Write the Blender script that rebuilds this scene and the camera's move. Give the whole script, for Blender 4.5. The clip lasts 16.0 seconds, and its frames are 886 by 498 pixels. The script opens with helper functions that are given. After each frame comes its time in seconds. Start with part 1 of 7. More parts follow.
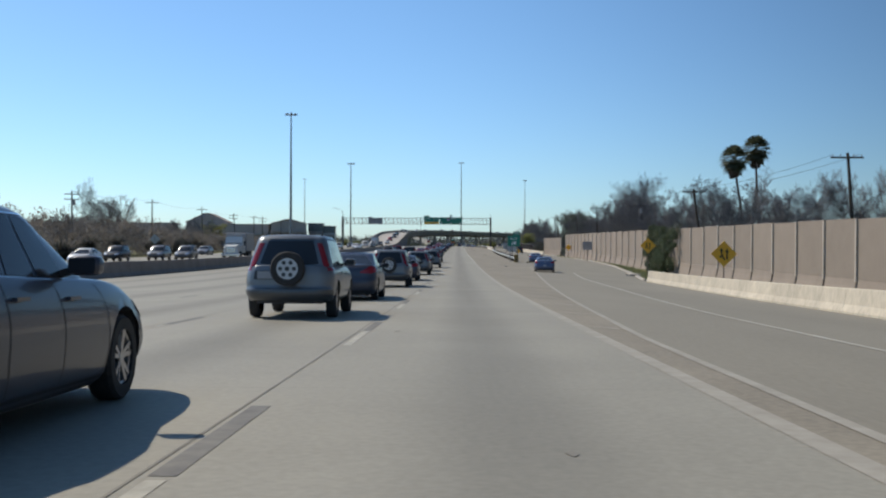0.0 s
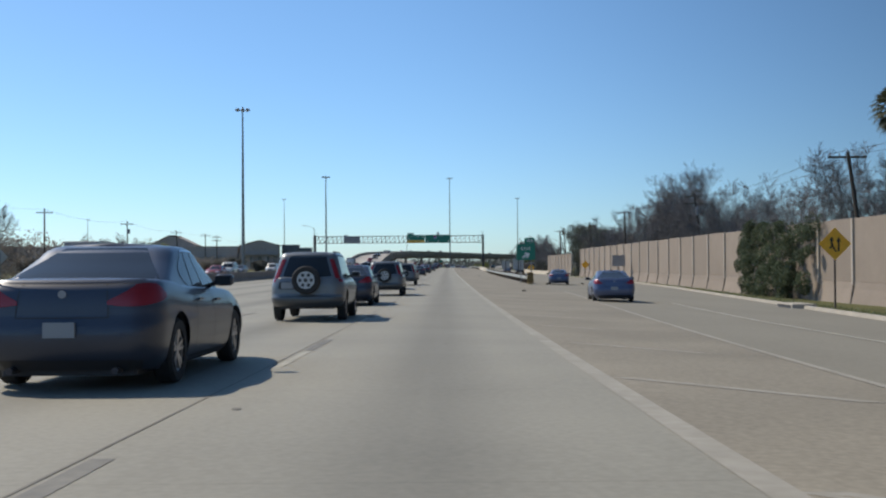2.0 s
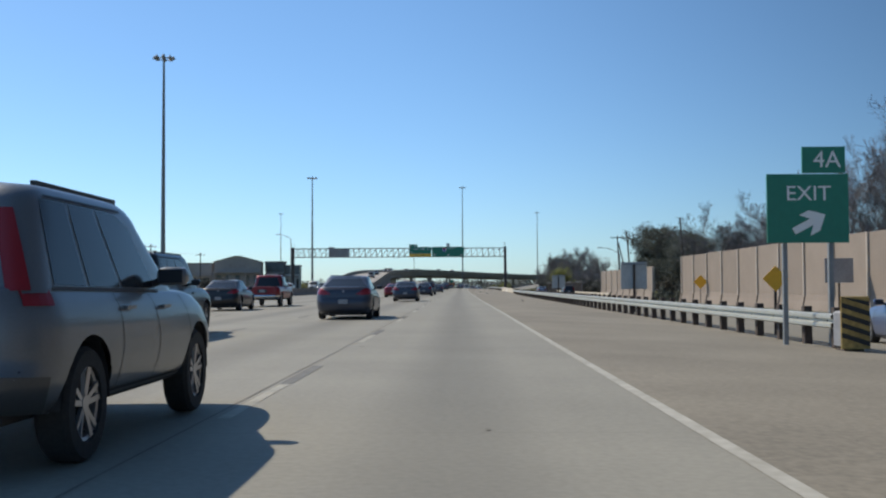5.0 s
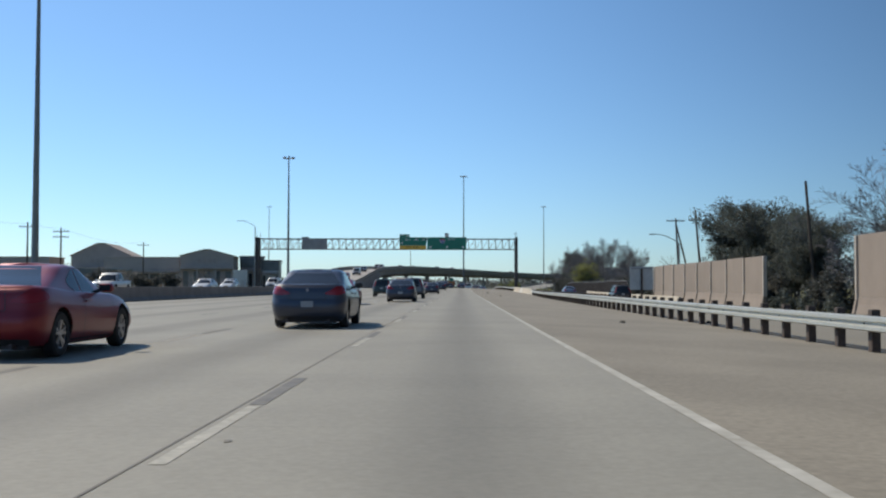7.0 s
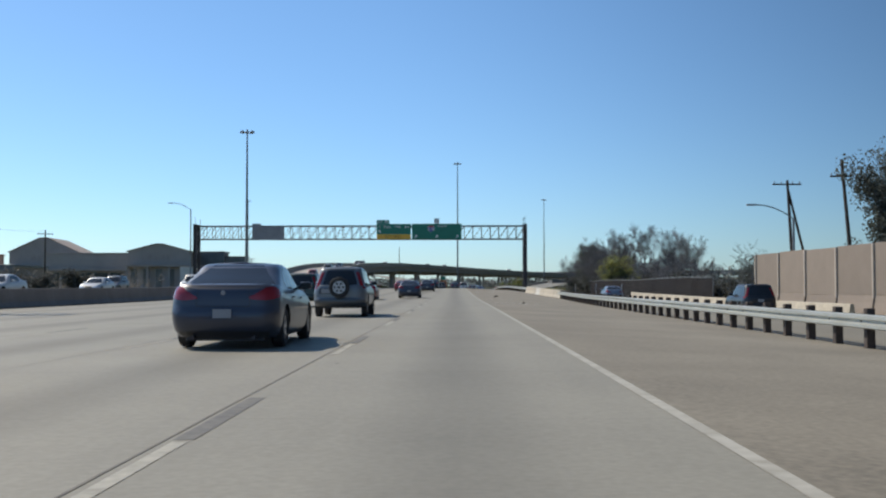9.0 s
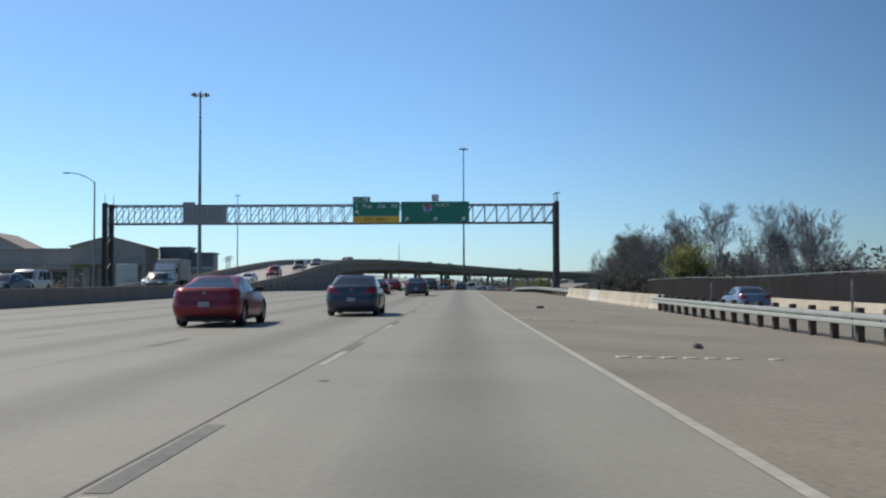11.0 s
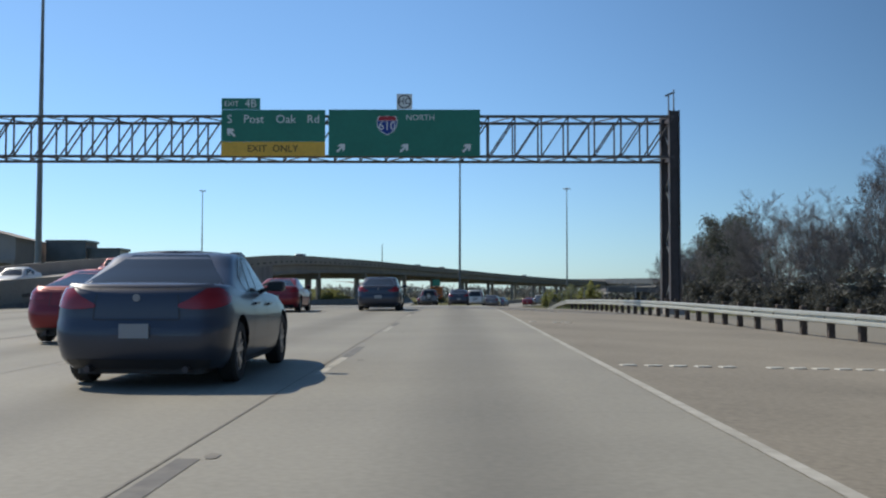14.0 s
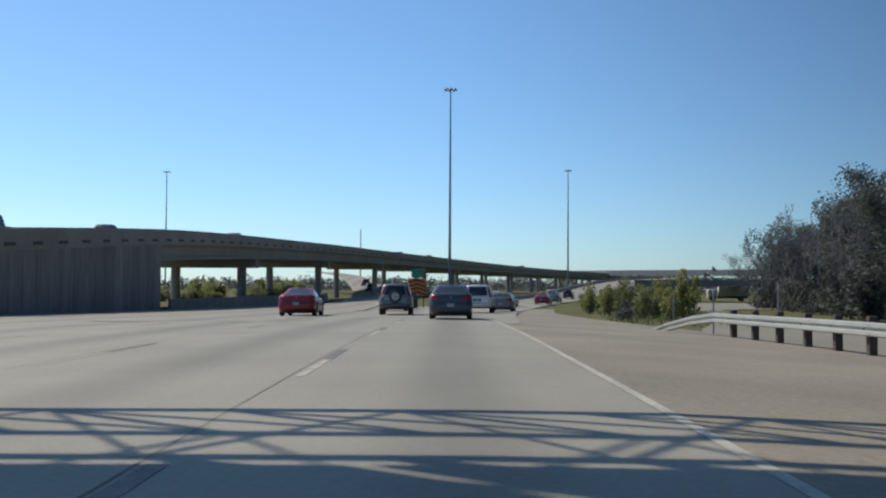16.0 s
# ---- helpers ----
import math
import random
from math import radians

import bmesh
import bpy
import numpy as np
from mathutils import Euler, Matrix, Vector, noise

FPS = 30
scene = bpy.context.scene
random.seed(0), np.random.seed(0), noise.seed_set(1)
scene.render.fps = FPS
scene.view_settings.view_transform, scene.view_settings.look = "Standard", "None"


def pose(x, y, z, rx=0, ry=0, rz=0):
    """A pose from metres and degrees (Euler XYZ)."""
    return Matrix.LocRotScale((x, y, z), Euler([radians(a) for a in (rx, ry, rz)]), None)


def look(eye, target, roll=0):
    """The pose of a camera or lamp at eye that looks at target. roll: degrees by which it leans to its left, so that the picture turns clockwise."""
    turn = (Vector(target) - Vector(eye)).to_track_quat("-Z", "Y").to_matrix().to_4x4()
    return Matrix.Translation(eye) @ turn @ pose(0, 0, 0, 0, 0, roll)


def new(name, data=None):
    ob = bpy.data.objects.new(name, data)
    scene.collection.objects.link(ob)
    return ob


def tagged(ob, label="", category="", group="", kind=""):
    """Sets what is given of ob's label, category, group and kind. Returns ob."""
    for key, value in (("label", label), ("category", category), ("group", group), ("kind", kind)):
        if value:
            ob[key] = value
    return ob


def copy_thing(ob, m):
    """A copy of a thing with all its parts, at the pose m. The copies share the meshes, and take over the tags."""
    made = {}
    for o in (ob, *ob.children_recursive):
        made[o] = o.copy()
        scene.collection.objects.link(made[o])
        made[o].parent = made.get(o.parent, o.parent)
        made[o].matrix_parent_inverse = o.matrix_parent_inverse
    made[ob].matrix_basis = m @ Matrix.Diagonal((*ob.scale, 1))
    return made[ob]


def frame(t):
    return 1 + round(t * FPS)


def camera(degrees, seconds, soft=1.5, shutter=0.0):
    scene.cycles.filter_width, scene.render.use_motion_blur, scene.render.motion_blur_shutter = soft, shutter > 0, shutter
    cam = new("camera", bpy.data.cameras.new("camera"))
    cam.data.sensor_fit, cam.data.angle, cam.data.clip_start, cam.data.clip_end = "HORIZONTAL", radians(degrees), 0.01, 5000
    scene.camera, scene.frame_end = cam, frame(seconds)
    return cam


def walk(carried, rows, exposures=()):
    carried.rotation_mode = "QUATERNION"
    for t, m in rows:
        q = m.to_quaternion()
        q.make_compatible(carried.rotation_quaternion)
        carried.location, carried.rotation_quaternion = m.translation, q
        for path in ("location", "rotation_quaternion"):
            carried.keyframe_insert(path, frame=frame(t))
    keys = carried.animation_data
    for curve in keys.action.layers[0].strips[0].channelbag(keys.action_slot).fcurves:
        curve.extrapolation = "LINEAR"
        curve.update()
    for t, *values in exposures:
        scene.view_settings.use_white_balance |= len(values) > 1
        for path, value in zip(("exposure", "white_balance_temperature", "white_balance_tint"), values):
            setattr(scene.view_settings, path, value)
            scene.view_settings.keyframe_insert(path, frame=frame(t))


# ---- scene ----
cam = camera(46.29, 16.0, soft=2.2)

# seconds, x, y, z, yaw, pitch, roll
PATH = [
    (0.0, -0.644, 0.000, 2.816, 0.713, -0.466, 0.275),
    (0.5, -0.492, 12.460, 2.494, 0.499, -0.202, 0.030),
    (1.0, -0.328, 24.904, 2.187, 0.351, 0.221, -0.332),
    (1.5, -0.175, 37.340, 1.915, 0.225, 0.539, -0.432),
    (2.0, 0.006, 49.721, 1.690, 0.146, 0.849, -0.428),
    (2.5, 0.161, 62.128, 1.513, 0.116, 1.101, -0.374),
    (3.0, 0.229, 74.652, 1.380, 0.265, 1.382, -0.246),
    (3.5, 0.172, 87.403, 1.280, 0.410, 1.630, -0.334),
    (4.0, 0.082, 100.245, 1.212, 0.530, 1.827, -0.413),
    (4.2, 0.052, 105.360, 1.191, 0.593, 1.908, -0.413),
    (5.0, -0.037, 125.708, 1.134, 0.804, 2.065, -0.273),
    (5.5, -0.076, 138.358, 1.116, 0.890, 2.084, -0.157),
    (6.5, -0.135, 163.542, 1.110, 0.924, 2.021, 0.061),
    (7.0, -0.165, 176.110, 1.110, 0.817, 2.020, 0.108),
    (7.5, -0.177, 188.653, 1.111, 0.711, 2.062, 0.091),
    (8.0, -0.158, 201.167, 1.114, 0.623, 2.052, 0.095),
    (8.5, -0.113, 213.677, 1.117, 0.503, 2.010, 0.025),
    (9.0, -0.055, 226.205, 1.118, 0.462, 1.996, -0.046),
    (10.0, 0.082, 251.240, 1.116, 0.572, 2.023, -0.161),
    (11.0, 0.198, 276.037, 1.099, 0.795, 2.041, -0.160),
    (11.5, 0.228, 288.267, 1.083, 0.882, 2.014, -0.059),
    (12.0, 0.185, 300.504, 1.076, 1.017, 2.006, 0.053),
    (12.5, 0.107, 312.760, 1.094, 1.082, 2.219, -0.143),
    (13.0, 0.076, 325.084, 1.135, 0.919, 2.223, 0.004),
    (13.5, 0.091, 337.483, 1.195, 0.586, 2.377, 0.096),
    (14.0, 0.111, 349.757, 1.273, 0.477, 2.504, 0.118),
    (14.5, 0.162, 361.915, 1.366, 0.482, 2.498, 0.131),
    (15.0, 0.219, 373.953, 1.465, 0.458, 2.341, 0.095),
    (15.5, 0.269, 385.949, 1.567, 0.171, 2.289, 0.162),
    (16.0, 0.311, 397.941, 1.670, -0.118, 2.046, 0.346),
]


def carried_pose(x, y, z, yaw, pitch, roll):
    a, b = radians(yaw), radians(pitch)
    ahead = Vector((-math.sin(a) * math.cos(b), math.cos(a) * math.cos(b), math.sin(b)))
    eye = Vector((x, y, z))
    return look(eye, eye + ahead * 50, roll)


walk(cam, [(r[0], carried_pose(*r[1:])) for r in PATH])

# ---- daylight: sun high on the left, somewhat ahead ----
SUN_WAY = Vector((-8.4, 6.4, 10.5)).normalized()
sky_world = bpy.data.worlds.new("sky")
scene.world = sky_world
sky_world.use_nodes = True
wn = sky_world.node_tree.nodes
sky = wn.new("ShaderNodeTexSky")
sky.sky_type = "NISHITA"
sky.sun_disc = False
sky.sun_elevation = math.asin(SUN_WAY.z)
sky.sun_rotation = math.atan2(SUN_WAY.x, SUN_WAY.y)
sky.altitude, sky.air_density, sky.dust_density, sky.ozone_density = 0, 0.85, 0.35, 4.3
wn["Background"].inputs[1].default_value = 0.126
tone = wn.new("ShaderNodeVectorMath")
tone.operation = "MULTIPLY_ADD"
tone.inputs[1].default_value = (0.74, 0.90, 1.0)
tone.inputs[2].default_value = (0.18, 0.40, 0.6)
sky_world.node_tree.links.new(sky.outputs[0], tone.inputs[0])
# extra darkening towards the right and up, a lens vignette painted into the sky
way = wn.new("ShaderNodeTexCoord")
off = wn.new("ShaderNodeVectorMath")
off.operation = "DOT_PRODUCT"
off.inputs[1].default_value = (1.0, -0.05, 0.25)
vignette = wn.new("ShaderNodeMapRange")
vignette.interpolation_type = "SMOOTHSTEP"
vignette.inputs["From Min"].default_value, vignette.inputs["From Max"].default_value = -0.1, 0.85
vignette.inputs["To Min"].default_value, vignette.inputs["To Max"].default_value = 1.0, 0.3
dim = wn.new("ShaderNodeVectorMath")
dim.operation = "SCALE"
for a, b in ((way.outputs["Generated"], off.inputs[0]), (off.outputs["Value"], vignette.inputs["Value"]), (tone.outputs[0], dim.inputs[0]), (vignette.outputs[0], dim.inputs["Scale"]), (dim.outputs[0], wn["Background"].inputs[0])):
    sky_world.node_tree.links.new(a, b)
sun = new("sun", bpy.data.lights.new("sun", "SUN"))
sun.data.energy, sun.data.angle, sun.data.color = 4.1, radians(0.55), (1.0, 0.90, 0.75)
sun.matrix_world = look(SUN_WAY * 100, (0, 0, 0))
scene.view_settings.exposure = 0.0


# ---- materials ----
def material(name, base, rough=0.8, metal=0.0, fine=30.0, coarse=1.5, vary=0.12, bump=0.15, tint=None, spec=0.5, stretch=None, per_piece=0.0):
    """A surface with fine grain, broad stains and light relief. fine, coarse: features per metre."""
    m = bpy.data.materials.new(name)
    m.use_nodes = True
    nt = m.node_tree
    n, l = nt.nodes, nt.links
    b = n["Principled BSDF"]
    b.inputs["Roughness"].default_value, b.inputs["Metallic"].default_value = rough, metal
    b.inputs["Specular IOR Level"].default_value = spec
    co = n.new("ShaderNodeNewGeometry")
    mp = n.new("ShaderNodeMapping")
    if stretch:
        mp.inputs["Scale"].default_value = stretch
    l.new(co.outputs["Position"], mp.inputs["Vector"])
    n1, n2 = n.new("ShaderNodeTexNoise"), n.new("ShaderNodeTexNoise")
    n1.inputs["Scale"].default_value, n1.inputs["Detail"].default_value = fine, 3
    n2.inputs["Scale"].default_value, n2.inputs["Detail"].default_value = coarse, 4
    l.new(mp.outputs[0], n1.inputs["Vector"])
    l.new(mp.outputs[0], n2.inputs["Vector"])
    add = n.new("ShaderNodeMath")
    add.operation = "ADD"
    l.new(n1.outputs["Fac"], add.inputs[0])
    l.new(n2.outputs["Fac"], add.inputs[1])
    ramp = n.new("ShaderNodeMapRange")
    ramp.inputs["From Min"].default_value, ramp.inputs["From Max"].default_value = 0.6, 1.4
    l.new(add.outputs[0], ramp.inputs["Value"])
    mix = n.new("ShaderNodeMix")
    mix.data_type = "RGBA"
    lo = tint or tuple(c * (1 - 2 * vary) for c in base)
    mix.inputs["A"].default_value = (*lo, 1)
    mix.inputs["B"].default_value = (*[min(1, c * (1 + vary)) for c in base], 1)
    l.new(ramp.outputs[0], mix.inputs["Factor"])
    out = mix.outputs["Result"]
    if per_piece:
        oi = n.new("ShaderNodeObjectInfo")
        mr = n.new("ShaderNodeMapRange")
        mr.inputs["To Min"].default_value, mr.inputs["To Max"].default_value = 1 - per_piece, 1 + per_piece
        l.new(oi.outputs["Random"], mr.inputs["Value"])
        hs = n.new("ShaderNodeHueSaturation")
        l.new(mr.outputs[0], hs.inputs["Value"])
        l.new(out, hs.inputs["Color"])
        out = hs.outputs[0]
    l.new(out, b.inputs["Base Color"])
    if bump:
        bp = n.new("ShaderNodeBump")
        bp.inputs["Strength"].default_value, bp.inputs["Distance"].default_value = bump, 0.01
        l.new(n1.outputs["Fac"], bp.inputs["Height"])
        l.new(bp.outputs[0], b.inputs["Normal"])
    return m


def leaf_material(name, base, vary, glow=0.35):
    """A leaf that lets some light through."""
    m = material(name, base, 0.65, fine=5, coarse=0.6, vary=vary, bump=0.0, spec=0.3)
    n, l = m.node_tree.nodes, m.node_tree.links
    b, out = n["Principled BSDF"], n["Material Output"]
    tr = n.new("ShaderNodeBsdfTranslucent")
    l.new(b.inputs["Base Color"].links[0].from_socket, tr.inputs["Color"])
    mx = n.new("ShaderNodeMixShader")
    mx.inputs[0].default_value = glow
    l.new(b.outputs[0], mx.inputs[1])
    l.new(tr.outputs[0], mx.inputs[2])
    l.new(mx.outputs[0], out.inputs["Surface"])
    return m


def road_material(name, base, band):
    """Brushed concrete: grain, patches, drip band down each lane, faint cross joints. UV: metres from the lane line, metres along."""
    m = material(name, base, 0.75, fine=16, coarse=0.35, vary=0.10, bump=0.035)
    n, l = m.node_tree.nodes, m.node_tree.links
    b = n["Principled BSDF"]
    prev = b.inputs["Base Color"].links[0].from_socket
    uv = n.new("ShaderNodeUVMap")
    uv.uv_map = "lane"
    sep = n.new("ShaderNodeSeparateXYZ")
    l.new(uv.outputs[0], sep.inputs[0])

    def calc(op, a, v):
        k = n.new("ShaderNodeMath")
        k.operation = op
        for i, s in enumerate((a, v)):
            if isinstance(s, (int, float)):
                k.inputs[i].default_value = s
            else:
                l.new(s, k.inputs[i])
        return k.outputs[0]

    # drip and tyre bands: cosine across each lane
    wob = n.new("ShaderNodeTexNoise")
    wob.inputs["Scale"].default_value, wob.inputs["Detail"].default_value = 0.12, 3
    u = calc("ADD", sep.outputs[0], calc("MULTIPLY", wob.outputs["Fac"], 0.5))
    c = calc("COSINE", calc("MULTIPLY", calc("ADD", u, -2.1), 2 * math.pi / 3.8), 0)
    c = calc("POWER", calc("MAXIMUM", c, 0.0), 1.6)
    st = n.new("ShaderNodeTexNoise")
    st.inputs["Scale"].default_value, st.inputs["Detail"].default_value = 1.0, 4
    mp = n.new("ShaderNodeMapping")
    mp.inputs["Scale"].default_value = (2.2, 0.05, 1)
    l.new(uv.outputs[0], mp.inputs["Vector"])
    l.new(mp.outputs[0], st.inputs["Vector"])
    streak = calc("MULTIPLY", c, calc("ADD", calc("MULTIPLY", st.outputs["Fac"], 0.9), 0.3))
    k = calc("SUBTRACT", 1.0, calc("MULTIPLY", streak, band))
    fine = calc("ADD", 0.93, calc("MULTIPLY", st.outputs["Fac"], 0.14))
    k = calc("MULTIPLY", k, fine)
    # cross joints every 4.6 m
    fr = calc("FRACT", calc("DIVIDE", sep.outputs[1], 4.6), 0)
    j = calc("LESS_THAN", fr, 0.006)
    k = calc("MULTIPLY", k, calc("SUBTRACT", 1.0, calc("MULTIPLY", j, 0.12)))
    mul = n.new("ShaderNodeVectorMath")
    mul.operation = "SCALE"
    l.new(prev, mul.inputs[0])
    l.new(k, mul.inputs["Scale"])
    l.new(mul.outputs[0], b.inputs["Base Color"])
    return m


def plain(name, base, rough=0.5, metal=0.0, spec=0.5, coat=0.0):
    m = bpy.data.materials.new(name)
    m.use_nodes = True
    b = m.node_tree.nodes["Principled BSDF"]
    b.inputs["Base Color"].default_value = (*base, 1)
    b.inputs["Roughness"].default_value, b.inputs["Metallic"].default_value = rough, metal
    b.inputs["Specular IOR Level"].default_value = spec
    b.inputs["Coat Weight"].default_value = coat
    b.inputs["Coat Roughness"].default_value = 0.06
    return m


M_ROAD = road_material("road_concrete", (0.275, 0.26, 0.212), 0.36)
M_SHOULDER = material("shoulder_concrete", (0.25, 0.222, 0.17), 0.85, fine=14, coarse=0.25, vary=0.2, bump=0.06)
M_RAMP = material("ramp_pavement", (0.225, 0.207, 0.163), 0.85, fine=18, coarse=0.3, vary=0.10, bump=0.15, stretch=(1, 0.25, 1))
M_WHITE = material("worn_white_paint", (0.45, 0.425, 0.35), 0.7, fine=9, coarse=2.2, bump=0.0, tint=(0.25, 0.235, 0.19), vary=0.1)
M_EDGE = material("worn_edge_paint", (0.47, 0.455, 0.395), 0.75, fine=6, coarse=1.1, bump=0.0, tint=(0.29, 0.27, 0.22), vary=0.1)
M_FADED = material("faded_white_paint", (0.345, 0.32, 0.27), 0.75, fine=6, coarse=1.2, bump=0.0, tint=(0.25, 0.23, 0.185), vary=0.08)
M_BLACK = material("black_contrast_paint", (0.085, 0.08, 0.075), 0.75, fine=8, coarse=2.5, bump=0.0, tint=(0.2, 0.19, 0.16), vary=0.2)
M_SEAM = material("tar_joint", (0.1, 0.09, 0.08), 0.8, fine=4, coarse=0.9, bump=0.0, tint=(0.235, 0.22, 0.18), vary=0.2)
M_GRASS = material("dry_grass", (0.13, 0.13, 0.055), 0.95, fine=12, coarse=0.3, vary=0.3, bump=0.6, spec=0.1)
M_BARRIER = material("cream_barrier_concrete", (0.5, 0.44, 0.34), 0.85, fine=6, coarse=0.7, vary=0.17, stretch=(1, 1, 0.5), bump=0.15, per_piece=0.06)
M_BARRIER_NEW = material("white_barrier_concrete", (0.56, 0.54, 0.48), 0.8, fine=16, coarse=0.9, vary=0.06, bump=0.1)
M_MEDIAN = material("weathered_barrier_concrete", (0.285, 0.255, 0.235), 0.85, fine=14, coarse=0.7, vary=0.15, bump=0.2, per_piece=0.05)
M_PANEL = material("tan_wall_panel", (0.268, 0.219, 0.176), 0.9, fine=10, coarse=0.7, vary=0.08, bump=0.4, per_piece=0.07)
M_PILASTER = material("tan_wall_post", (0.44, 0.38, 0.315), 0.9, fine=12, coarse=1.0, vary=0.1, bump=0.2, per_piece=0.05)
M_BRIDGE = material("bridge_concrete", (0.34, 0.32, 0.29), 0.85, fine=8, coarse=0.35, vary=0.13, bump=0.15, per_piece=0.05)
# bridge concrete with the low bridge's shade put into its colour
M_BRIDGE_SHADE = material("shaded_bridge_concrete", (0.15, 0.145, 0.145), 0.9, fine=6, coarse=0.4, vary=0.15, bump=0.15)
M_RETAIN = material("stained_retaining_concrete", (0.3, 0.285, 0.28), 0.9, fine=5, coarse=0.5, vary=0.2, bump=0.2, stretch=(1, 1, 0.12), per_piece=0.12)
M_DECK = material("bridge_deck_concrete", (0.40, 0.37, 0.33), 0.85, fine=8, coarse=0.25, vary=0.08, bump=0.1)
M_RAIL = material("galvanised_rail", (0.47, 0.48, 0.44), 0.5, 0.35, fine=20, coarse=1.2, vary=0.12, bump=0.05)
M_POST = material("dark_timber_post", (0.085, 0.066, 0.055), 0.9, fine=25, coarse=3, vary=0.25, bump=0.4)
M_TRUSS = material("weathered_truss_steel", (0.15, 0.135, 0.13), 0.6, 0.5, fine=16, coarse=1, vary=0.15, bump=0.08)
M_COLUMN = material("dark_column_steel", (0.10, 0.085, 0.085), 0.6, 0.4, fine=12, coarse=0.8, vary=0.2, bump=0.08)
M_GREEN = material("green_sign_sheeting", (0.022, 0.215, 0.145), 0.5, fine=6, coarse=0.6, vary=0.08, bump=0.0)
M_AMBER = material("amber_sign_sheeting", (0.95, 0.46, 0.03), 0.5, fine=8, coarse=0.8, vary=0.08, bump=0.0)
M_DIRTY = material("dirty_yellow_plate", (0.45, 0.3, 0.09), 0.7, fine=12, coarse=3, vary=0.25, bump=0.1)
M_YELLOW = material("yellow_sign_sheeting", (0.84, 0.49, 0.06), 0.5, fine=8, coarse=0.8, vary=0.08, bump=0.0)
M_BUTTON = material("yellowed_ceramic_buttons", (0.58, 0.56, 0.48), 0.6, fine=30, coarse=8, vary=0.12, bump=0.0)
M_LETTER = plain("white_sign_letters", (0.78, 0.80, 0.78), 0.5)
M_INK = plain("black_sign_letters", (0.02, 0.02, 0.02), 0.6)
M_BLUE = plain("blue_shield", (0.02, 0.05, 0.28), 0.5)
M_RED = plain("red_shield_band", (0.45, 0.03, 0.04), 0.5)
M_BACK = material("weathered_sign_back", (0.46, 0.48, 0.47), 0.6, 0.05, fine=8, coarse=1.2, vary=0.12, bump=0.05)
M_ALU = material("bare_sign_aluminium", (0.33, 0.33, 0.34), 0.55, 0.4, fine=8, coarse=1.2, vary=0.12, bump=0.05)
M_POLE = material("galvanised_mast", (0.25, 0.265, 0.27), 0.55, 0.3, fine=10, coarse=0.5, vary=0.1, bump=0.03)
M_WOODPOLE = material("utility_pole_wood", (0.085, 0.065, 0.05), 0.9, fine=20, coarse=1, vary=0.25, bump=0.4, stretch=(1, 1, 0.15))
M_BARK = material("grey_bark", (0.15, 0.142, 0.136), 0.95, fine=16, coarse=1.5, vary=0.25, bump=0.6)
M_TWIG = material("brown_twigs", (0.205, 0.195, 0.198), 0.95, fine=9, coarse=0.4, vary=0.25, bump=0.2)
M_IVY = leaf_material("ivy_leaves", (0.115, 0.145, 0.085), 0.35, 0.4)
M_LEAF = leaf_material("dark_oak_leaves", (0.14, 0.155, 0.132), 0.35, 0.5)
M_HEDGE = leaf_material("dull_hedge_leaves", (0.115, 0.118, 0.105), 0.3)
M_SCRUB = leaf_material("brown_scrub", (0.26, 0.235, 0.21), 0.25, 0.4)
M_SPRING = leaf_material("fresh_green_leaves", (0.33, 0.34, 0.12), 0.25, 0.5)
M_SHRUB = leaf_material("shrub_leaves", (0.23, 0.25, 0.12), 0.3, 0.45)
M_FROND = leaf_material("palm_fronds", (0.1, 0.11, 0.065), 0.3, 0.35)
M_SKIRT = material("dead_palm_skirt", (0.16, 0.115, 0.08), 0.9, fine=14, coarse=1, vary=0.3, bump=0.3)
# base colour paled to stand for distance haze
M_FARWOOD = material("haze_paled_tree_line", (0.24, 0.24, 0.215), 0.95, fine=0.8, coarse=0.08, vary=0.3, bump=0.0)
M_STUCCO = material("brown_stucco", (0.44, 0.385, 0.355), 0.9, fine=6, coarse=0.3, vary=0.1, bump=0.15)
M_ROOF = material("brown_shingles", (0.42, 0.36, 0.325), 0.9, fine=4, coarse=0.4, vary=0.15, bump=0.4)
M_DARKTRIM = material("dark_shop_front", (0.18, 0.185, 0.18), 0.4, fine=6, coarse=0.5, vary=0.2, bump=0.0)
M_GLASS = plain("dark_car_glass", (0.03, 0.034, 0.04), 0.1, 0.0, 0.32)
M_RUBBER = material("tyre_rubber", (0.035, 0.035, 0.035), 0.85, fine=40, coarse=6, vary=0.2, bump=0.1)
M_RIM = plain("alloy_rim", (0.45, 0.45, 0.46), 0.35, 0.8)
M_TAIL = plain("red_tail_lens", (0.28, 0.012, 0.016), 0.2, 0.0, 0.5, 0.5)
M_HEAD = plain("clear_head_lens", (0.75, 0.77, 0.8), 0.1, 0.2, 0.5, 0.5)
M_PLASTIC = plain("black_car_plastic", (0.04, 0.04, 0.043), 0.6)
M_PLATE = plain("pale_plate", (0.30, 0.32, 0.34), 0.5)
M_CHROME = plain("chrome", (0.6, 0.6, 0.6), 0.2, 1.0)
M_ORANGE = material("orange_panel", (0.5, 0.16, 0.03), 0.6, fine=8, coarse=1, vary=0.08, bump=0.0)
M_CANVAS = material("white_trailer_side", (0.62, 0.62, 0.6), 0.6, fine=8, coarse=0.6, vary=0.08, bump=0.0)
# fence colour kept dark for the shade seen through the wire
M_FENCE = material("shade_dark_fence", (0.036, 0.032, 0.034), 0.9, fine=14, coarse=0.8, vary=0.25, bump=0.3, stretch=(1, 1, 0.2), per_piece=0.15)
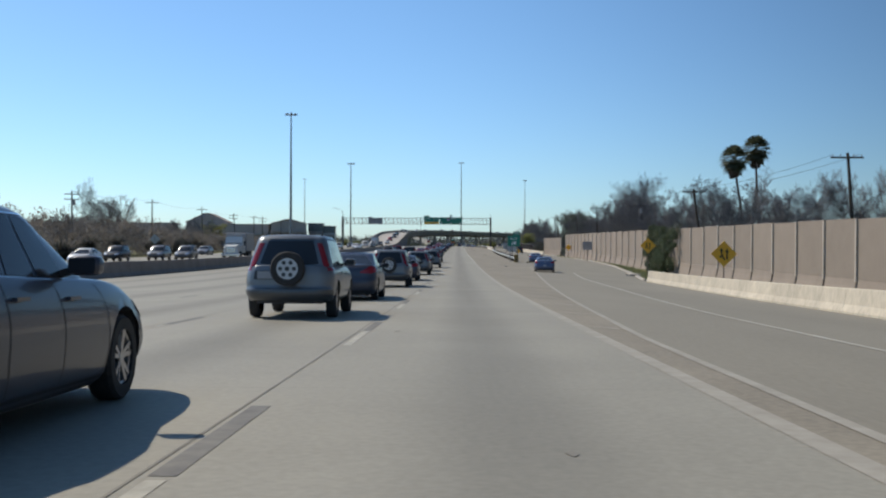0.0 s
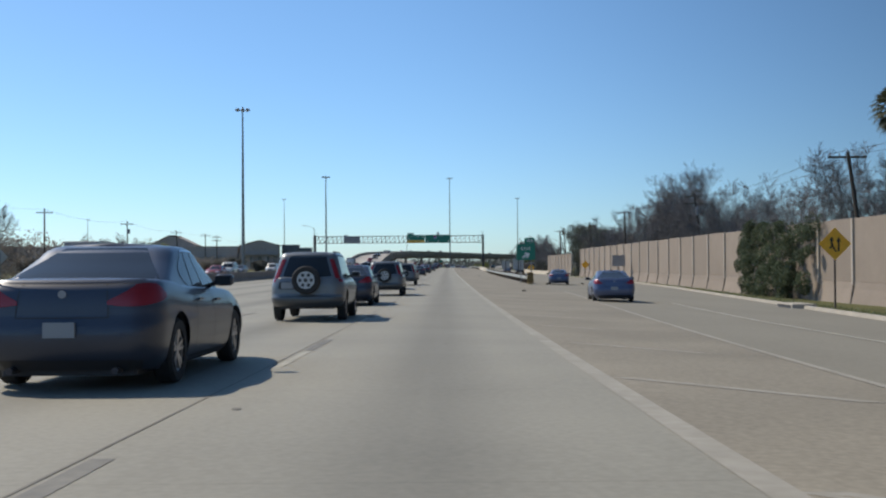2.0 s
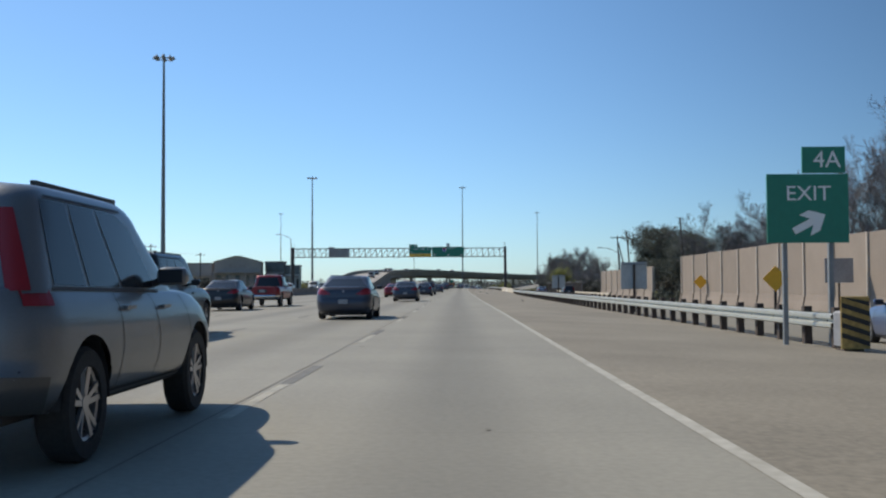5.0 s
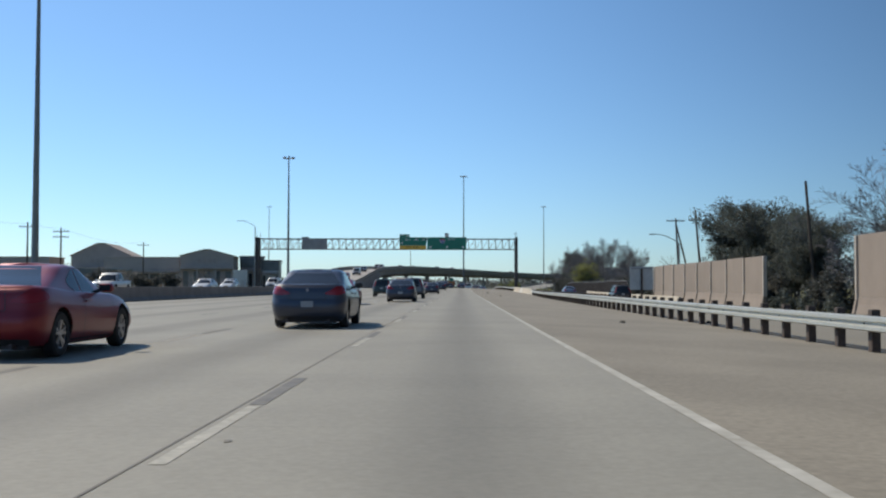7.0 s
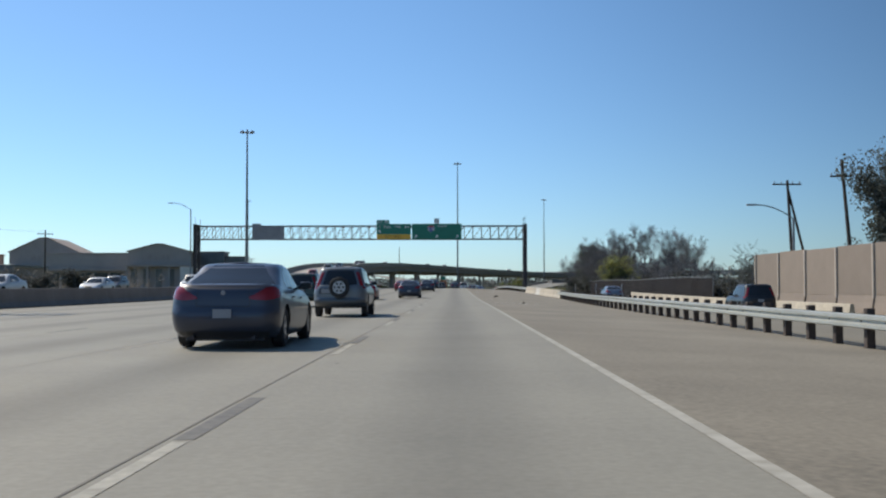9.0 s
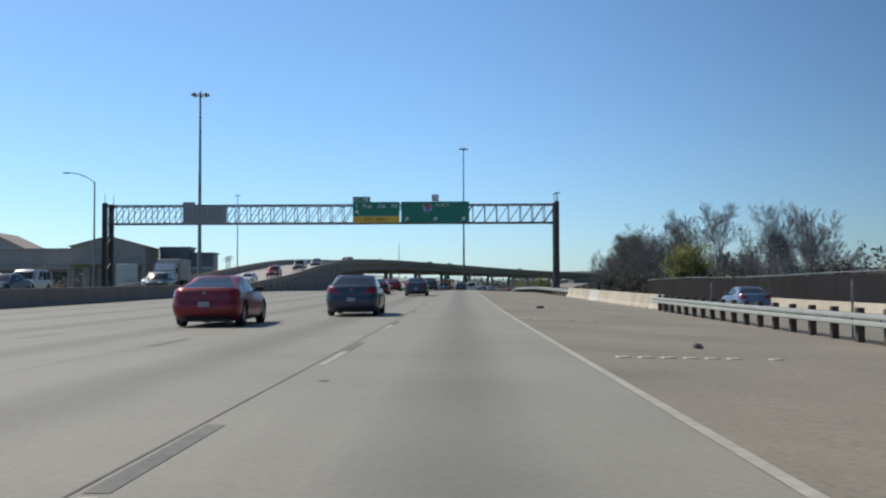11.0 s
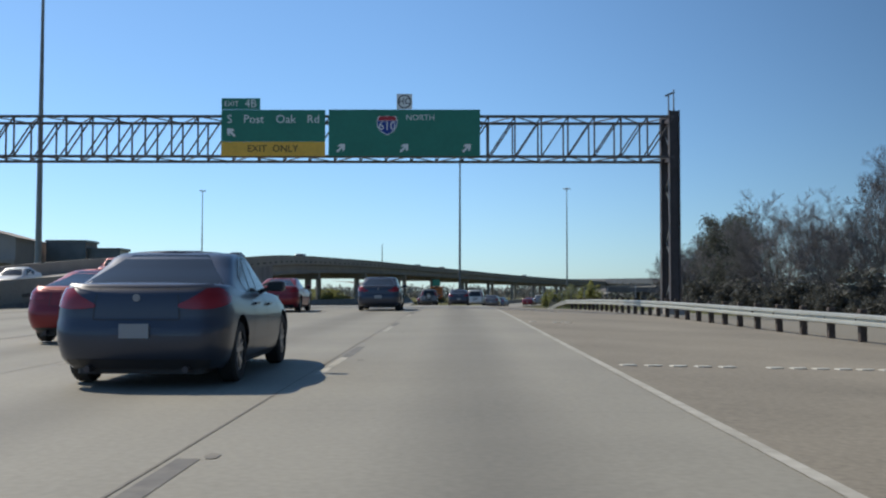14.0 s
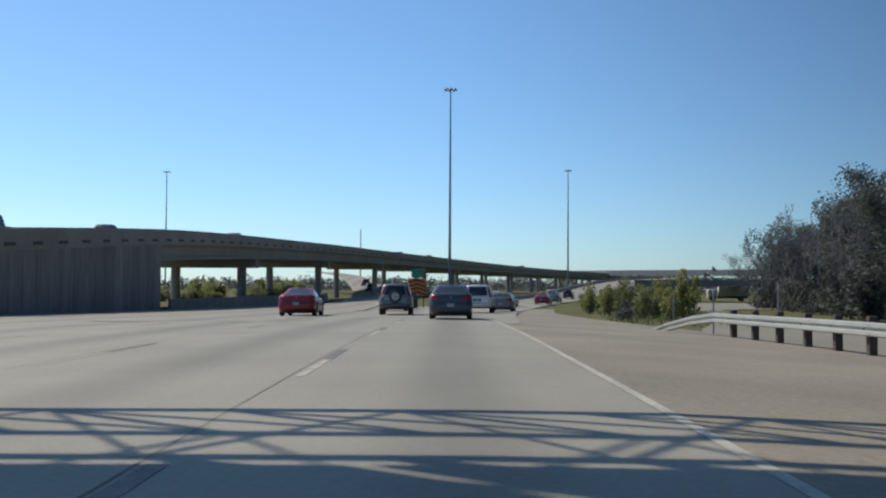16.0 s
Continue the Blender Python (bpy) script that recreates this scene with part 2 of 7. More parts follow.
M_KERB = material("kerb_concrete", (0.40, 0.36, 0.30), 0.85, fine=14, coarse=0.8, vary=0.12, bump=0.15)


# ---- mesh tools ----
class Build:
    """Collects vertices and faces for one mesh."""

    def __init__(self):
        self.v, self.f = [], []

    def add(self, vs, fs):
        k = len(self.v)
        self.v += [tuple(p) for p in vs]
        self.f += [tuple(i + k for i in f) for f in fs]
        return self

    def box(self, x0, x1, y0, y1, z0, z1, c=0.0):
        """A box; c chamfers its upright edges and top."""
        if not c:
            return self.add([(x0, y0, z0), (x1, y0, z0), (x1, y1, z0), (x0, y1, z0), (x0, y0, z1), (x1, y0, z1), (x1, y1, z1), (x0, y1, z1)],
                            [(0, 3, 2, 1), (4, 5, 6, 7), (0, 1, 5, 4), (1, 2, 6, 5), (2, 3, 7, 6), (3, 0, 4, 7)])
        ring = [(x0 + c, y0), (x1 - c, y0), (x1, y0 + c), (x1, y1 - c), (x1 - c, y1), (x0 + c, y1), (x0, y1 - c), (x0, y0 + c)]
        top = [(x0 + 2 * c, y0 + c), (x1 - 2 * c, y0 + c), (x1 - c, y0 + 2 * c), (x1 - c, y1 - 2 * c), (x1 - 2 * c, y1 - c), (x0 + 2 * c, y1 - c), (x0 + c, y1 - 2 * c), (x0 + c, y0 + 2 * c)]
        return self.loft([[(*p, z0) for p in ring], [(*p, z1 - c) for p in ring], [(*p, z1) for p in top]])

    def loft(self, rings, caps=True, closed=True):
        n = len(rings[0])
        fs = []
        for r in range(len(rings) - 1):
            for i in range(n if closed else n - 1):
                j = (i + 1) % n
                fs.append((r * n + i, r * n + j, (r + 1) * n + j, (r + 1) * n + i))
        if caps:
            fs += [tuple(range(n))[::-1], tuple(range((len(rings) - 1) * n, len(rings) * n))]
        return self.add([p for r in rings for p in r], fs)

    def tube(self, p, q, r0, r1=None, n=8, caps=True):
        p, q = Vector(p), Vector(q)
        r1 = r0 if r1 is None else r1
        d = (q - p).normalized()
        a = d.orthogonal().normalized()
        b = d.cross(a)
        ang = [2 * math.pi * i / n for i in range(n)]
        return self.loft([[c + (a * math.cos(t) + b * math.sin(t)) * r for t in ang] for c, r in ((p, r0), (q, r1))], caps)

    def bar(self, p, q, w, h=None):
        """A square bar from p to q."""
        p, q = Vector(p), Vector(q)
        h = h or w
        d = (q - p).normalized()
        a = d.cross(Vector((0, 0, 1)))
        a = a.normalized() if a.length > 1e-3 else Vector((1, 0, 0))
        b = a.cross(d)
        return self.loft([[c + a * w / 2 * s + b * h / 2 * t for s, t in ((-1, -1), (1, -1), (1, 1), (-1, 1))] for c in (p, q)])

    def prism_y(self, poly, y0, y1):
        """A closed outline in x, z, drawn out along y."""
        return self.loft([[(x, y0, z) for x, z in poly], [(x, y1, z) for x, z in poly]])

    def mesh(self, name, mat, smooth=False, angle=35):
        me = bpy.data.meshes.new(name)
        me.from_pydata(self.v, [], self.f)
        me.materials.append(mat)
        bm = bmesh.new()
        bm.from_mesh(me)
        if len(bm.faces) < 40000:
            bmesh.ops.recalc_face_normals(bm, faces=bm.faces)
        bm.to_mesh(me)
        bm.free()
        if smooth:
            me.polygons.foreach_set("use_smooth", [True] * len(me.polygons))
            me.set_sharp_from_angle(angle=radians(angle))
        return me


def thing(name, label, category, group="", kind="", at=(0, 0, 0), turn=0.0):
    e = new(name)
    e.empty_display_size = 0.2
    e.matrix_world = pose(*at, 0, 0, turn)
    return tagged(e, label, category, group, kind)


def part(name, build, mat, parent, label="", smooth=False, angle=35):
    """One mesh object under a thing or a part, in the parent's space."""
    ob = new(name, build.mesh(name, mat, smooth, angle) if isinstance(build, Build) else build)
    ob.parent = parent
    return tagged(ob, label)


def lettering(text, size, mat, parent, at, label="", flat=1.0):
    """Words standing upright and read from -y, centred at a place in the parent's space."""
    cu = bpy.data.curves.new("lettering", "FONT")
    cu.body, cu.size, cu.align_x, cu.align_y, cu.extrude = text, size, "CENTER", "CENTER", 0.004
    cu.resolution_u = 3
    tmp = new("lettering", cu)
    dg = bpy.context.evaluated_depsgraph_get()
    me = bpy.data.meshes.new_from_object(tmp.evaluated_get(dg))
    bpy.data.objects.remove(tmp)
    me.materials.clear()
    me.materials.append(mat)
    ob = new("lettering", me)
    ob.parent = parent
    ob.matrix_basis = pose(*at, 90, 0, 0) @ Matrix.Diagonal((flat, 1, 1, 1))
    return tagged(ob, label)


# ---- the lie of the land ----
ROAD_Y = [-120, 0, 15, 30, 45, 60, 75, 90, 105, 120, 150, 210, 240, 300, 315, 330, 345, 360, 375, 390, 400, 412, 425, 450, 465, 490, 520, 560, 900]
ROAD_Z = [5.2, 1.74, 1.35, 1.0, 0.7, 0.46, 0.30, 0.19, 0.11, 0.07, 0.03, 0.04, 0.04, 0.0, 0.02, 0.08, 0.16, 0.27, 0.39, 0.52, 0.58, 0.57, 0.5, 0.13, -0.1, -0.45, -0.7, -0.8, -0.8]


def road_z(y):
    return float(np.mean([np.interp(y + d, ROAD_Y, ROAD_Z) for d in (-6, -3, 0, 3, 6)]))


def ground_z(x, y):
    """Height of the paved ground: crowned near the lane, falling to the right until the road bends."""
    k = float(np.interp(y, [430, 480], [1, 0]))
    return road_z(y) - 0.004 * max(0.0, min(-x, 60) - 1.8) - 0.04 * k * max(0.0, min(x, 26) - 1.9)


def lane_x(y):
    """The dashed line on the left of the travelled lane."""
    x = float(np.interp(y, [-120, 0, 100, 165, 200, 230, 280, 320, 415, 440], [-2.3, -2.15, -2.02, -1.94, -1.99, -1.94, -1.71, -1.62, -1.38, -1.2]))
    return x + (0.00085 * (y - 440) ** 2 if y > 440 else 0)


LANE = 3.75


def gore_x(y):
    """The left edge of the exit lane, leaving the main road."""
    return float(np.interp(y, [-120, 0, 16, 38, 68, 105, 117, 146], [1.2, 1.95, 2.3, 3.4, 5.1, 7.3, 7.75, 7.9]))


def rail_x(y):
    return float(np.interp(y, [146, 210, 260, 300, 334, 346, 374, 385, 409, 424, 437], [7.9, 8.3, 9.1, 10.1, 11.2, 11.4, 11.0, 10.3, 9.9, 9.75, 9.1]))


def right_x(y):
    """The outer edge of the exit lane and its ramp."""
    return float(np.interp(y, [-120, 0, 29, 57, 80, 108, 150, 180, 250, 310, 345, 440], [10, 10.6, 11.7, 13.2, 13.8, 17.5, 22, 24, 24.2, 23, 21.5, 21.5]))


def strip(name, mat, ys, left, right, lift, cols, label, category, kind="structure", lane_uv=False):
    """A paved strip between two edge lines, as one sheet following the ground."""
    vs, fs, uv = [], [], []
    for y in ys:
        a, b = left(y), right(y)
        for i in range(cols + 1):
            x = a + (b - a) * i / cols
            vs.append((x, y, ground_z(x, y) + lift))
            uv.append((x - lane_x(y), y))
    w = cols + 1
    for r in range(len(ys) - 1):
        for i in range(cols):
            fs.append((r * w + i, r * w + i + 1, (r + 1) * w + i + 1, (r + 1) * w + i))
    me = bpy.data.meshes.new(name)
    me.from_pydata(vs, [], fs)
    me.materials.append(mat)
    if lane_uv:
        lay = me.uv_layers.new(name="lane")
        for loop in me.loops:
            lay.data[loop.index].uv = uv[loop.vertex_index]
    me.polygons.foreach_set("use_smooth", [True] * len(me.polygons))
    return tagged(new(name, me), label, category, "", kind)


YS = [-100 + 4 * i for i in range(155)]
MED = -23.3


# ---- ground, road, shoulder, ramp ----
gv, gf = [], []
gx = [-2500, -1200, -600, -300, -160, -100, -70, -50, -35, -23, -12, -2, 3, 6, 9, 12, 16, 20, 24, 28, 40, 60, 100, 180, 320, 700, 1400, 2500]
gy = [-400, -200] + [-110 + 8 * i for i in range(75)] + [520, 560, 620, 700, 820, 1000, 1400, 2000, 3500]
for y in gy:
    for x in gx:
        gv.append((x, y, ground_z(x, min(max(y, -110), 900)) - 0.09 - (0.35 if abs(x) > 300 else 0)))
for r in range(len(gy) - 1):
    for i in range(len(gx) - 1):
        k = r * len(gx) + i
        gf.append((k, k + 1, k + 1 + len(gx), k + len(gx)))
gm = bpy.data.meshes.new("ground")
gm.from_pydata(gv, [], gf)
gm.materials.append(M_GRASS)
gm.polygons.foreach_set("use_smooth", [True] * len(gm.polygons))
ground = tagged(new("ground", gm), "dry winter grass verge reaching the horizon", "ground", "", "structure")

road = strip("road", M_ROAD, YS, lambda y: MED + 0.2 if y < 486 else MED + 0.2 + 0.04 * (y - 486), lambda y: lane_x(y) + LANE, 0.0, 14,
             "pale brushed concrete freeway lanes with dark drip bands", "road", lane_uv=True)
shoulder = strip("shoulder", M_SHOULDER, [y for y in YS if y <= 452], lambda y: lane_x(y) + LANE,
                 lambda y: gore_x(y) if y < 146 else (rail_x(y) + 0.8 if y < 437 else float(np.interp(y, [437, 442, 447, 458], [9.9, 9.6, 9.0, 8.6]))), 0.0, 18,
                 "tan concrete shoulder and gore beside the lanes", "shoulder")
strip("gore_pavement", M_SHOULDER, [y for y in YS if 452 <= y <= 500], lambda y: float(np.interp(y, [436, 465, 500], [3.1, 5.1, 9.0])),
      lambda y: float(np.interp(y, [437, 442, 447, 458, 472, 486, 500], [9.9, 9.6, 9.0, 8.6, 8.6, 9.9, 11.6])), -0.012, 6, "tan concrete gore running out beside the bending lanes", "shoulder")
ramp = strip("exit_ramp", M_RAMP, [y for y in YS if y <= 470], lambda y: gore_x(y) if y < 146 else (rail_x(y) + 0.8 if y < 437 else 10 + 0.3 * (y - 437)), right_x, 0.0, 6,
             "grey worn exit lane dropping beside the freeway", "exit ramp")
OPPOSITE = 0.42  # the opposite roadway lies a little higher
strip("opposite_road", M_ROAD, [y for y in YS if y <= 392], lambda y: MED - 21.5, lambda y: MED - 0.16, OPPOSITE, 6,
                  "pale concrete lanes of the opposite roadway", "road", lane_uv=True)


def marking(x_of, y0, y1, width, mat, parent, name, lift=0.0035, step=2.0):
    """A painted stripe that follows the road."""
    n = max(1, int(abs(y1 - y0) / step))
    b = Build()
    rows = []
    for i in range(n + 1):
        y = y0 + (y1 - y0) * i / n
        rows.append([(x_of(y) + s * width / 2, y, ground_z(x_of(y) + s * width / 2, y) + lift) for s in (-1, 1)])
    b.loft(rows, caps=False, closed=False)
    return part(name, b, mat, parent)


# dashed lines: a white dash followed by a black one, every 12 m
for k in range(5):
    off = -3.85 * k
    ph = [0.0, 1.8, 5.0, 3.0, 1.5][k]
    y = -33.86 + ph
    while y < (500 if k == 0 else 478):
        xo = lambda yy, o=off: lane_x(yy) + o
        if k < 3:
            marking(xo, y, y + 3.0, 0.11, M_WHITE if k == 0 else M_FADED, road, "white_dash")
            marking(xo, y + 3.1, y + 5.8, 0.15, M_BLACK, road, "black_dash")
        else:
            marking(xo, y, y + 3.0, 0.13, M_FADED, road, "white_dash")
        y += 12.01
    if k < 2:
        marking(lambda yy, o=off: lane_x(yy) + o - 0.13, -90, 470, 0.022 - 0.008 * k, M_SEAM, road, "tar_joint", 0.004, 6)
marking(lambda y: lane_x(y) + LANE, -90, 128, 0.2, M_FADED, road, "edge_line", 0.004)
marking(lambda y: lane_x(y) + LANE, 128, 500, 0.12, M_EDGE, road, "edge_line", 0.004)
marking(lambda y: MED + 2.3, -90, 470, 0.12, M_FADED, road, "edge_line", 0.007)
marking(gore_x, -60, 118, 0.14, M_FADED, road, "gore_line", 0.006)
marking(lambda y: float(np.interp(y, [-60, 15, 29, 55, 80, 130], [5.2, 5.8, 6.3, 8.0, 9.1, 13.0])), -60, 98, 0.13, M_EDGE, ramp, "ramp_line", 0.008)
# slanting stripes across the gore, worn short
grng = random.Random(4)
for i in range(16):
    y0 = 18.9 + 6.0 * i
    x0 = lane_x(y0) + LANE + grng.uniform(0.15, 0.4)
    x1 = min(gore_x(y0) - 0.1, x0 + grng.uniform(1.0, 2.1))
    if x1 - x0 > 0.3:
        marking(lambda y, a=x0, c=y0: a + (c - y) / 0.85, y0, y0 - 0.85 * (x1 - x0), 0.3, M_FADED, shoulder, "gore_stripe", 0.004, 0.2)
# rows of raised white buttons across the shoulder
button = Build().box(-0.11, 0.11, -0.08, 0.08, 0, 0.014, 0.006).mesh("rumble_button", M_BUTTON)
for yy, n in ((292.3, 9), (310.0, 7), (327.6, 9), (346.6, 8), (364.4, 12), (382.0, 4), (399.4, 8)):
    for i in range(n):
        x = lane_x(yy) + LANE + 0.35 + 0.38 * i
        if (i + int(yy)) % 7 == 5:
            continue
        ob = part("rumble_button", button, None, shoulder)
        ob.matrix_basis = pose(x, yy + 0.12 * i, ground_z(x, yy + 0.12 * i) + 0.003, 0, 0, 12)
# dark cracks straight across the lanes before the gantry
for yj, wj in ((388.1, 0.09), (382.2, 0.035)):
    xs = [-19 + 1.0 * i for i in range(22)]
    part("cross_crack", Build().loft([[(x, yj - 0.1 * x / 3 + s * wj / 2 + 0.03 * math.sin(x * 2.1), ground_z(x, yj) + 0.006) for s in (-1, 1)] for x in xs], caps=False, closed=False), M_SEAM, road)
# small tar spots and chipped patches along the lane joints
srng = random.Random(21)
for i in range(46):
    y = 8 + 9.6 * i + srng.uniform(-3, 3)
    x = lane_x(y) + srng.choice((-0.35, 0.25, 0.5, -3.6, -4.2, 2.2)) + srng.uniform(-0.15, 0.15)
    r = srng.uniform(0.025, 0.07)
    ring = [(x + math.cos(a) * r * srng.uniform(0.6, 1.2), y + math.sin(a) * r * 2.2 * srng.uniform(0.6, 1.2)) for a in [2 * math.pi * k / 9 for k in range(9)]]
    part("tar_spot", Build().add([(a, b, ground_z(a, b) + 0.005) for a, b in ring], [tuple(range(9))]), M_SEAM, road)
strip("side_street", M_RAMP, list(range(470, 572, 6)), lambda y: 20 + 0.15 * (y - 470), lambda y: float(np.interp(y, [470, 505, 516, 572], [21.6, 29, 62, 84])), 0.008, 6, "grey worn side street beyond the guardrail", "street")
# dark scraps of tyre and dirt lying about
for i, (x, y, s) in enumerate(((4.3, 327.6, 0.2), (4.9, 114.8, 0.14), (14.0, 156.0, 0.2), (9.5, 146.5, 0.28), (7.8, 104.0, 0.1), (4.8, 296.0, 0.16), (5.2, 210.0, 0.12), (9.0, 214, 0.15))):
    b = Build()
    n = 9
    rings = []
    for k, (f, h) in enumerate(((1, 0.0), (0.9, 0.4), (0.5, 0.7))):
        rings.append([(math.cos(2 * math.pi * a / n) * s * f * (1 + 0.25 * math.sin(3 * a + i)), math.sin(2 * math.pi * a / n) * s * 0.5 * f * (1 + 0.3 * math.cos(2 * a)), h * s * 0.85) for a in range(n)])
    b.loft(rings)
    ob = new("tyre_scrap", b.mesh("tyre_scrap", M_RUBBER, True))
    ob.matrix_world = pose(x, y, ground_z(x, y), 0, 0, 20 * i)
    tagged(ob, "black torn scrap of tyre lying on the pavement", "debris", "tyre scraps")

# ---- kerb beside the ramp ----
kb = Build()
kr = []
for y in [80 + 5 * i for i in range(47)]:
    x = right_x(y)
    z = ground_z(x, y)
    kr.append([(x, y, z - 0.1), (x + 0.04, y, z + 0.13), (x + 0.2, y, z + 0.14), (x + 0.22, y, z - 0.1)])
kb.loft(kr)
tagged(new("kerb", kb.mesh("kerb", M_KERB, True)), "low pale concrete kerb along the exit ramp", "kerb", "", "structure")
inlet = thing("kerb_inlet", "concrete kerb inlet with a dark slot beside the ramp", "drain inlet", at=(15.6, 97, ground_z(15.6, 97)))
part("inlet_box", Build().box(-0.2, 0.9, -1.1, 1.1, -0.1, 0.2, 0.03), M_KERB, inlet)
part("inlet_slot", Build().box(-0.215, -0.19, -0.9, 0.9, 0.02, 0.15), M_PLASTIC, inlet)


# ---- concrete barriers ----
def barrier_run(name, label, mat, x_of, y0, y1, length, top, foot, group, mats=None, sink=0.0, drains=False):
    """A run of cast barrier, segment by segment, each with its sloped foot."""
    run = thing(name, label, "barrier", "", "structure")
    n = max(1, round((y1 - y0) / length))
    for i in range(n):
        a, b = y0 + (y1 - y0) * i / n + 0.012, y0 + (y1 - y0) * (i + 1) / n - 0.012
        rings = []
        for y in (a, (a + b) / 2, b):
            x, z = x_of(y), ground_z(x_of(y), y) - sink
            w = foot
            rings.append([(x + dx, y, z + dz) for dx, dz in ((-w, -0.1), (-w, 0.08), (-w * 0.62, 0.3), (-0.11, top - 0.03), (-0.08, top), (0.08, top), (0.11, top - 0.03), (w * 0.62, 0.3), (w, 0.08), (w, -0.1))])
        seg = part("barrier_segment", Build().loft(rings), (mats or {}).get(i, mat), run)
        if drains:
            for f in (0.25, 0.75):
                y = a + (b - a) * f
                x = x_of(y)
                part("drain_notch", Build().box(x - foot - 0.008, x - foot + 0.05, y - 0.14, y + 0.14, ground_z(x, y) - 0.02, ground_z(x, y) + 0.07), M_PLASTIC, seg)
    return run


barrier_run("median_barrier", "weathered grey concrete median barrier between roadways", M_MEDIAN, lambda y: MED, -90, 394, 9.0, 1.03, 0.3, "")
barrier_run("ramp_barrier", "cream concrete barrier beside the exit lane", M_BARRIER, lambda y: right_x(y) + 0.2, -90, 78, 9.0, 0.82, 0.3, "")
barrier_run("gore_barrier", "cream concrete barrier with one whiter segment", M_BARRIER, lambda y: float(np.interp(y, [334, 374], [11.75, 10.75])), 334, 374, 4.4, 0.86, 0.3, "", {5: M_BARRIER_NEW}, drains=True)
barrier_run("outer_barrier", "cream concrete barrier on the far side of the ramp", M_BARRIER, lambda y: right_x(y) + 0.3, 288, 352, 6.0, 0.84, 0.3, "")

# ---- noise wall ----
WALL_X, WALL_TOP, WALL_BASE = 25.0, 4.35, -1.1


def noise_wall(name, label, x, y0, y1, top, bay):
    """Precast panels slotted between posts, on a battered plinth."""
    run = thing(name, label, "noise wall", "", "structure")
    n = round((y1 - y0) / bay)
    bay = (y1 - y0) / n
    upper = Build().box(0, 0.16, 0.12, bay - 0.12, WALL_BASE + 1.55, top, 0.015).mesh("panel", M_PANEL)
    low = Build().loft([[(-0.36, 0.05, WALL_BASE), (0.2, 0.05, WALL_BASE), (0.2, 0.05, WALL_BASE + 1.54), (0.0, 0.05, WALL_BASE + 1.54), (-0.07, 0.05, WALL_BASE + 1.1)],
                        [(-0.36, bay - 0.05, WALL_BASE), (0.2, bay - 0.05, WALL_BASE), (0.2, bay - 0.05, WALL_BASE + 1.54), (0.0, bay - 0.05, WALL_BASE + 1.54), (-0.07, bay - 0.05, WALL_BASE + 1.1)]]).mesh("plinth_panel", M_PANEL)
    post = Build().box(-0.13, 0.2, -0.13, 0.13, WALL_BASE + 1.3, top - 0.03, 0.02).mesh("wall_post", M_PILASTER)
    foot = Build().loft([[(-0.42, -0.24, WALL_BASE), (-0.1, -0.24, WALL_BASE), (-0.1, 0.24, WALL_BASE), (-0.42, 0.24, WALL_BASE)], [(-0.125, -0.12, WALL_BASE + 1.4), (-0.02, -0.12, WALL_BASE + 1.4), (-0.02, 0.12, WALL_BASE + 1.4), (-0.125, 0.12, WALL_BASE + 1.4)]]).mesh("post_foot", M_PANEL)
    for i in range(n + 1):
        y = y0 + bay * i
        for nm, me in (("panel", upper), ("plinth_panel", low)) if i < n else ():
            ob = part(nm, me, None, run)
            ob.location = (x, y, 0.03 * math.sin(i * 2.3))
        for nm, me in (("wall_post", post), ("post_foot", foot)):
            ob = part(nm, me, None, run)
            ob.location = (x, y, 0)
    return run


noise_wall("noise_wall", "tall tan concrete noise wall of ribbed panels", WALL_X, -61.94, 119.1, WALL_TOP, 5.84)
noise_wall("noise_wall", "tall tan concrete noise wall beyond the ivy", WALL_X, 124.94, 241.74, WALL_TOP, 5.84)
noise_wall("noise_wall", "short tan noise wall standing past the gap", 26.3, 266, 316, 3.72, 5.97)


# ---- guardrails ----
W_BEAM = [(0.0, 0.0), (-0.08, 0.03), (-0.08, 0.1), (0.0, 0.135), (0.0, 0.175), (-0.08, 0.21), (-0.08, 0.28), (0.0, 0.31)]


def guardrail(label, y0, y1, double=True):
    run = thing("guardrail", label, "guardrail", "", "structure")
    y = y0
    while y < y1 - 0.1:
        e = min(y + 7.6, y1)
        for side in (-1, 1) if double else (-1,):
            rings = []
            for yy in (y, (y + e) / 2, e + 0.05):
                x = rail_x(yy) + side * 0.19
                z = ground_z(x, yy) + 0.42
                rings.append([(x + (dx if side < 0 else -dx), yy, z + dz) for dx, dz in W_BEAM] + [(x + (dx + 0.006 if side < 0 else -dx - 0.006), yy, z + dz) for dx, dz in W_BEAM[::-1]])
            part("rail_beam", Build().loft(rings), M_RAIL, run, smooth=True)
        y = e
    y = y0 + 0.4
    post = Build().box(-0.09, 0.09, -0.1, 0.1, -0.2, 0.86, 0.012).mesh("post", M_POST)
    block = Build().box(-0.19, -0.09, -0.08, 0.08, 0.46, 0.74, 0.008).mesh("blockout", M_POST)
    while y < y1:
        x = rail_x(y)
        for nm, me in (("post", post), ("blockout", block)):
            ob = part(nm, me, None, run)
            ob.matrix_basis = pose(x, y, ground_z(x, y), 0, 0, 1.5 * math.sin(y * 3))
        y += 1.905
    return run


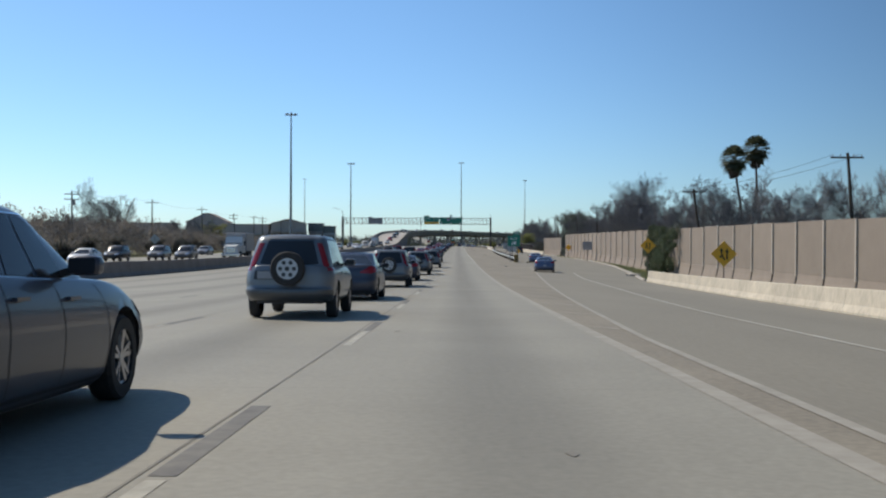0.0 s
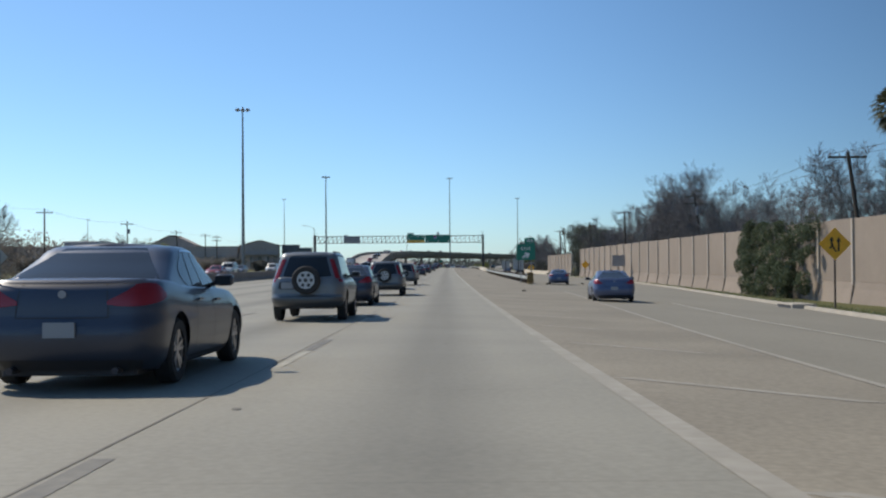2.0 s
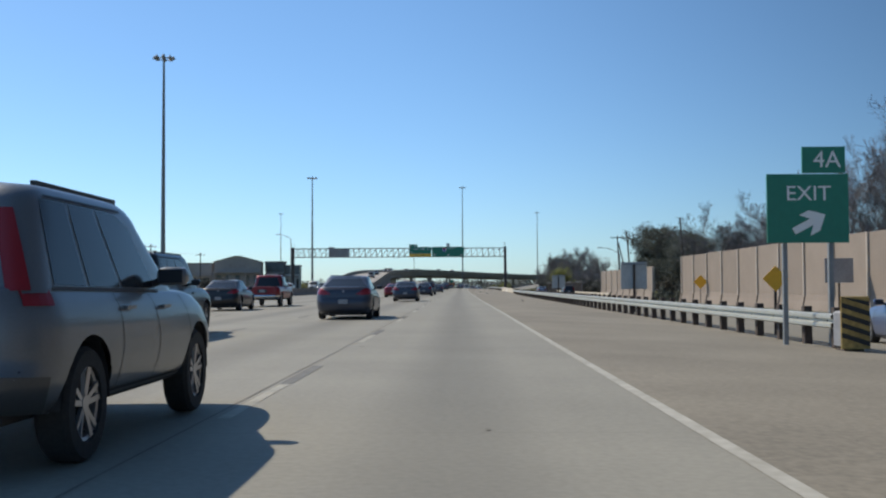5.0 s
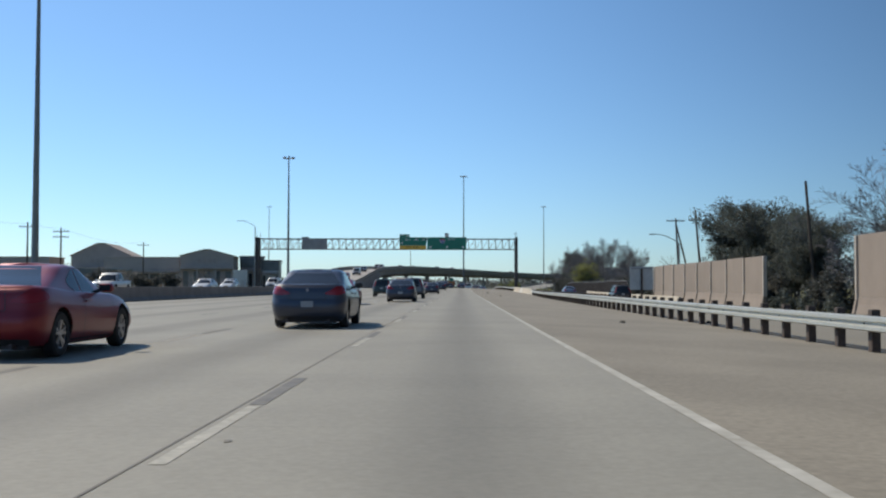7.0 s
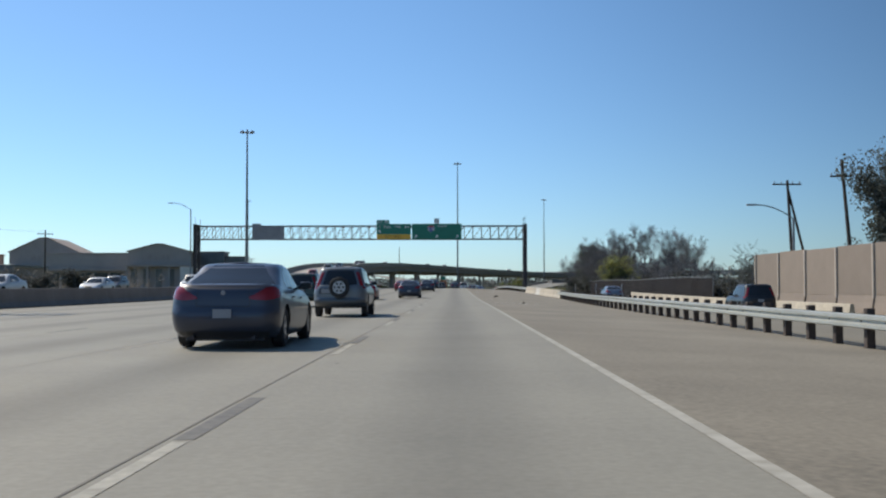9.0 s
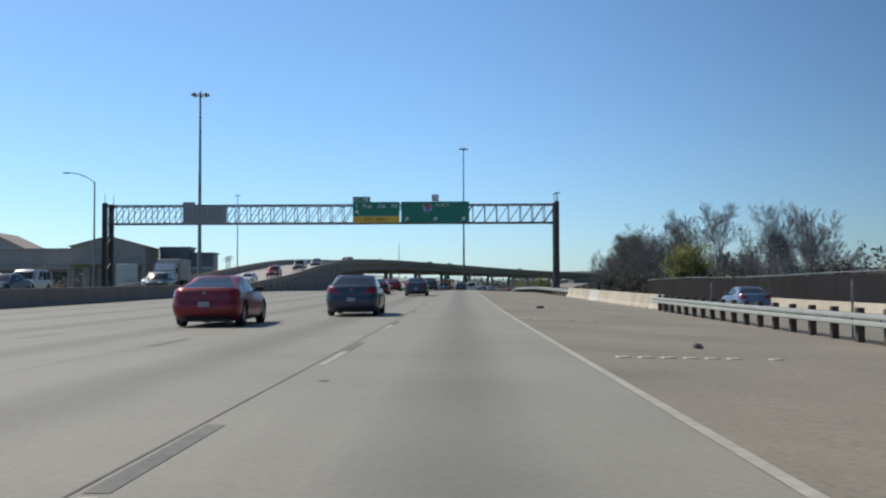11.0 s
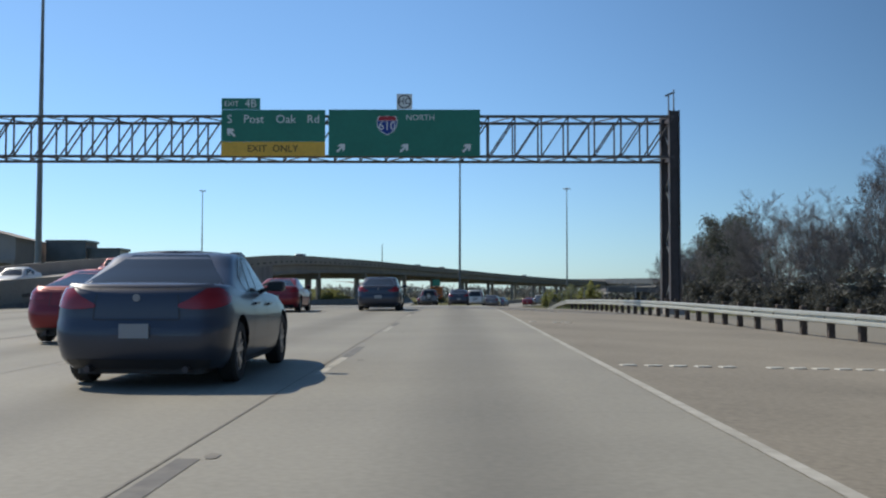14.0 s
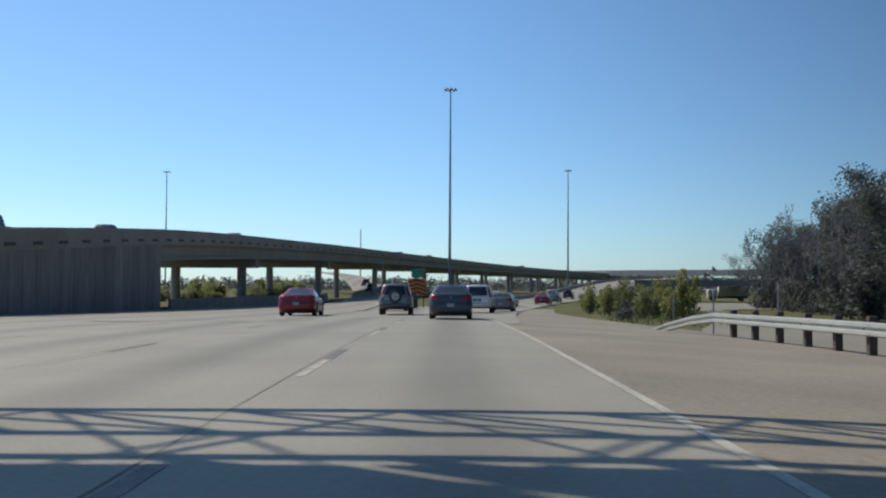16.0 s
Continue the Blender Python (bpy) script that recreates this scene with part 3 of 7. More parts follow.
guardrail("grey steel guardrail on dark timber posts at the gore", 147.2, 333.6)
far_rail = guardrail("grey steel guardrail running past the sign gantry", 374.6, 431.6, double=False)
tailv = []
for yy, dx, dz in ((431.6, 0, 0.42), (433.6, -0.3, 0.25), (435.4, -0.75, -0.05), (436.4, -1.0, -0.3)):
    x = rail_x(431.6) - 0.19 + dx
    z = ground_z(x, yy) + dz
    tailv.append([(x + a, yy, z + b) for a, b in W_BEAM] + [(x + a + 0.006, yy, z + b) for a, b in W_BEAM[::-1]])
part("rail_end", Build().loft(tailv), M_RAIL, far_rail, "turned-down rail end", True)

att = thing("crash_cushion", "striped yellow and black nose of a rail crash cushion", "crash cushion", at=(7.9, 146.6, ground_z(7.9, 146.6)))
part("nose_plate", Build().box(-0.29, 0.29, -0.06, 0.0, 0.05, 1.1, 0.02), M_DIRTY, att)
for i in range(5):
    z = 0.1 + 0.2 * i
    part("stripe", Build().add([(-0.28, -0.066, z + 0.18), (0.28, -0.066, z), (0.28, -0.066, z + 0.1), (-0.28, -0.066, z + 0.28 if z + 0.28 < 1.1 else 1.09)], [(0, 1, 2, 3)]), M_INK, att)
part("cushion_body", Build().box(-0.24, 0.24, 0.0, 0.55, 0.1, 0.8, 0.04), M_ALU, att)
part("cushion_foot", Build().box(-0.2, 0.2, 0.05, 0.5, 0.0, 0.1), M_POST, att)


# ---- sign gantry ----
GY, GB, GT = 409.9, 9.3, 11.65
GX0, GX1, GDEEP = -45.6, 13.05, 2.5
gantry = thing("sign_gantry", "dark steel box-truss sign gantry spanning both roadways", "sign gantry")
for x in (GX0, GX1):
    for dy in (0, GDEEP):
        zb = ground_z(x, GY)
        prof = [(-.3, -.24), (-.24, -.24), (-.24, -.03), (.24, -.03), (.24, -.24), (.3, -.24), (.3, .24), (.24, .24), (.24, .03), (-.24, .03), (-.24, .24), (-.3, .24)]
        b = Build().loft([[(x + u, GY + dy + v, z) for u, v in prof] for z in (zb - 0.1, GT + 0.35)])
        part("column", b, M_COLUMN, gantry)
        part("footing", Build().box(x - 0.6, x + 0.6, GY + dy - 0.6, GY + dy + 0.6, zb - 0.4, zb + 0.45, 0.04), M_BRIDGE, gantry)
    part("finial", Build().tube((x, GY, GT + 0.35), (x, GY, GT + 1.6), 0.05, 0.03, 6), M_POLE, gantry)
    k, z = 0, 1.2
    while z < GB:
        part("lacing", Build().bar((x, GY + (0.1 if k % 2 else GDEEP - 0.1), z), (x, GY + (GDEEP - 0.1 if k % 2 else 0.1), z + 1.6), 0.07), M_POLE, gantry)
        z += 1.6
        k += 1
    part("cross_beam", Build().bar((x, GY, GB), (x, GY + GDEEP, GB), 0.16, 0.2), M_COLUMN, gantry)
    part("cross_beam", Build().bar((x, GY, GT), (x, GY + GDEEP, GT), 0.16, 0.2), M_COLUMN, gantry)
for dy in (0.0, GDEEP):
    for z in (GB, GT):
        part("chord", Build().bar((GX0, GY + dy, z), (GX1, GY + dy, z), 0.15), M_TRUSS, gantry)
nb = 38
bw = (GX1 - GX0) / nb
vert = Build().bar((0, 0, GB), (0, 0, GT), 0.09).mesh("upright", M_TRUSS)
diag = Build().bar((0, 0, GB), (bw, 0, GT), 0.08).mesh("diagonal", M_TRUSS)
lat = [Build().bar((0, 0, 0), (bw, GDEEP, 0), 0.06).mesh("lateral", M_TRUSS), Build().bar((0, GDEEP, 0), (bw, 0, 0), 0.06).mesh("lateral", M_TRUSS)]
for i in range(nb):
    x = GX0 + bw * i
    for dy in (0.0, GDEEP):
        part("upright", vert, None, gantry).location = (x, GY + dy, 0)
        part("diagonal", diag, None, gantry).location = (x, GY + dy, 0)
    for z in (GB, GT):
        part("lateral", lat[i % 2], None, gantry).location = (x, GY, z)
part("lightning_rod", Build().tube((GX1 - 0.3, GY, GT), (GX1 - 0.3, GY, GT + 1.25), 0.05, 0.04), M_POLE, gantry)
part("rod_head", Build().bar((GX1 - 0.5, GY, GT + 1.2), (GX1 + 0.05, GY, GT + 1.45), 0.1), M_POLE, gantry)
part("lightning_rod", Build().tube((GX0 + 0.3, GY + GDEEP, GT), (GX0 + 0.3, GY + GDEEP, GT + 1.5), 0.05, 0.04), M_POLE, gantry)


def arrow(size, turn, mat, parent, at, name="arrow"):
    """A broad arrow in the plane of a sign, pointing up and turned by degrees towards the right."""
    o = [(-0.09, -0.5), (0.09, -0.5), (0.09, 0.02), (0.3, -0.18), (0.3, 0.1), (0.0, 0.42), (-0.3, 0.1), (-0.3, -0.18), (-0.09, 0.02)]
    b = Build()
    b.loft([[(x * size, y, z * size) for x, z in o] for y in (0.0, -0.006)])
    ob = part(name, b, mat, parent)
    ob.matrix_basis = pose(*at) @ pose(0, 0, 0, 0, turn, 0)
    return ob


def sign_panel(parent, name, x0, x1, z0, z1, mat, y, edge=None):
    p = part(name, Build().box(x0, x1, y, y + 0.05, z0, z1, 0.0), mat, parent)
    if edge:
        for a, b_, c, d in ((x0 + 0.04, x1 - 0.04, z0 + 0.04, z0 + 0.08), (x0 + 0.04, x1 - 0.04, z1 - 0.08, z1 - 0.04), (x0 + 0.04, x0 + 0.08, z0 + 0.08, z1 - 0.08), (x1 - 0.08, x1 - 0.04, z0 + 0.08, z1 - 0.08)):
            part("border", Build().box(a, b_, y - 0.006, y + 0.01, c, d), edge, p)
    return p


SY = GY - 0.32
ex = thing("exit_guide_sign", "green overhead exit guide sign with yellow exit only band", "road sign")
sign_panel(ex, "sign_face", -13.3, -7.25, 10.12, 11.98, M_GREEN, SY)
sign_panel(ex, "exit_only_band", -13.3, -7.25, 9.28, 10.11, M_YELLOW, SY)
sign_panel(ex, "exit_number_plaque", -13.3, -11.05, 12.0, 12.66, M_GREEN, SY)
lettering("EXIT", 0.42, M_LETTER, ex, (-12.72, SY - 0.008, 12.33))
lettering("4B", 0.66, M_LETTER, ex, (-11.6, SY - 0.008, 12.33))
for word, xx in (("S", -12.82), ("Post", -11.42), ("Oak", -9.55), ("Rd", -7.95)):
    lettering(word, 0.68, M_LETTER, ex, (xx, SY - 0.008, 11.42))
lettering("EXIT  ONLY", 0.56, M_INK, ex, (-10.3, SY - 0.008, 9.7))
arrow(0.72, -45, M_LETTER, ex, (-12.75, SY - 0.004, 10.68))
nth = thing("interstate_guide_sign", "large green overhead guide sign for the northbound loop", "road sign")
sign_panel(nth, "sign_face", -7.05, 1.75, 9.28, 12.0, M_GREEN, SY)
lettering("NORTH", 0.48, M_LETTER, nth, (-1.72, SY - 0.008, 11.52))
for xx in (-6.3, -2.62, 1.0):
    arrow(0.72, 45, M_LETTER, nth, (xx, SY - 0.004, 9.78))


def shield(parent, cx, cz, w):
    def outline(k):
        return [(cx + x * w * k, cz + z * w * k) for x, z in ((-0.42, 0.44), (-0.2, 0.40), (0.0, 0.45), (0.2, 0.40), (0.42, 0.44), (0.5, 0.2), (0.48, -0.05), (0.34, -0.3), (0.0, -0.5), (-0.34, -0.3), (-0.48, -0.05), (-0.5, 0.2))]
    sh = part("shield", Build().prism_y(outline(1.0), SY - 0.012, SY + 0.01), M_LETTER, parent, "red and blue route shield")
    part("shield_field", Build().prism_y([(x, min(z, cz + 0.19 * w)) for x, z in outline(0.93)], SY - 0.018, SY), M_BLUE, sh)
    part("shield_band", Build().prism_y([(cx - 0.45 * w, cz + 0.21 * w), (cx + 0.45 * w, cz + 0.21 * w), (cx + 0.39 * w, cz + 0.40 * w), (cx, cz + 0.415 * w), (cx - 0.39 * w, cz + 0.40 * w)], SY - 0.018, SY), M_RED, sh)
    lettering("610", w * 0.6, M_LETTER, sh, (cx, SY - 0.024, cz - 0.06 * w), flat=0.92)


shield(nth, -3.65, 11.1, 1.22)
hc = thing("route_plaque", "square white plaque with ringed black letters", "road sign")
sign_panel(hc, "plaque_face", -3.1, -2.2, 12.02, 12.92, M_LETTER, SY)
ring = Build()
for i in range(28):
    a, b2 = 2 * math.pi * i / 28, 2 * math.pi * (i + 1) / 28
    ring.add([(-2.65 + r * math.cos(t), SY - 0.004, 12.47 + r * math.sin(t)) for r, t in ((0.34, a), (0.40, a), (0.40, b2), (0.34, b2))], [(0, 1, 2, 3)])
part("ring", ring, M_INK, hc)
lettering("HC", 0.5, M_INK, hc, (-2.65, SY - 0.008, 12.47))
for s, e in ((ex, (-12.4, -10.3, -8.2)), (nth, (-6.0, -3.6, -1.2, 0.9))):
    for xx in e:
        part("hanger", Build().bar((xx, SY + 0.1, GB - 0.02), (xx, SY + 0.1, 11.9), 0.09, 0.1), M_ALU, s)
back = thing("overhead_sign", "bare grey back of an overhead sign facing away", "road sign")
part("sign_sheet", Build().box(-35.4, -29.7, SY + 0.1, SY + 0.15, 9.15, 11.55), M_ALU, back)
part("plaque_sheet", Build().box(-35.4, -33.8, SY + 0.1, SY + 0.15, 11.56, 12.05), M_ALU, back)
for i in range(9):
    xx = -35.1 + 0.63 * i
    part("stiffener", Build().bar((xx, SY + 0.04, 9.2), (xx, SY + 0.04, 11.5), 0.08, 0.1), M_ALU, back)


# ---- flyover: a ramp on a retaining wall that becomes a bridge and bends over the road ----
BP = [(-23.4, 388, 1.25), (-23.4, 425, 2.95), (-23.4, 453, 4.65), (-23.4, 486, 6.35), (-22.6, 514, 7.3), (-20.5, 545, 8.0), (-16.5, 580, 8.6), (-11, 615, 8.9), (2, 675, 9.1), (22, 755, 9.1), (52, 850, 9.0), (98, 960, 8.8), (165, 1080, 8.6), (260, 1200, 8.4)]
BW = 13.5


def smooth_line(pts, step):
    """Points along a smooth curve through the given ones, about step apart, each with its level left-hand normal."""
    p = [Vector(q) for q in pts]
    p = [p[0] * 2 - p[1]] + p + [p[-1] * 2 - p[-2]]
    out = []
    for i in range(1, len(p) - 2):
        n = max(2, int((p[i + 1] - p[i]).length / step))
        for k in range(n):
            t = k / n
            out.append(0.5 * (2 * p[i] + (p[i + 1] - p[i - 1]) * t + (2 * p[i - 1] - 5 * p[i] + 4 * p[i + 1] - p[i + 2]) * t * t + (3 * p[i] - p[i - 1] - 3 * p[i + 1] + p[i + 2]) * t ** 3))
    out.append(p[-2])
    res = []
    for i, q in enumerate(out):
        d = out[min(i + 1, len(out) - 1)] - out[max(i - 1, 0)]
        res.append((q, Vector((-d.y, d.x, 0)).normalized()))
    return res


BL = smooth_line(BP, 4.0)


def swept(line, outline):
    """An outline (left, up) drawn along a line of points and normals."""
    return Build().loft([[(q.x + n.x * a, q.y + n.y * a, q.z + b) for a, b in outline] for q, n in line])


flyover = thing("flyover_bridge", "grey concrete flyover rising on a wall and bending over the road", "bridge", "", "structure")
part("deck", swept(BL, [(0.32, -1.1), (BW - 0.32, -1.1), (BW - 0.32, -1.35), (0.32, -1.35)]), M_DECK, flyover)
for off, name in ((0.0, "parapet"), (BW, "parapet")):
    k = 0
    while k < len(BL) - 1:
        e = min(k + 2, len(BL) - 1)
        s = 1 if off == 0 else -1
        seg = BL[k:e + 1]
        part(name, swept(seg, [(off, -1.32), (off, 0.0), (off + s * 0.22, 0.0), (off + s * 0.3, -1.32)]), M_BRIDGE, flyover)
        k = e
slot = Build().box(-0.02, 0.05, -0.7, 0.7, -0.1, 0.1).mesh("drain_slot", M_PLASTIC)
for i in range(2, 58):
    q, n = BL[i]
    for f in ((0.5,) if q.y > 380 else ()):
        r = BL[i + 1][0]
        c = q.lerp(r, f)
        slope = math.degrees(math.atan2(r.z - q.z, (r - q).length))
        ob = part("drain_slot", slot, None, flyover)
        ob.matrix_basis = pose(c.x - n.x * -0.0, c.y, c.z - 0.92, slope, 0, math.degrees(math.atan2(-(r.x - q.x), r.y - q.y)))
WALL_END = 486
wl = [b for b in BL if b[0].y <= WALL_END + 2]
# retaining wall of upright panels, on both sides
for off in (0.05, BW - 0.05):
    for i in range(len(wl) - 1):
        (q, n), (r, m) = wl[i], wl[i + 1]
        for f0, f1 in ((0, 0.5), (0.5, 1)):
            a, b = q.lerp(r, f0 + 0.006), q.lerp(r, f1 - 0.006)
            bb = Build()
            t = 0.12 if off < 1 else -0.12
            prof = []
            for c in (a, b):
                x0 = c.x + n.x * off
                zg = ground_z(x0, c.y) - 0.2
                prof.append([(x0, c.y, zg), (x0, c.y, max(zg + 0.1, c.z - 1.33)), (x0 + n.x * t, c.y, max(zg + 0.1, c.z - 1.33)), (x0 + n.x * t, c.y, zg)])
            part("wall_panel", bb.loft(prof), M_RETAIN, flyover)
q = wl[-1][0]
part("abutment", Build().box(q.x - BW + 0.2, q.x - 0.2, q.y - 0.3, q.y + 0.5, -1.2, q.z - 1.4, 0.05), M_RETAIN, flyover)
span = [b for b in BL if b[0].y >= WALL_END - 1]
for off in (0.75, 4.7, 8.7, BW - 0.75):
    k = 0
    while k < len(span) - 1:
        e = min(k + 6, len(span) - 1)
        part("girder", swept(span[k:e + 1], [(off - 0.35, -1.36), (off + 0.35, -1.36), (off + 0.12, -1.6), (off + 0.12, -2.3), (off + 0.35, -2.55), (off + 0.35, -2.75), (off - 0.35, -2.75), (off - 0.35, -2.55), (off - 0.12, -2.3), (off - 0.12, -1.6)]), M_BRIDGE, flyover)
        k = e
for k in range(10, len(span) - 1, 10):
    q, n = span[k]
    c0, c1 = q + n * 0.6, q + n * (BW - 0.6)
    zt = q.z - 2.76
    part("bent_cap", Build().bar((c0.x, c0.y, zt - 0.55), (c1.x, c1.y, zt - 0.55), 1.4, 1.1), M_BRIDGE, flyover)
    for f in (0.16, 0.84):
        c = c0.lerp(c1, f)
        part("pier_column", Build().tube((c.x, c.y, -1.2), (c.x, c.y, zt - 1.05), 0.58, n=14), M_BRIDGE, flyover, "", True)

# low wall that carries on along the road under the flyover
low_wall = thing("road_edge_wall", "low dark concrete wall along the road under the flyover", "barrier", "", "structure")
for i in range(14):
    y0, y1 = 487 + 6 * i, 492.97 + 6 * i
    rows = []
    for y in (y0, y1):
        x = float(np.interp(y, [486, 520, 560, 600], [-23.0, -20.0, -17.6, -21.5]))
        z = -0.85
        rows.append([(x - 0.25, y, z), (x + 0.25, y, z), (x + 0.1, y, z + 1.25), (x - 0.1, y, z + 1.25)])
    part("wall_segment", Build().loft(rows), M_MEDIAN, low_wall)

# a second, farther overpass
over = thing("far_overpass", "long grey concrete overpass on many columns", "bridge", "", "structure")
OL = smooth_line([(30, 1010, 9.5), (95, 930, 9.3), (170, 860, 9.2), (270, 800, 9.0), (420, 760, 8.6)], 12)
part("deck", swept(OL, [(0, 0), (12, 0), (12, -1.9), (0, -1.9)]), M_BRIDGE, over)
part("parapet", swept(OL, [(0, 0), (0.25, 0), (0.25, 1.0), (0, 1.0)]), M_BRIDGE, over)
for q, n in OL[1:-1:2]:
    part("pier_column", Build().tube((q.x + n.x * 3, q.y + n.y * 3, -1.2), (q.x + n.x * 3, q.y + n.y * 3, q.z - 1.8), 0.7, n=12), M_BRIDGE, over, "", True)
low = thing("low_overpass", "low grey street bridge on short columns", "bridge", "", "structure")
LL = smooth_line([(34, 578, 2.5), (70, 580, 2.6), (110, 586, 2.8), (190, 606, 2.9)], 9)
part("deck", swept(LL, [(0, 0), (10, 0), (10, -0.7), (0, -0.7)]), M_BRIDGE_SHADE, low)
part("parapet", swept(LL, [(0, 0), (0.25, 0), (0.25, 0.45), (0, 0.45)]), M_BRIDGE_SHADE, low)
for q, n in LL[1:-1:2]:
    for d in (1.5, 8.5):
        part("pier_column", Build().tube((q.x + n.x * d, q.y + n.y * d, -1.2), (q.x + n.x * d, q.y + n.y * d, q.z - 0.65), 0.5, n=12), M_BRIDGE_SHADE, low, "", True)

# ---- the road past the gore: one branch bends right, the other runs on under the flyover ----
def branch(name, pts, width, label, lift):
    line = smooth_line(pts, 6)
    b = Build()
    b.loft([[(q.x + n.x * s * width / 2, q.y + n.y * s * width / 2, q.z + lift) for s in (-1, 0, 1)] for q, n in line], caps=False, closed=False)
    me = b.mesh(name, M_ROAD, True)
    lay = me.uv_layers.new(name="lane")
    for loop in me.loops:
        v = me.vertices[loop.vertex_index].co
        lay.data[loop.index].uv = (v.x, v.y)
    ob = tagged(new(name, me), label, "road", "", "structure")
    return ob, line


br_r, line_r = branch("right_branch_road", [(-2.5, 436, 0.30), (-0.5, 465, -0.1), (3.4, 500, -0.55), (10, 540, -0.75), (21, 590, -0.7), (33, 640, 0.2), (48, 700, 1.9), (70, 770, 4.0), (110, 860, 6.0)], 11.5, "pale concrete loop lanes bending right", 0.02)
br_l, line_l = branch("left_branch_road", [(-9, 436, 0.30), (-9.5, 480, -0.3), (-11, 530, -0.7), (-12.5, 590, -0.5), (-17, 640, 1.3), (-26, 700, 4.2), (-42, 755, 6.2), (-70, 800, 7.0)], 7.5, "pale concrete exit lane running under the flyover", 0.012)
for ob, line, w in ((br_r, line_r, 11.5), (br_l, line_l, 7.5)):
    for s in (-1, 1):
        bb = Build().loft([[(q.x + n.x * (s * (w / 2 - 0.5) + d), q.y + n.y * (s * (w / 2 - 0.5) + d), q.z + 0.03) for d in (-0.08, 0.08)] for q, n in line[5:]], caps=False, closed=False)
        part("edge_line", bb, M_WHITE, ob)
rr = [b for b in line_r if b[0].y > 560]
rail2 = thing("ramp_parapet", "pale concrete parapet along the bending loop lanes", "barrier", "", "structure")
part("parapet_wall", Build().loft([[(q.x + n.x * a, q.y + n.y * a, q.z + z) for a, z in ((5.75, -1.5), (5.75, 0.8), (6.0, 0.8), (6.0, -1.5))] for q, n in rr]), M_BRIDGE, rail2)

# chevron board at the split
chev = thing("gore_chevron_board", "orange and black chevron board at the road split", "road sign", at=(-2.2, 508, -0.6))
part("board", Build().box(-0.95, 0.95, 0, 0.06, 1.25, 3.05, 0.0), M_ORANGE, chev)
for i in range(4):
    z = 1.3 + 0.42 * i
    for s in (-1, 1):
        part("chevron_bar", Build().add([(0, -0.006, z + 0.26), (s * 0.92, -0.006, z - 0.03), (s * 0.92, -0.006, z + 0.14), (0, -0.006, z + 0.43)], [(0, 1, 2, 3)]), M_INK, chev)
for s in (-0.7, 0.7):
    part("post", Build().bar((s, 0.1, -0.2), (s, 0.1, 3.0), 0.1), M_POST, chev)
part("exit_panel", Build().box(-0.6, 0.6, 0.0, 0.05, 3.15, 4.1), M_GREEN, chev, "small green exit panel")
part("panel_stem", Build().bar((0, 0.1, 2.8), (0, 0.1, 4.0), 0.08), M_POST, chev)
cush = thing("barrel_cushion", "dark barrel crash cushion before the split", "crash cushion", at=(-2.9, 500, -0.55))
for i in range(3):
    for j in range(2):
        part("barrel", Build().tube((-0.5 + j, 1.1 * i, 0), (-0.5 + j, 1.1 * i, 1.0), 0.45, 0.42, 14), M_PLASTIC, cush, "", True)

# ---- high masts and lamps ----
def high_mast(x, y, top, label):
    z0 = -0.9
    t = thing("high_mast_light", label, "light mast", "high mast lights", at=(x, y, z0))
    h = top - z0
    part("mast", Build().tube((0, 0, 0), (0, 0, h * 0.5), 0.42, 0.30, 12).tube((0, 0, h * 0.5), (0, 0, h), 0.30, 0.16, 12), M_POLE, t, "", True)
    part("base_plate", Build().box(-0.6, 0.6, -0.6, 0.6, -0.1, 0.12, 0.02), M_BRIDGE, t)
    ringb = Build()
    for i in range(16):
        a, b = 2 * math.pi * i / 16, 2 * math.pi * (i + 1) / 16
        ringb.tube((1.1 * math.cos(a), 1.1 * math.sin(a), h - 0.35), (1.1 * math.cos(b), 1.1 * math.sin(b), h - 0.35), 0.06, n=6)
    for i in range(4):
        a = math.pi / 2 * i
        ringb.tube((0, 0, h - 0.35), (1.1 * math.cos(a), 1.1 * math.sin(a), h - 0.35), 0.05, n=6)
    part("head_ring", ringb, M_POLE, t)
    for i in range(8):
        a = 2 * math.pi * i / 8 + 0.2
        c = Vector((1.45 * math.cos(a), 1.45 * math.sin(a), h - 0.3))
        lum = part("luminaire", Build().loft([[(0.3 * k * math.cos(u), 0.3 * k * math.sin(u), z) for u in [2 * math.pi * j / 8 for j in range(8)]] for k, z in ((0.4, 0.35), (0.8, 0.15), (1.15, -0.1), (1.0, -0.16))]), M_POLE, t, "", True)
        lum.location = c
    part("cap", Build().tube((0, 0, h - 0.1), (0, 0, h + 0.45), 0.22, 0.1, 10), M_POLE, t, "", True)
    return t


for x, y, top in ((-47.0, 290.2, 38.2), (-48.6, 471.4, 37.8), (2.6, 665.6, 52.9), (55.5, 847.5, 52.4), (-131.4, 894, 55.8), (-279.2, 857.6, 38.8)):
    high_mast(x, y, top, "tall grey high-mast light with a ring of lamps")
thin = thing("antenna_mast", "thin dark pole standing beyond the flyover", "pole", at=(-25.4, 730, -1))
part("shaft", Build().tube((0, 0, 0), (0, 0, 20.8), 0.22, 0.12, 8), M_COLUMN, thin, "", True)
part("pole_base", Build().box(-0.4, 0.4, -0.4, 0.4, -0.2, 0.2, 0.02), M_BRIDGE, thin)


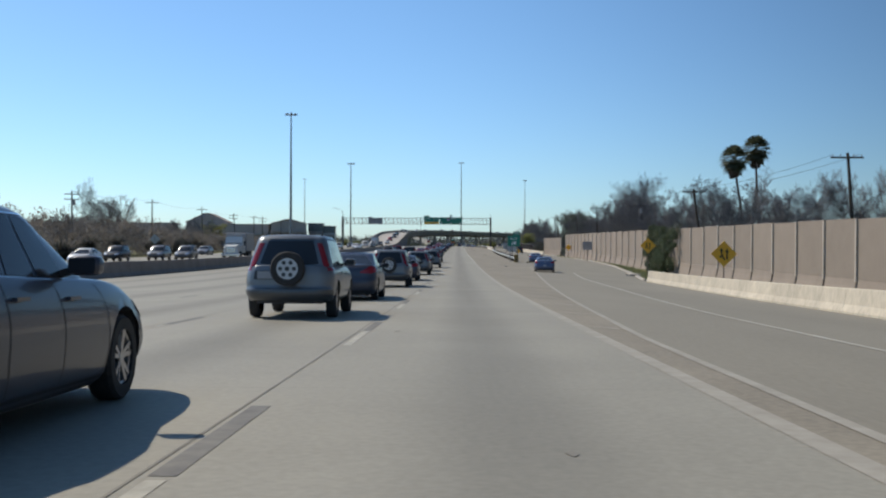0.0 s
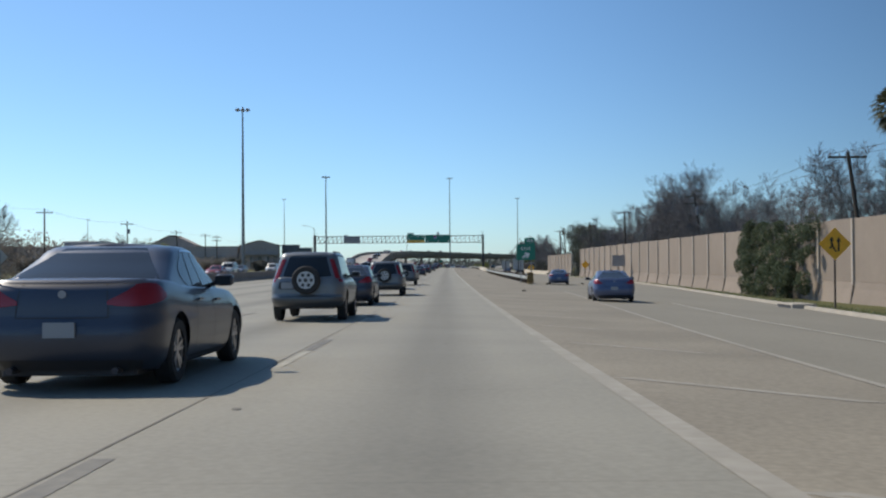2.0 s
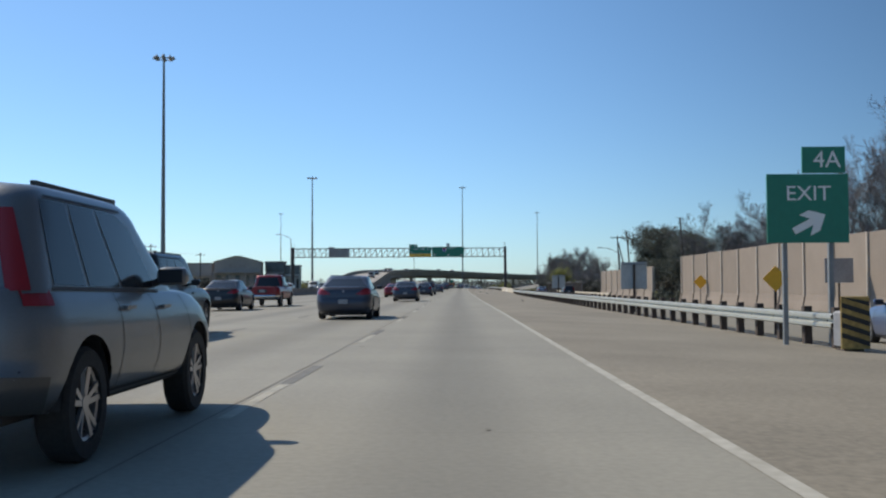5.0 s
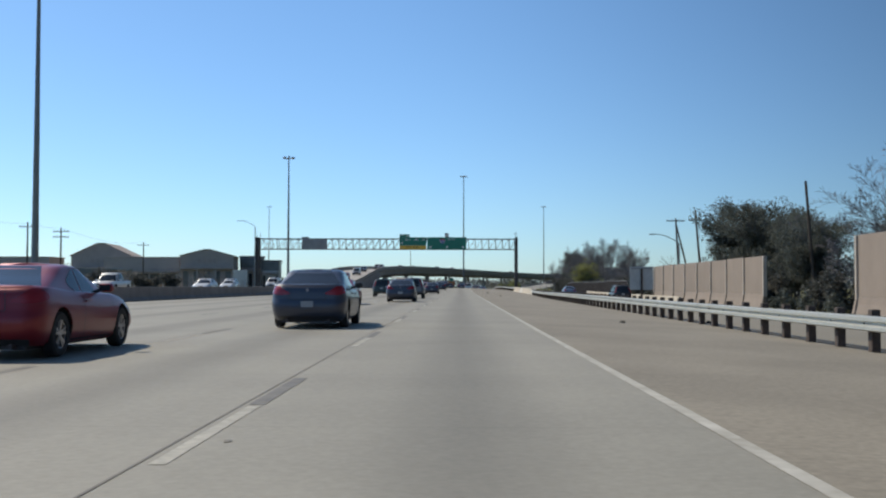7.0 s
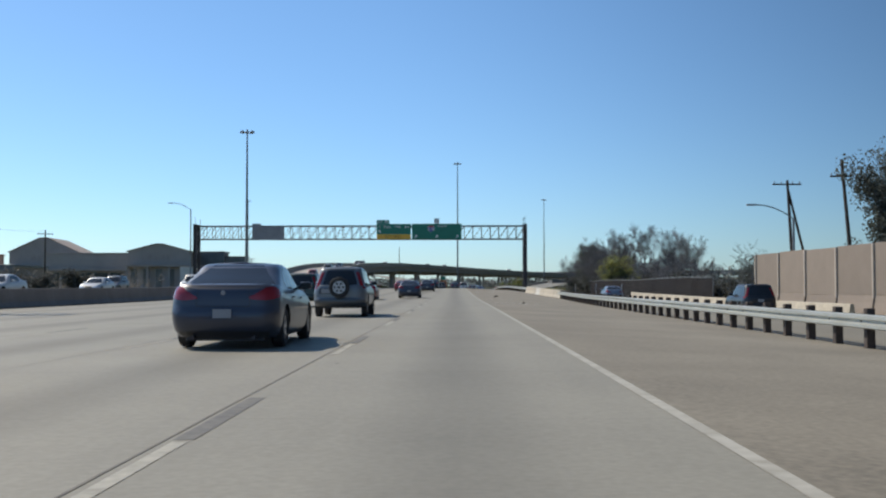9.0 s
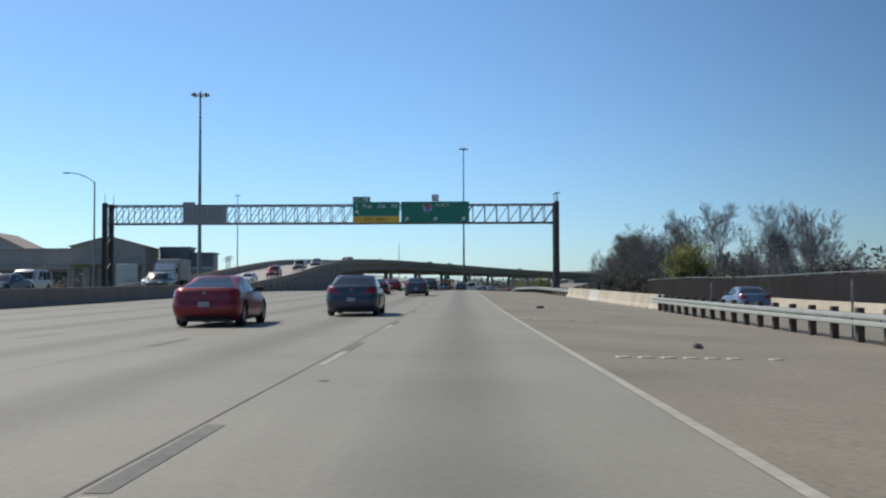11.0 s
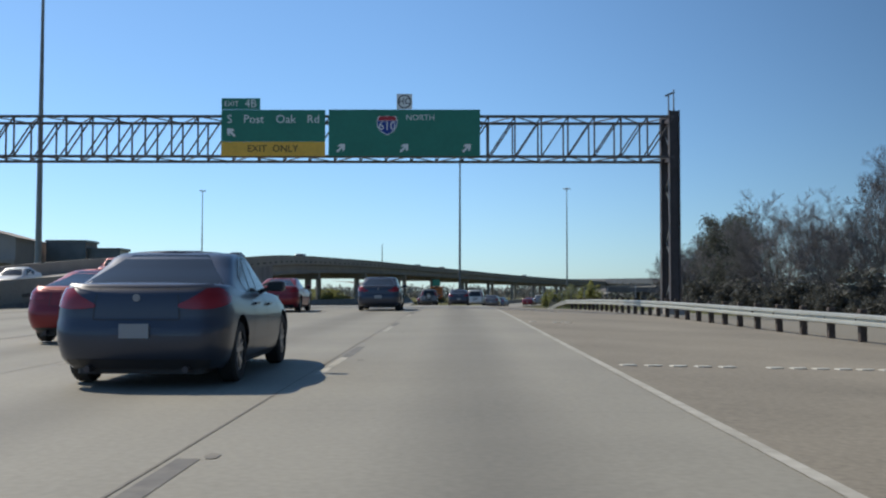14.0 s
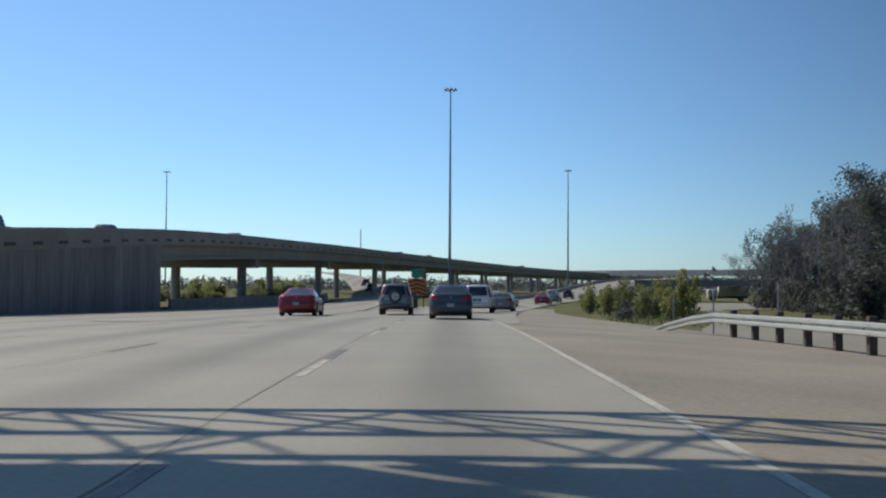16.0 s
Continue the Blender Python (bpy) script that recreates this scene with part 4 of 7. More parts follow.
def street_lamp(x, y, h, reach, turn, z0=-0.3):
    t = thing("street_lamp", "grey street lamp with a long curved arm", "street lamp", "street lamps", at=(x, y, z0), turn=turn)
    part("pole", Build().tube((0, 0, 0), (0, 0, h - 1.2), 0.14, 0.09, 10), M_POLE, t, "", True)
    arm = Build()
    pts = [Vector((reach * u, 0, h - 1.2 + 1.2 * (1 - (1 - u) ** 2))) for u in [i / 7 for i in range(8)]]
    for a, b in zip(pts, pts[1:]):
        arm.tube(a, b, 0.055, n=6)
    part("arm", arm, M_POLE, t, "", True)
    part("lamp_head", Build().box(reach - 0.1, reach + 0.75, -0.14, 0.14, h - 0.08, h + 0.07, 0.03), M_ALU, t)
    return t


street_lamp(-44.9, 404, 15.6, 3.2, 180)
street_lamp(29.75, 316.6, 8.9, 3.3, 180, -0.8)


def utility_pole(x, y, top, arms=1, lean=0.0, brace=False, turn=0.0, drum=False, low=0.0, arm=1.25):
    z0 = -0.7
    t = thing("utility_pole", "dark wooden utility pole with crossarm" + (" and leaning brace" if brace else ""), "utility pole", "utility poles", at=(x, y, z0), turn=turn)
    h = top - z0
    part("pole", Build().tube((0, 0, -0.2), (lean, 0, h), 0.17, 0.11, 10), M_WOODPOLE, t, "", True)
    for i in range(arms):
        z = h - 0.35 - low - 0.9 * i
        a = part("crossarm", Build().bar((lean - arm, 0.12, z), (lean + arm, 0.12, z), 0.11, 0.13), M_WOODPOLE, t)
        for xx in (-0.88 * arm, -0.4 * arm, 0.4 * arm, 0.88 * arm):
            part("insulator", Build().tube((lean + xx, 0.12, z + 0.06), (lean + xx, 0.12, z + 0.26), 0.05, 0.035, 8), M_ALU, a, "", True)
    if brace:
        part("brace_pole", Build().tube((lean + 2.6, 0.3, -0.2), (lean + 0.1, 0, h - 1.0), 0.14, 0.1, 8), M_WOODPOLE, t, "", True)
    if drum:
        part("transformer", Build().tube((lean + 0.3, -0.25, h - 2.6), (lean + 0.3, -0.25, h - 1.6), 0.27, n=12), M_ALU, t, "", True)
    return t


utility_pole(30.2, 80, 9.7, 1, -0.8)
utility_pole(27.2, 116.3, 8.75, 1, -1.3)
utility_pole(32.0, 177.4, 10.2, 2, -1.3, drum=True)
utility_pole(28.3, 211.8, 9.9, 1, -0.3)
utility_pole(31.0, 266.8, 10.3, 0, -0.8, low=0.9, arm=0.8)
utility_pole(29.7, 302.8, 10.4, 1, -0.9, low=0.9, arm=0.8)
utility_pole(30.0, 317.2, 10.3, 1, -0.55, brace=True)
LEFT_POLES = [(-69.0, 183.6, 11.4, 2, 0.0, True), (-63.5, 213.6, 11.0, 1, 0.0, False), (-64.3, 258.8, 10.9, 1, -0.2, True), (-65.6, 301.8, 10.5, 2, -0.9, False),
              (-65.7, 332.9, 10.6, 1, 0.0, False), (-65.2, 344.9, 10.5, 2, 0.0, False), (-68.2, 399.4, 10.4, 1, 0.0, False)]
for x, y, tp, arms, lean, drum in LEFT_POLES:
    utility_pole(x - lean, y, tp, arms, lean, turn=20, drum=drum, low=0.3)
for x, y in ((-80, 640), (-84, 655), (-88, 670)):
    utility_pole(x, y, 12, 2, 0.1, turn=20)


# cables between the right-hand poles
def cable(a, b, sag):
    w = Build()
    pts = [Vector(a).lerp(Vector(b), i / 12) - Vector((0, 0, sag * 4 * (i / 12) * (1 - i / 12))) for i in range(13)]
    w.loft([[p + Vector((0.01 * c, 0, 0.01 * d)) for c, d in ((-1, -1), (1, -1), (1, 1), (-1, 1))] for p in pts])
    ob = new("overhead_cable", w.mesh("overhead_cable", M_PLASTIC))
    return tagged(ob, "thin black cable sagging between utility poles", "cable", "overhead cables")


for dx in (-1.0, 1.0):
    cable((29.4 + dx, 80.1, 9.6), (25.9 + dx, 116.4, 8.65), 0.5)
    cable((25.9 + dx, 116.4, 8.65), (30.7 + dx, 177.5, 10.1), 0.9)
for p, q in zip(LEFT_POLES, LEFT_POLES[1:]):
    cable((p[0], p[1], p[2] - 0.1), (q[0], q[1], q[2] - 0.1), 0.018 * (q[1] - p[1]))


# ---- roadside signs ----
def diamond(x, y, zc, size, sym=True, stem=True, label="yellow diamond warning sign with a black merge symbol"):
    g = ground_z(x, y) if x < 24 else -0.9
    t = thing("warning_sign", label, "road sign", "warning signs", at=(x, y, g))
    c = zc - g
    r = size * 0.7071
    part("sign_plate", Build().loft([[(a * r, yy, c + b * r) for a, b in ((0, -1), (1, 0), (0, 1), (-1, 0))] for yy in (0, 0.012)]), M_AMBER, t)
    part("sign_post", Build().bar((0, 0.05, -0.2), (0, 0.05, c + r * 0.6), 0.07), M_POST, t)
    if sym:
        k = size
        part("symbol", Build().add([(0.12 * k, -0.005, c - 0.32 * k), (0.2 * k, -0.005, c - 0.32 * k), (0.2 * k, -0.005, c + 0.1 * k), (0.12 * k, -0.005, c + 0.1 * k), (0.06 * k, -0.005, c + 0.1 * k), (0.26 * k, -0.005, c + 0.1 * k), (0.16 * k, -0.005, c + 0.3 * k)], [(0, 1, 2, 3), (4, 5, 6)]), M_INK, t)
        part("symbol", Build().add([(0.0, -0.005, c - 0.34 * k), (0.08 * k, -0.005, c - 0.34 * k), (-0.1 * k, -0.005, c + 0.02 * k), (-0.18 * k, -0.005, c + 0.0 * k), (-0.1 * k, -0.005, c + 0.16 * k), (-0.18 * k, -0.005, c + 0.16 * k), (-0.24 * k, -0.005, c + 0.14 * k), (-0.04 * k, -0.005, c + 0.14 * k), (-0.14 * k, -0.005, c + 0.32 * k)], [(0, 1, 2, 3), (3, 2, 4, 5), (6, 7, 8)]), M_INK, t)
        part("symbol", Build().add([(-0.26 * k, -0.005, c - 0.18 * k), (-0.18 * k, -0.005, c - 0.22 * k), (-0.06 * k, -0.005, c - 0.04 * k), (-0.12 * k, -0.005, c + 0.0 * k)], [(0, 1, 2, 3)]), M_INK, t)
    return t


diamond(17.1, 68.8, 2.02, 1.22)
diamond(16.85, 94.6, 2.45, 1.0)
diamond(24.3, 230, 1.45, 1.0, False, label="blank orange-yellow diamond sign before the wall")
diamond(8.6, 154, 1.3, 0.5, False, label="small yellow diamond marker behind the guardrail")

far_sign = thing("warning_sign", "bare grey back of a diamond sign beside the opposite roadway", "road sign", "warning signs", at=(-47.0, 159.0, -0.5))
part("sign_plate", Build().loft([[(a * 0.8, yy, 3.3 + b * 0.8) for a, b in ((0, -1), (1, 0), (0, 1), (-1, 0))] for yy in (0, 0.012)]), M_BACK, far_sign)
part("sign_post", Build().bar((0, -0.05, -0.2), (0, -0.05, 3.7), 0.08), M_POLE, far_sign)

gore = thing("gore_exit_sign", "green gore exit sign with number plaque and arrow", "road sign", at=(7.65, 148.5, ground_z(7.5, 148.5)))
gz0 = -ground_z(7.5, 148.5)
sign_w = (-0.9, 0.88)
part("sign_face", Build().box(sign_w[0], sign_w[1], -0.03, 0.02, gz0 + 2.05, gz0 + 3.56), M_GREEN, gore)
part("number_plaque", Build().box(-0.12, 0.82, -0.03, 0.02, gz0 + 3.58, gz0 + 4.16), M_GREEN, gore)
lettering("EXIT", 0.46, M_LETTER, gore, (0.0, -0.04, gz0 + 3.12), flat=1.05)
lettering("4A", 0.52, M_LETTER, gore, (0.42, -0.04, gz0 + 3.86))
arrow(0.85, 62, M_LETTER, gore, (0.05, -0.036, gz0 + 2.5))
for s in (-0.5, 0.5):
    part("sign_post", Build().bar((s, 0.08, -0.2), (s, 0.08, gz0 + 3.5), 0.1), M_POLE, gore)


def board_sign(x, y, zc, w, h, label, bars, back=False):
    g = ground_z(x, y)
    t = thing("roadside_sign", label, "road sign", "", at=(x, y, g))
    c = zc - g
    part("sign_plate", Build().box(-w / 2, w / 2, 0, 0.03, c - h / 2, c + h / 2), M_BACK if back else (M_ALU if not bars else M_CANVAS), t)
    if back:
        part("brace", Build().bar((-w * 0.45, -0.03, c + h * 0.42), (w * 0.45, -0.03, c + h * 0.42), 0.05), M_POLE, t)
    for i in range(bars):
        part("text_bar", Build().box(-w * 0.36, w * (0.36 - 0.1 * (i % 2)), -0.006, 0.0, c + h * (0.26 - 0.26 * i) - 0.06, c + h * (0.26 - 0.26 * i) + 0.06), M_INK, t)
    for s in (-w * 0.3, w * 0.3) if w > 1.8 else (0,):
        part("sign_post", Build().bar((s, -0.06 if back else 0.06, -0.2), (s, -0.06 if back else 0.06, c + h * 0.4), 0.11), M_POST, t)
    return t


def delineator(y, h):
    x = rail_x(y) + 0.55
    t = thing("delineator", "thin pale marker post behind the guardrail", "marker post", "marker posts", at=(x, y, ground_z(x, y)))
    part("post", Build().box(-0.03, 0.03, -0.01, 0.01, -0.2, h, 0.004), M_ALU, t)
    part("reflector", Build().box(-0.025, 0.025, -0.018, -0.011, h - 0.2, h - 0.05), M_BACK, t, "pale reflector")


for y, h in ((290, 1.5), (304, 1.6), (321.8, 1.55), (408.2, 1.6), (418, 1.55), (428, 1.7), (434, 1.6), (439.5, 1.4)):
    delineator(y, h)
board_sign(23.35, 189.6, 2.0, 1.75, 1.5, "grey-blue sign on a post before the wall", 0)
board_sign(10.95, 239, 1.58, 1.4, 1.4, "bare back of a square sign behind the guardrail", 0, True)
board_sign(9.1, 179.6, 1.65, 1.35, 1.4, "bare grey back of a square sign behind the guardrail", 0, True)

# ---- fence past the ramp ----
fence = thing("chain_fence", "wire fence with added dark slats and a pale top rail", "fence", "", "structure")
fl = [(23.0 + 0.045 * i, 318 + 3.0 * i) for i in range(31)]
for i, ((x, y), (x2, y2)) in enumerate(zip(fl, fl[1:])):
    zt = 1.72 + 0.06 * math.sin(i * 0.35)
    wires = Build()
    for k in range(-8, 12):
        for s in (-1, 1):
            # slanting wires of the mesh, cut to the bay
            u0, u1 = k / 12, k / 12 + 0.75
            a0, a1 = max(u0, 0), min(u1, 1)
            if a1 <= a0:
                continue
            z0, z1 = -0.9 + (zt + 0.9) * (a0 - u0) / 0.75, -0.9 + (zt + 0.9) * (a1 - u0) / 0.75
            if s < 0:
                a0, a1 = 1 - a0, 1 - a1
            wires.tube((x + (x2 - x) * a0, y + (y2 - y) * a0, z0), (x + (x2 - x) * a1, y + (y2 - y) * a1, z1), 0.012, n=3, caps=False)
    part("wire_mesh", wires, M_FENCE, fence)
    # added dark slats stand in for the shaded thicket behind the wire
    slats = Build()
    for k in range(27):
        u, dx = (k + 0.5) / 27, 0.004 * (k % 3)
        c = Vector((x + (x2 - x) * u + 0.03 + dx, y + (y2 - y) * u, 0))
        slats.box(c.x - 0.004, c.x + 0.004, c.y - 0.05, c.y + 0.05, -0.95, zt - 0.05 - 0.02 * (k * 7 % 3))
    part("screen_slats", slats, M_FENCE, fence, "dark brown slats added for the shade behind the wire")
    part("fence_post", Build().tube((x + 0.09, y, -1.0), (x + 0.09, y, zt + 0.2), 0.035, n=8), M_POLE, fence)
    part("top_rail", Build().tube((x - 0.04, y, zt + 0.1), (x2 - 0.04, y2, zt + 0.1), 0.03, n=6), M_POLE, fence)


# ---- plants ----
def limbs(rng, height, spread, depth, thick, up=0.6, low=0.3):
    """Trunk, limbs and twigs of a tree: the heavy wood, the twigs, and where the twigs end."""
    wood, twig, tips = Build(), Build(), []

    def grow(p, d, length, r, level):
        n = 4 if level == 0 else (3 if level < 3 else 2)
        q = p
        for i in range(n):
            e = q + d * (length / n)
            r2 = max(0.02, r * 0.84)
            (wood if level < 2 else twig).tube(q, e, r, r2, 7 if level == 0 else (5 if level < 2 else 3), caps=False)
            q, r = e, r2
            d = (d + Vector((rng.uniform(-1, 1), rng.uniform(-1, 1), rng.uniform(-0.2, 0.5))) * (0.2 if level else 0.06)).normalized()
            if level >= depth - 1:
                tips.append(q)
            if level < depth and (level > 0 or (i + 1) / n > low):
                last = i == n - 1
                for _ in range(3 if last else (2 if level < 2 else rng.randint(1, 2))):
                    a = rng.uniform(0, 2 * math.pi)
                    side = Vector((math.cos(a), math.sin(a), 0))
                    nd = (d * up + side * spread * rng.uniform(0.4, 1.0) + Vector((0, 0, 0.22))).normalized()
                    grow(q, nd, length * rng.uniform(0.5, 0.72) * (1.15 if last else 1.0), max(0.025, r * rng.uniform(0.5, 0.68)), level + 1)

    grow(Vector((0, 0, -0.3)), Vector((rng.uniform(-0.06, 0.06), rng.uniform(-0.06, 0.06), 1)).normalized(), height * 0.5, thick, 0)
    return wood, twig, tips


def leaf_cloud(rng, centres, count, size, squash=1.0):
    """Many small leaves scattered about clump centres (x, y, z, radius)."""
    g = np.random.default_rng(rng.randint(0, 10 ** 6))
    c = np.array(centres)
    k = g.integers(0, len(c), count)
    d = g.normal(size=(count, 3))
    d /= np.linalg.norm(d, axis=1)[:, None]
    rad = c[k, 3] * g.uniform(0.35, 1.05, count) ** 0.6
    p = c[k, :3] + d * rad[:, None] * np.array([1, 1, squash])
    a = g.normal(size=(count, 3))
    a /= np.linalg.norm(a, axis=1)[:, None]
    b = np.cross(a, g.normal(size=(count, 3)))
    b /= np.linalg.norm(b, axis=1)[:, None]
    s = (size * g.uniform(0.6, 1.4, count))[:, None]
    v = np.concatenate([p - a * s, p + b * s * 0.55, p + a * s, p - b * s * 0.55], 1).reshape(-1, 3)
    out = Build()
    out.v = [tuple(q) for q in v.tolist()]
    out.f = [(4 * i, 4 * i + 1, 4 * i + 2, 4 * i + 3) for i in range(count)]
    return out


def leaves_at(rng, tips, count, size, loose):
    """Leaves scattered close about the ends of twigs."""
    pick = [rng.choice(tips) for _ in range(min(260, len(tips)))]
    return leaf_cloud(rng, [(p.x, p.y, p.z, loose * rng.uniform(0.5, 1.3)) for p in pick], count, size)


def bare_tree(seed, height, width, fork=0.3, leaders=4, twigs=2, thin=0.011, label="bare winter tree with fine grey branches"):
    """A trunk that forks into rising leaders, each with side branches and fine twigs."""
    rng = random.Random(seed)
    wood, twig = Build(), Build()

    def branch(p, d, length, r, level):
        n = ((6, 5, 3, 1) if thin < 0.02 else (5, 4, 2, 1))[level]
        for i in range(n):
            u = (i + 1) / n
            bend = Vector((rng.uniform(-1, 1), rng.uniform(-1, 1), rng.uniform(-0.25, 0.65))) * (0.1, 0.17, 0.22, 0.1)[level]
            d = (d + bend).normalized()
            q = p + d * (length / n)
            r2 = max(thin * 0.7, r * (0.82, 0.78, 0.74, 0.6)[level])
            (wood if level < 2 else twig).tube(p, q, r, r2, (6, 4, 3, 3)[level], caps=False)
            p, r = q, r2
            if level == 3 or (level == 0 and i == 0):
                continue
            for _ in range((2, 2, twigs)[level] + (1 if i == n - 1 else 0)):
                a = rng.uniform(0, 2 * math.pi)
                side = d.orthogonal().normalized()
                side = (side * math.cos(a) + d.cross(side) * math.sin(a)).normalized()
                nd = (d + side * rng.uniform(0.55, 1.15) + Vector((0, 0, 0.18))).normalized()
                k = (0.44, 0.46, 0.55)[level] * rng.uniform(0.7, 1.25) * (1.15 - 0.45 * u)
                branch(p, nd, length * k, max(thin, r * 0.55), level + 1)

    base, top = Vector((0, 0, -0.3)), Vector((rng.uniform(-0.3, 0.3), rng.uniform(-0.3, 0.3), height * fork))
    wood.tube(base, top, height * 0.0165, height * 0.0135, 9, caps=False)
    for k in range(leaders):
        a = 2 * math.pi * (k + rng.uniform(-0.25, 0.25)) / leaders
        lean = rng.uniform(0.5, 1.0) * width / height
        d = Vector((math.cos(a) * lean, math.sin(a) * lean, 1)).normalized()
        branch(top - Vector((0, 0, 0.15)), d, height * (1 - fork) * rng.uniform(0.72, 1.0), height * 0.0085, 0)
    # fit the crown to its height and width
    zt = max(v[2] for v in twig.v)
    wx = sorted(abs(v[0]) for v in twig.v)[int(len(twig.v) * 0.97)] * 2
    wy = sorted(abs(v[1]) for v in twig.v)[int(len(twig.v) * 0.97)] * 2
    for b in (wood, twig):
        b.v = [(v[0] * width / wx, v[1] * width / wy, v[2] * height / zt) for v in b.v]
    t = thing("tree", label, "tree", "bare trees", at=(0, 0, -500))
    part("trunk", wood, M_BARK, t, "", True)
    part("crown", twig, M_TWIG, t, "bare twigs")
    return t


def leafy_tree(seed, height, width, mat, label, leaves=7000, size=0.16, group="leafy trees", loose=0.7, depth=3):
    rng = random.Random(seed)
    wood, twig, tips = limbs(rng, height * 0.92, 0.5 + 0.45 * width / height, depth, height * 0.018, low=0.2)
    wood.add(twig.v, twig.f)
    t = thing("tree", label, "tree", group, at=(0, 0, -500))
    part("trunk", wood, M_BARK, t, "", True)
    part("crown", leaves_at(rng, tips, leaves, size, loose), mat, t, "crown of small leaves")
    return t


def shrub(seed, w, h, mat, label, leaves=2500, size=0.12):
    rng = random.Random(seed)
    t = thing("bush", label, "bush", "roadside bushes", at=(0, 0, -500))
    st = Build()
    cs = []
    for i in range(12):
        a, r = rng.uniform(0, 6.28), rng.uniform(0, w / 2)
        top = h * rng.uniform(0.45, 0.95) * (1 - 0.45 * (r / (w / 2)) ** 2)
        st.tube((r * 0.4 * math.cos(a), r * 0.4 * math.sin(a), -0.15), (r * math.cos(a), r * math.sin(a), top), 0.035, 0.012, 5, False)
        for f in (0.35, 0.7, 1.0):
            cs.append((r * math.cos(a) * (0.5 + f / 2), r * math.sin(a) * (0.5 + f / 2), max(0.15, top * f), w * rng.uniform(0.08, 0.16)))
    part("branchwork", st, M_BARK, t)
    part("foliage", leaf_cloud(rng, cs, leaves, size), mat, t)
    return t


kinds = [bare_tree(11, 16.5, 6.5, 0.3, 4, 3), bare_tree(12, 14.0, 11.0, 0.22, 4, 4), bare_tree(13, 12.0, 7.5, 0.25, 4, 4), bare_tree(14, 12.5, 6.5, 0.2, 4, 4), bare_tree(15, 10.0, 8.0, 0.08, 4, 4),
         bare_tree(16, 13.0, 8.5, 0.25, 4, 4, 0.02), bare_tree(17, 10.0, 8.0, 0.12, 4, 4, 0.02), bare_tree(18, 13.0, 4.2, 0.38, 3, 2, 0.014), bare_tree(19, 13.0, 6.2, 0.32, 5, 3, 0.013)]
rng = random.Random(5)


def tall(ob):
    return max(v.co.z for c in ob.children for v in c.data.vertices)


TALL = [tall(k) for k in kinds]
# the tall one, the broad one, and those between them along the long wall
SPOTS = [(34.4, 195.5, 0, 17.1), (33.4, 204, 0, 14.8), (36.4, 178, 1, 13.6), (34.5, 110, 1, 12.2), (34, 133, 2, 12.6), (34, 88, 3, 10.4), (34.5, 244, 2, 11.0), (36, 250, 1, 9.8), (33.0, 272, 3, 9.2), (37, 282, 0, 9.8), (34, 205, 3, 14.2)]
for i, y in enumerate(range(64, 262, 9)):
    h = float(np.interp(y, [60, 92, 104, 123, 133, 139, 153, 163, 173, 186, 207, 221, 237, 243, 249, 265], [9.6, 9.3, 9.0, 10.2, 11, 9.4, 8.6, 12, 13, 13.3, 13.3, 12.6, 12.8, 10.6, 9.2, 8.0]))
    SPOTS.append((31.3 + 3 * rng.random(), y + 3 * rng.random(), rng.choice((2, 3, 4, 4)), (h + 0.9) * rng.uniform(0.88, 1.03)))
    if i % 2:
        SPOTS.append((39 + 6 * rng.random(), y + 5 * rng.random(), rng.choice((3, 6)), h * rng.uniform(0.6, 0.78)))
    SPOTS.append((30 + 7 * rng.random(), y + 4 + 3 * rng.random(), 6, min(h, 11.5) * rng.uniform(0.52, 0.66)))
    if i % 4 == 0:
        SPOTS.append((36 + 5 * rng.random(), y + 3 * rng.random(), 5, h * rng.uniform(0.8, 0.98)))
# the grove past the barrier: single crowns over an undergrowth
SPOTS += [(33, 386, 5, 8.2), (34, 380, 6, 8.0), (32, 392, 6, 6.8), (33, 367, 6, 6.0), (34, 399, 6, 6.2), (31.5, 405, 6, 6.0), (33.9, 411, 7, 13.2), (32.8, 424, 8, 12.9), (34.5, 434, 3, 11.2), (33.2, 442, 1, 11.4), (33.4, 455.8, 1, 13.3), (36, 449, 2, 11.6), (34, 466, 3, 12.0), (33, 383, 0, 11.2), (33.5, 374, 8, 10.0), (36, 391, 3, 9.0), (31.0, 478, 6, 9.5)]
for i in range(15):
    SPOTS.append((29.5 + 5.5 * rng.random(), 421 + 5.6 * i, rng.choice((5, 6)), rng.uniform(5.8, 8.2)))
for i in range(9):
    SPOTS.append((30 + 6 * rng.random(), 366 + 5.5 * i, 6, rng.uniform(4.6, 6.4)))
for x, y, h in ((-60, 118, 9.5), (-66, 138, 11.5), (-58, 152, 8), (-64, 96, 9), (-62, 78, 8), (-72, 60, 9), (-75, 200, 8), (-68.5, 198, 14.9), (-64, 192, 11.0), (-70, 206, 11.5), (-76, 152, 11), (-80, 120, 10.5), (-84, 170, 9), (-60, 225, 7), (-90, 250, 10), (-80, 300, 9)):
    SPOTS.append((x, y, rng.choice((5, 6)) if h < 12 else 1, h))
for i in range(13):
    SPOTS.append((-63 - 14 * rng.random(), 62 + 19 * i + 8 * rng.random(), rng.choice((5, 6)), rng.uniform(6.5, 9.0)))
for x, y, k, h in SPOTS:
    s = h / TALL[k]
    w = s * rng.uniform(0.95, 1.2)
    m = pose(x, y, -0.9 if x > 0 else -0.35, 0, 0, rng.uniform(0, 360)) @ Matrix.Diagonal((w, w, s, 1))
    copy_thing(kinds[k], m).matrix_basis = m
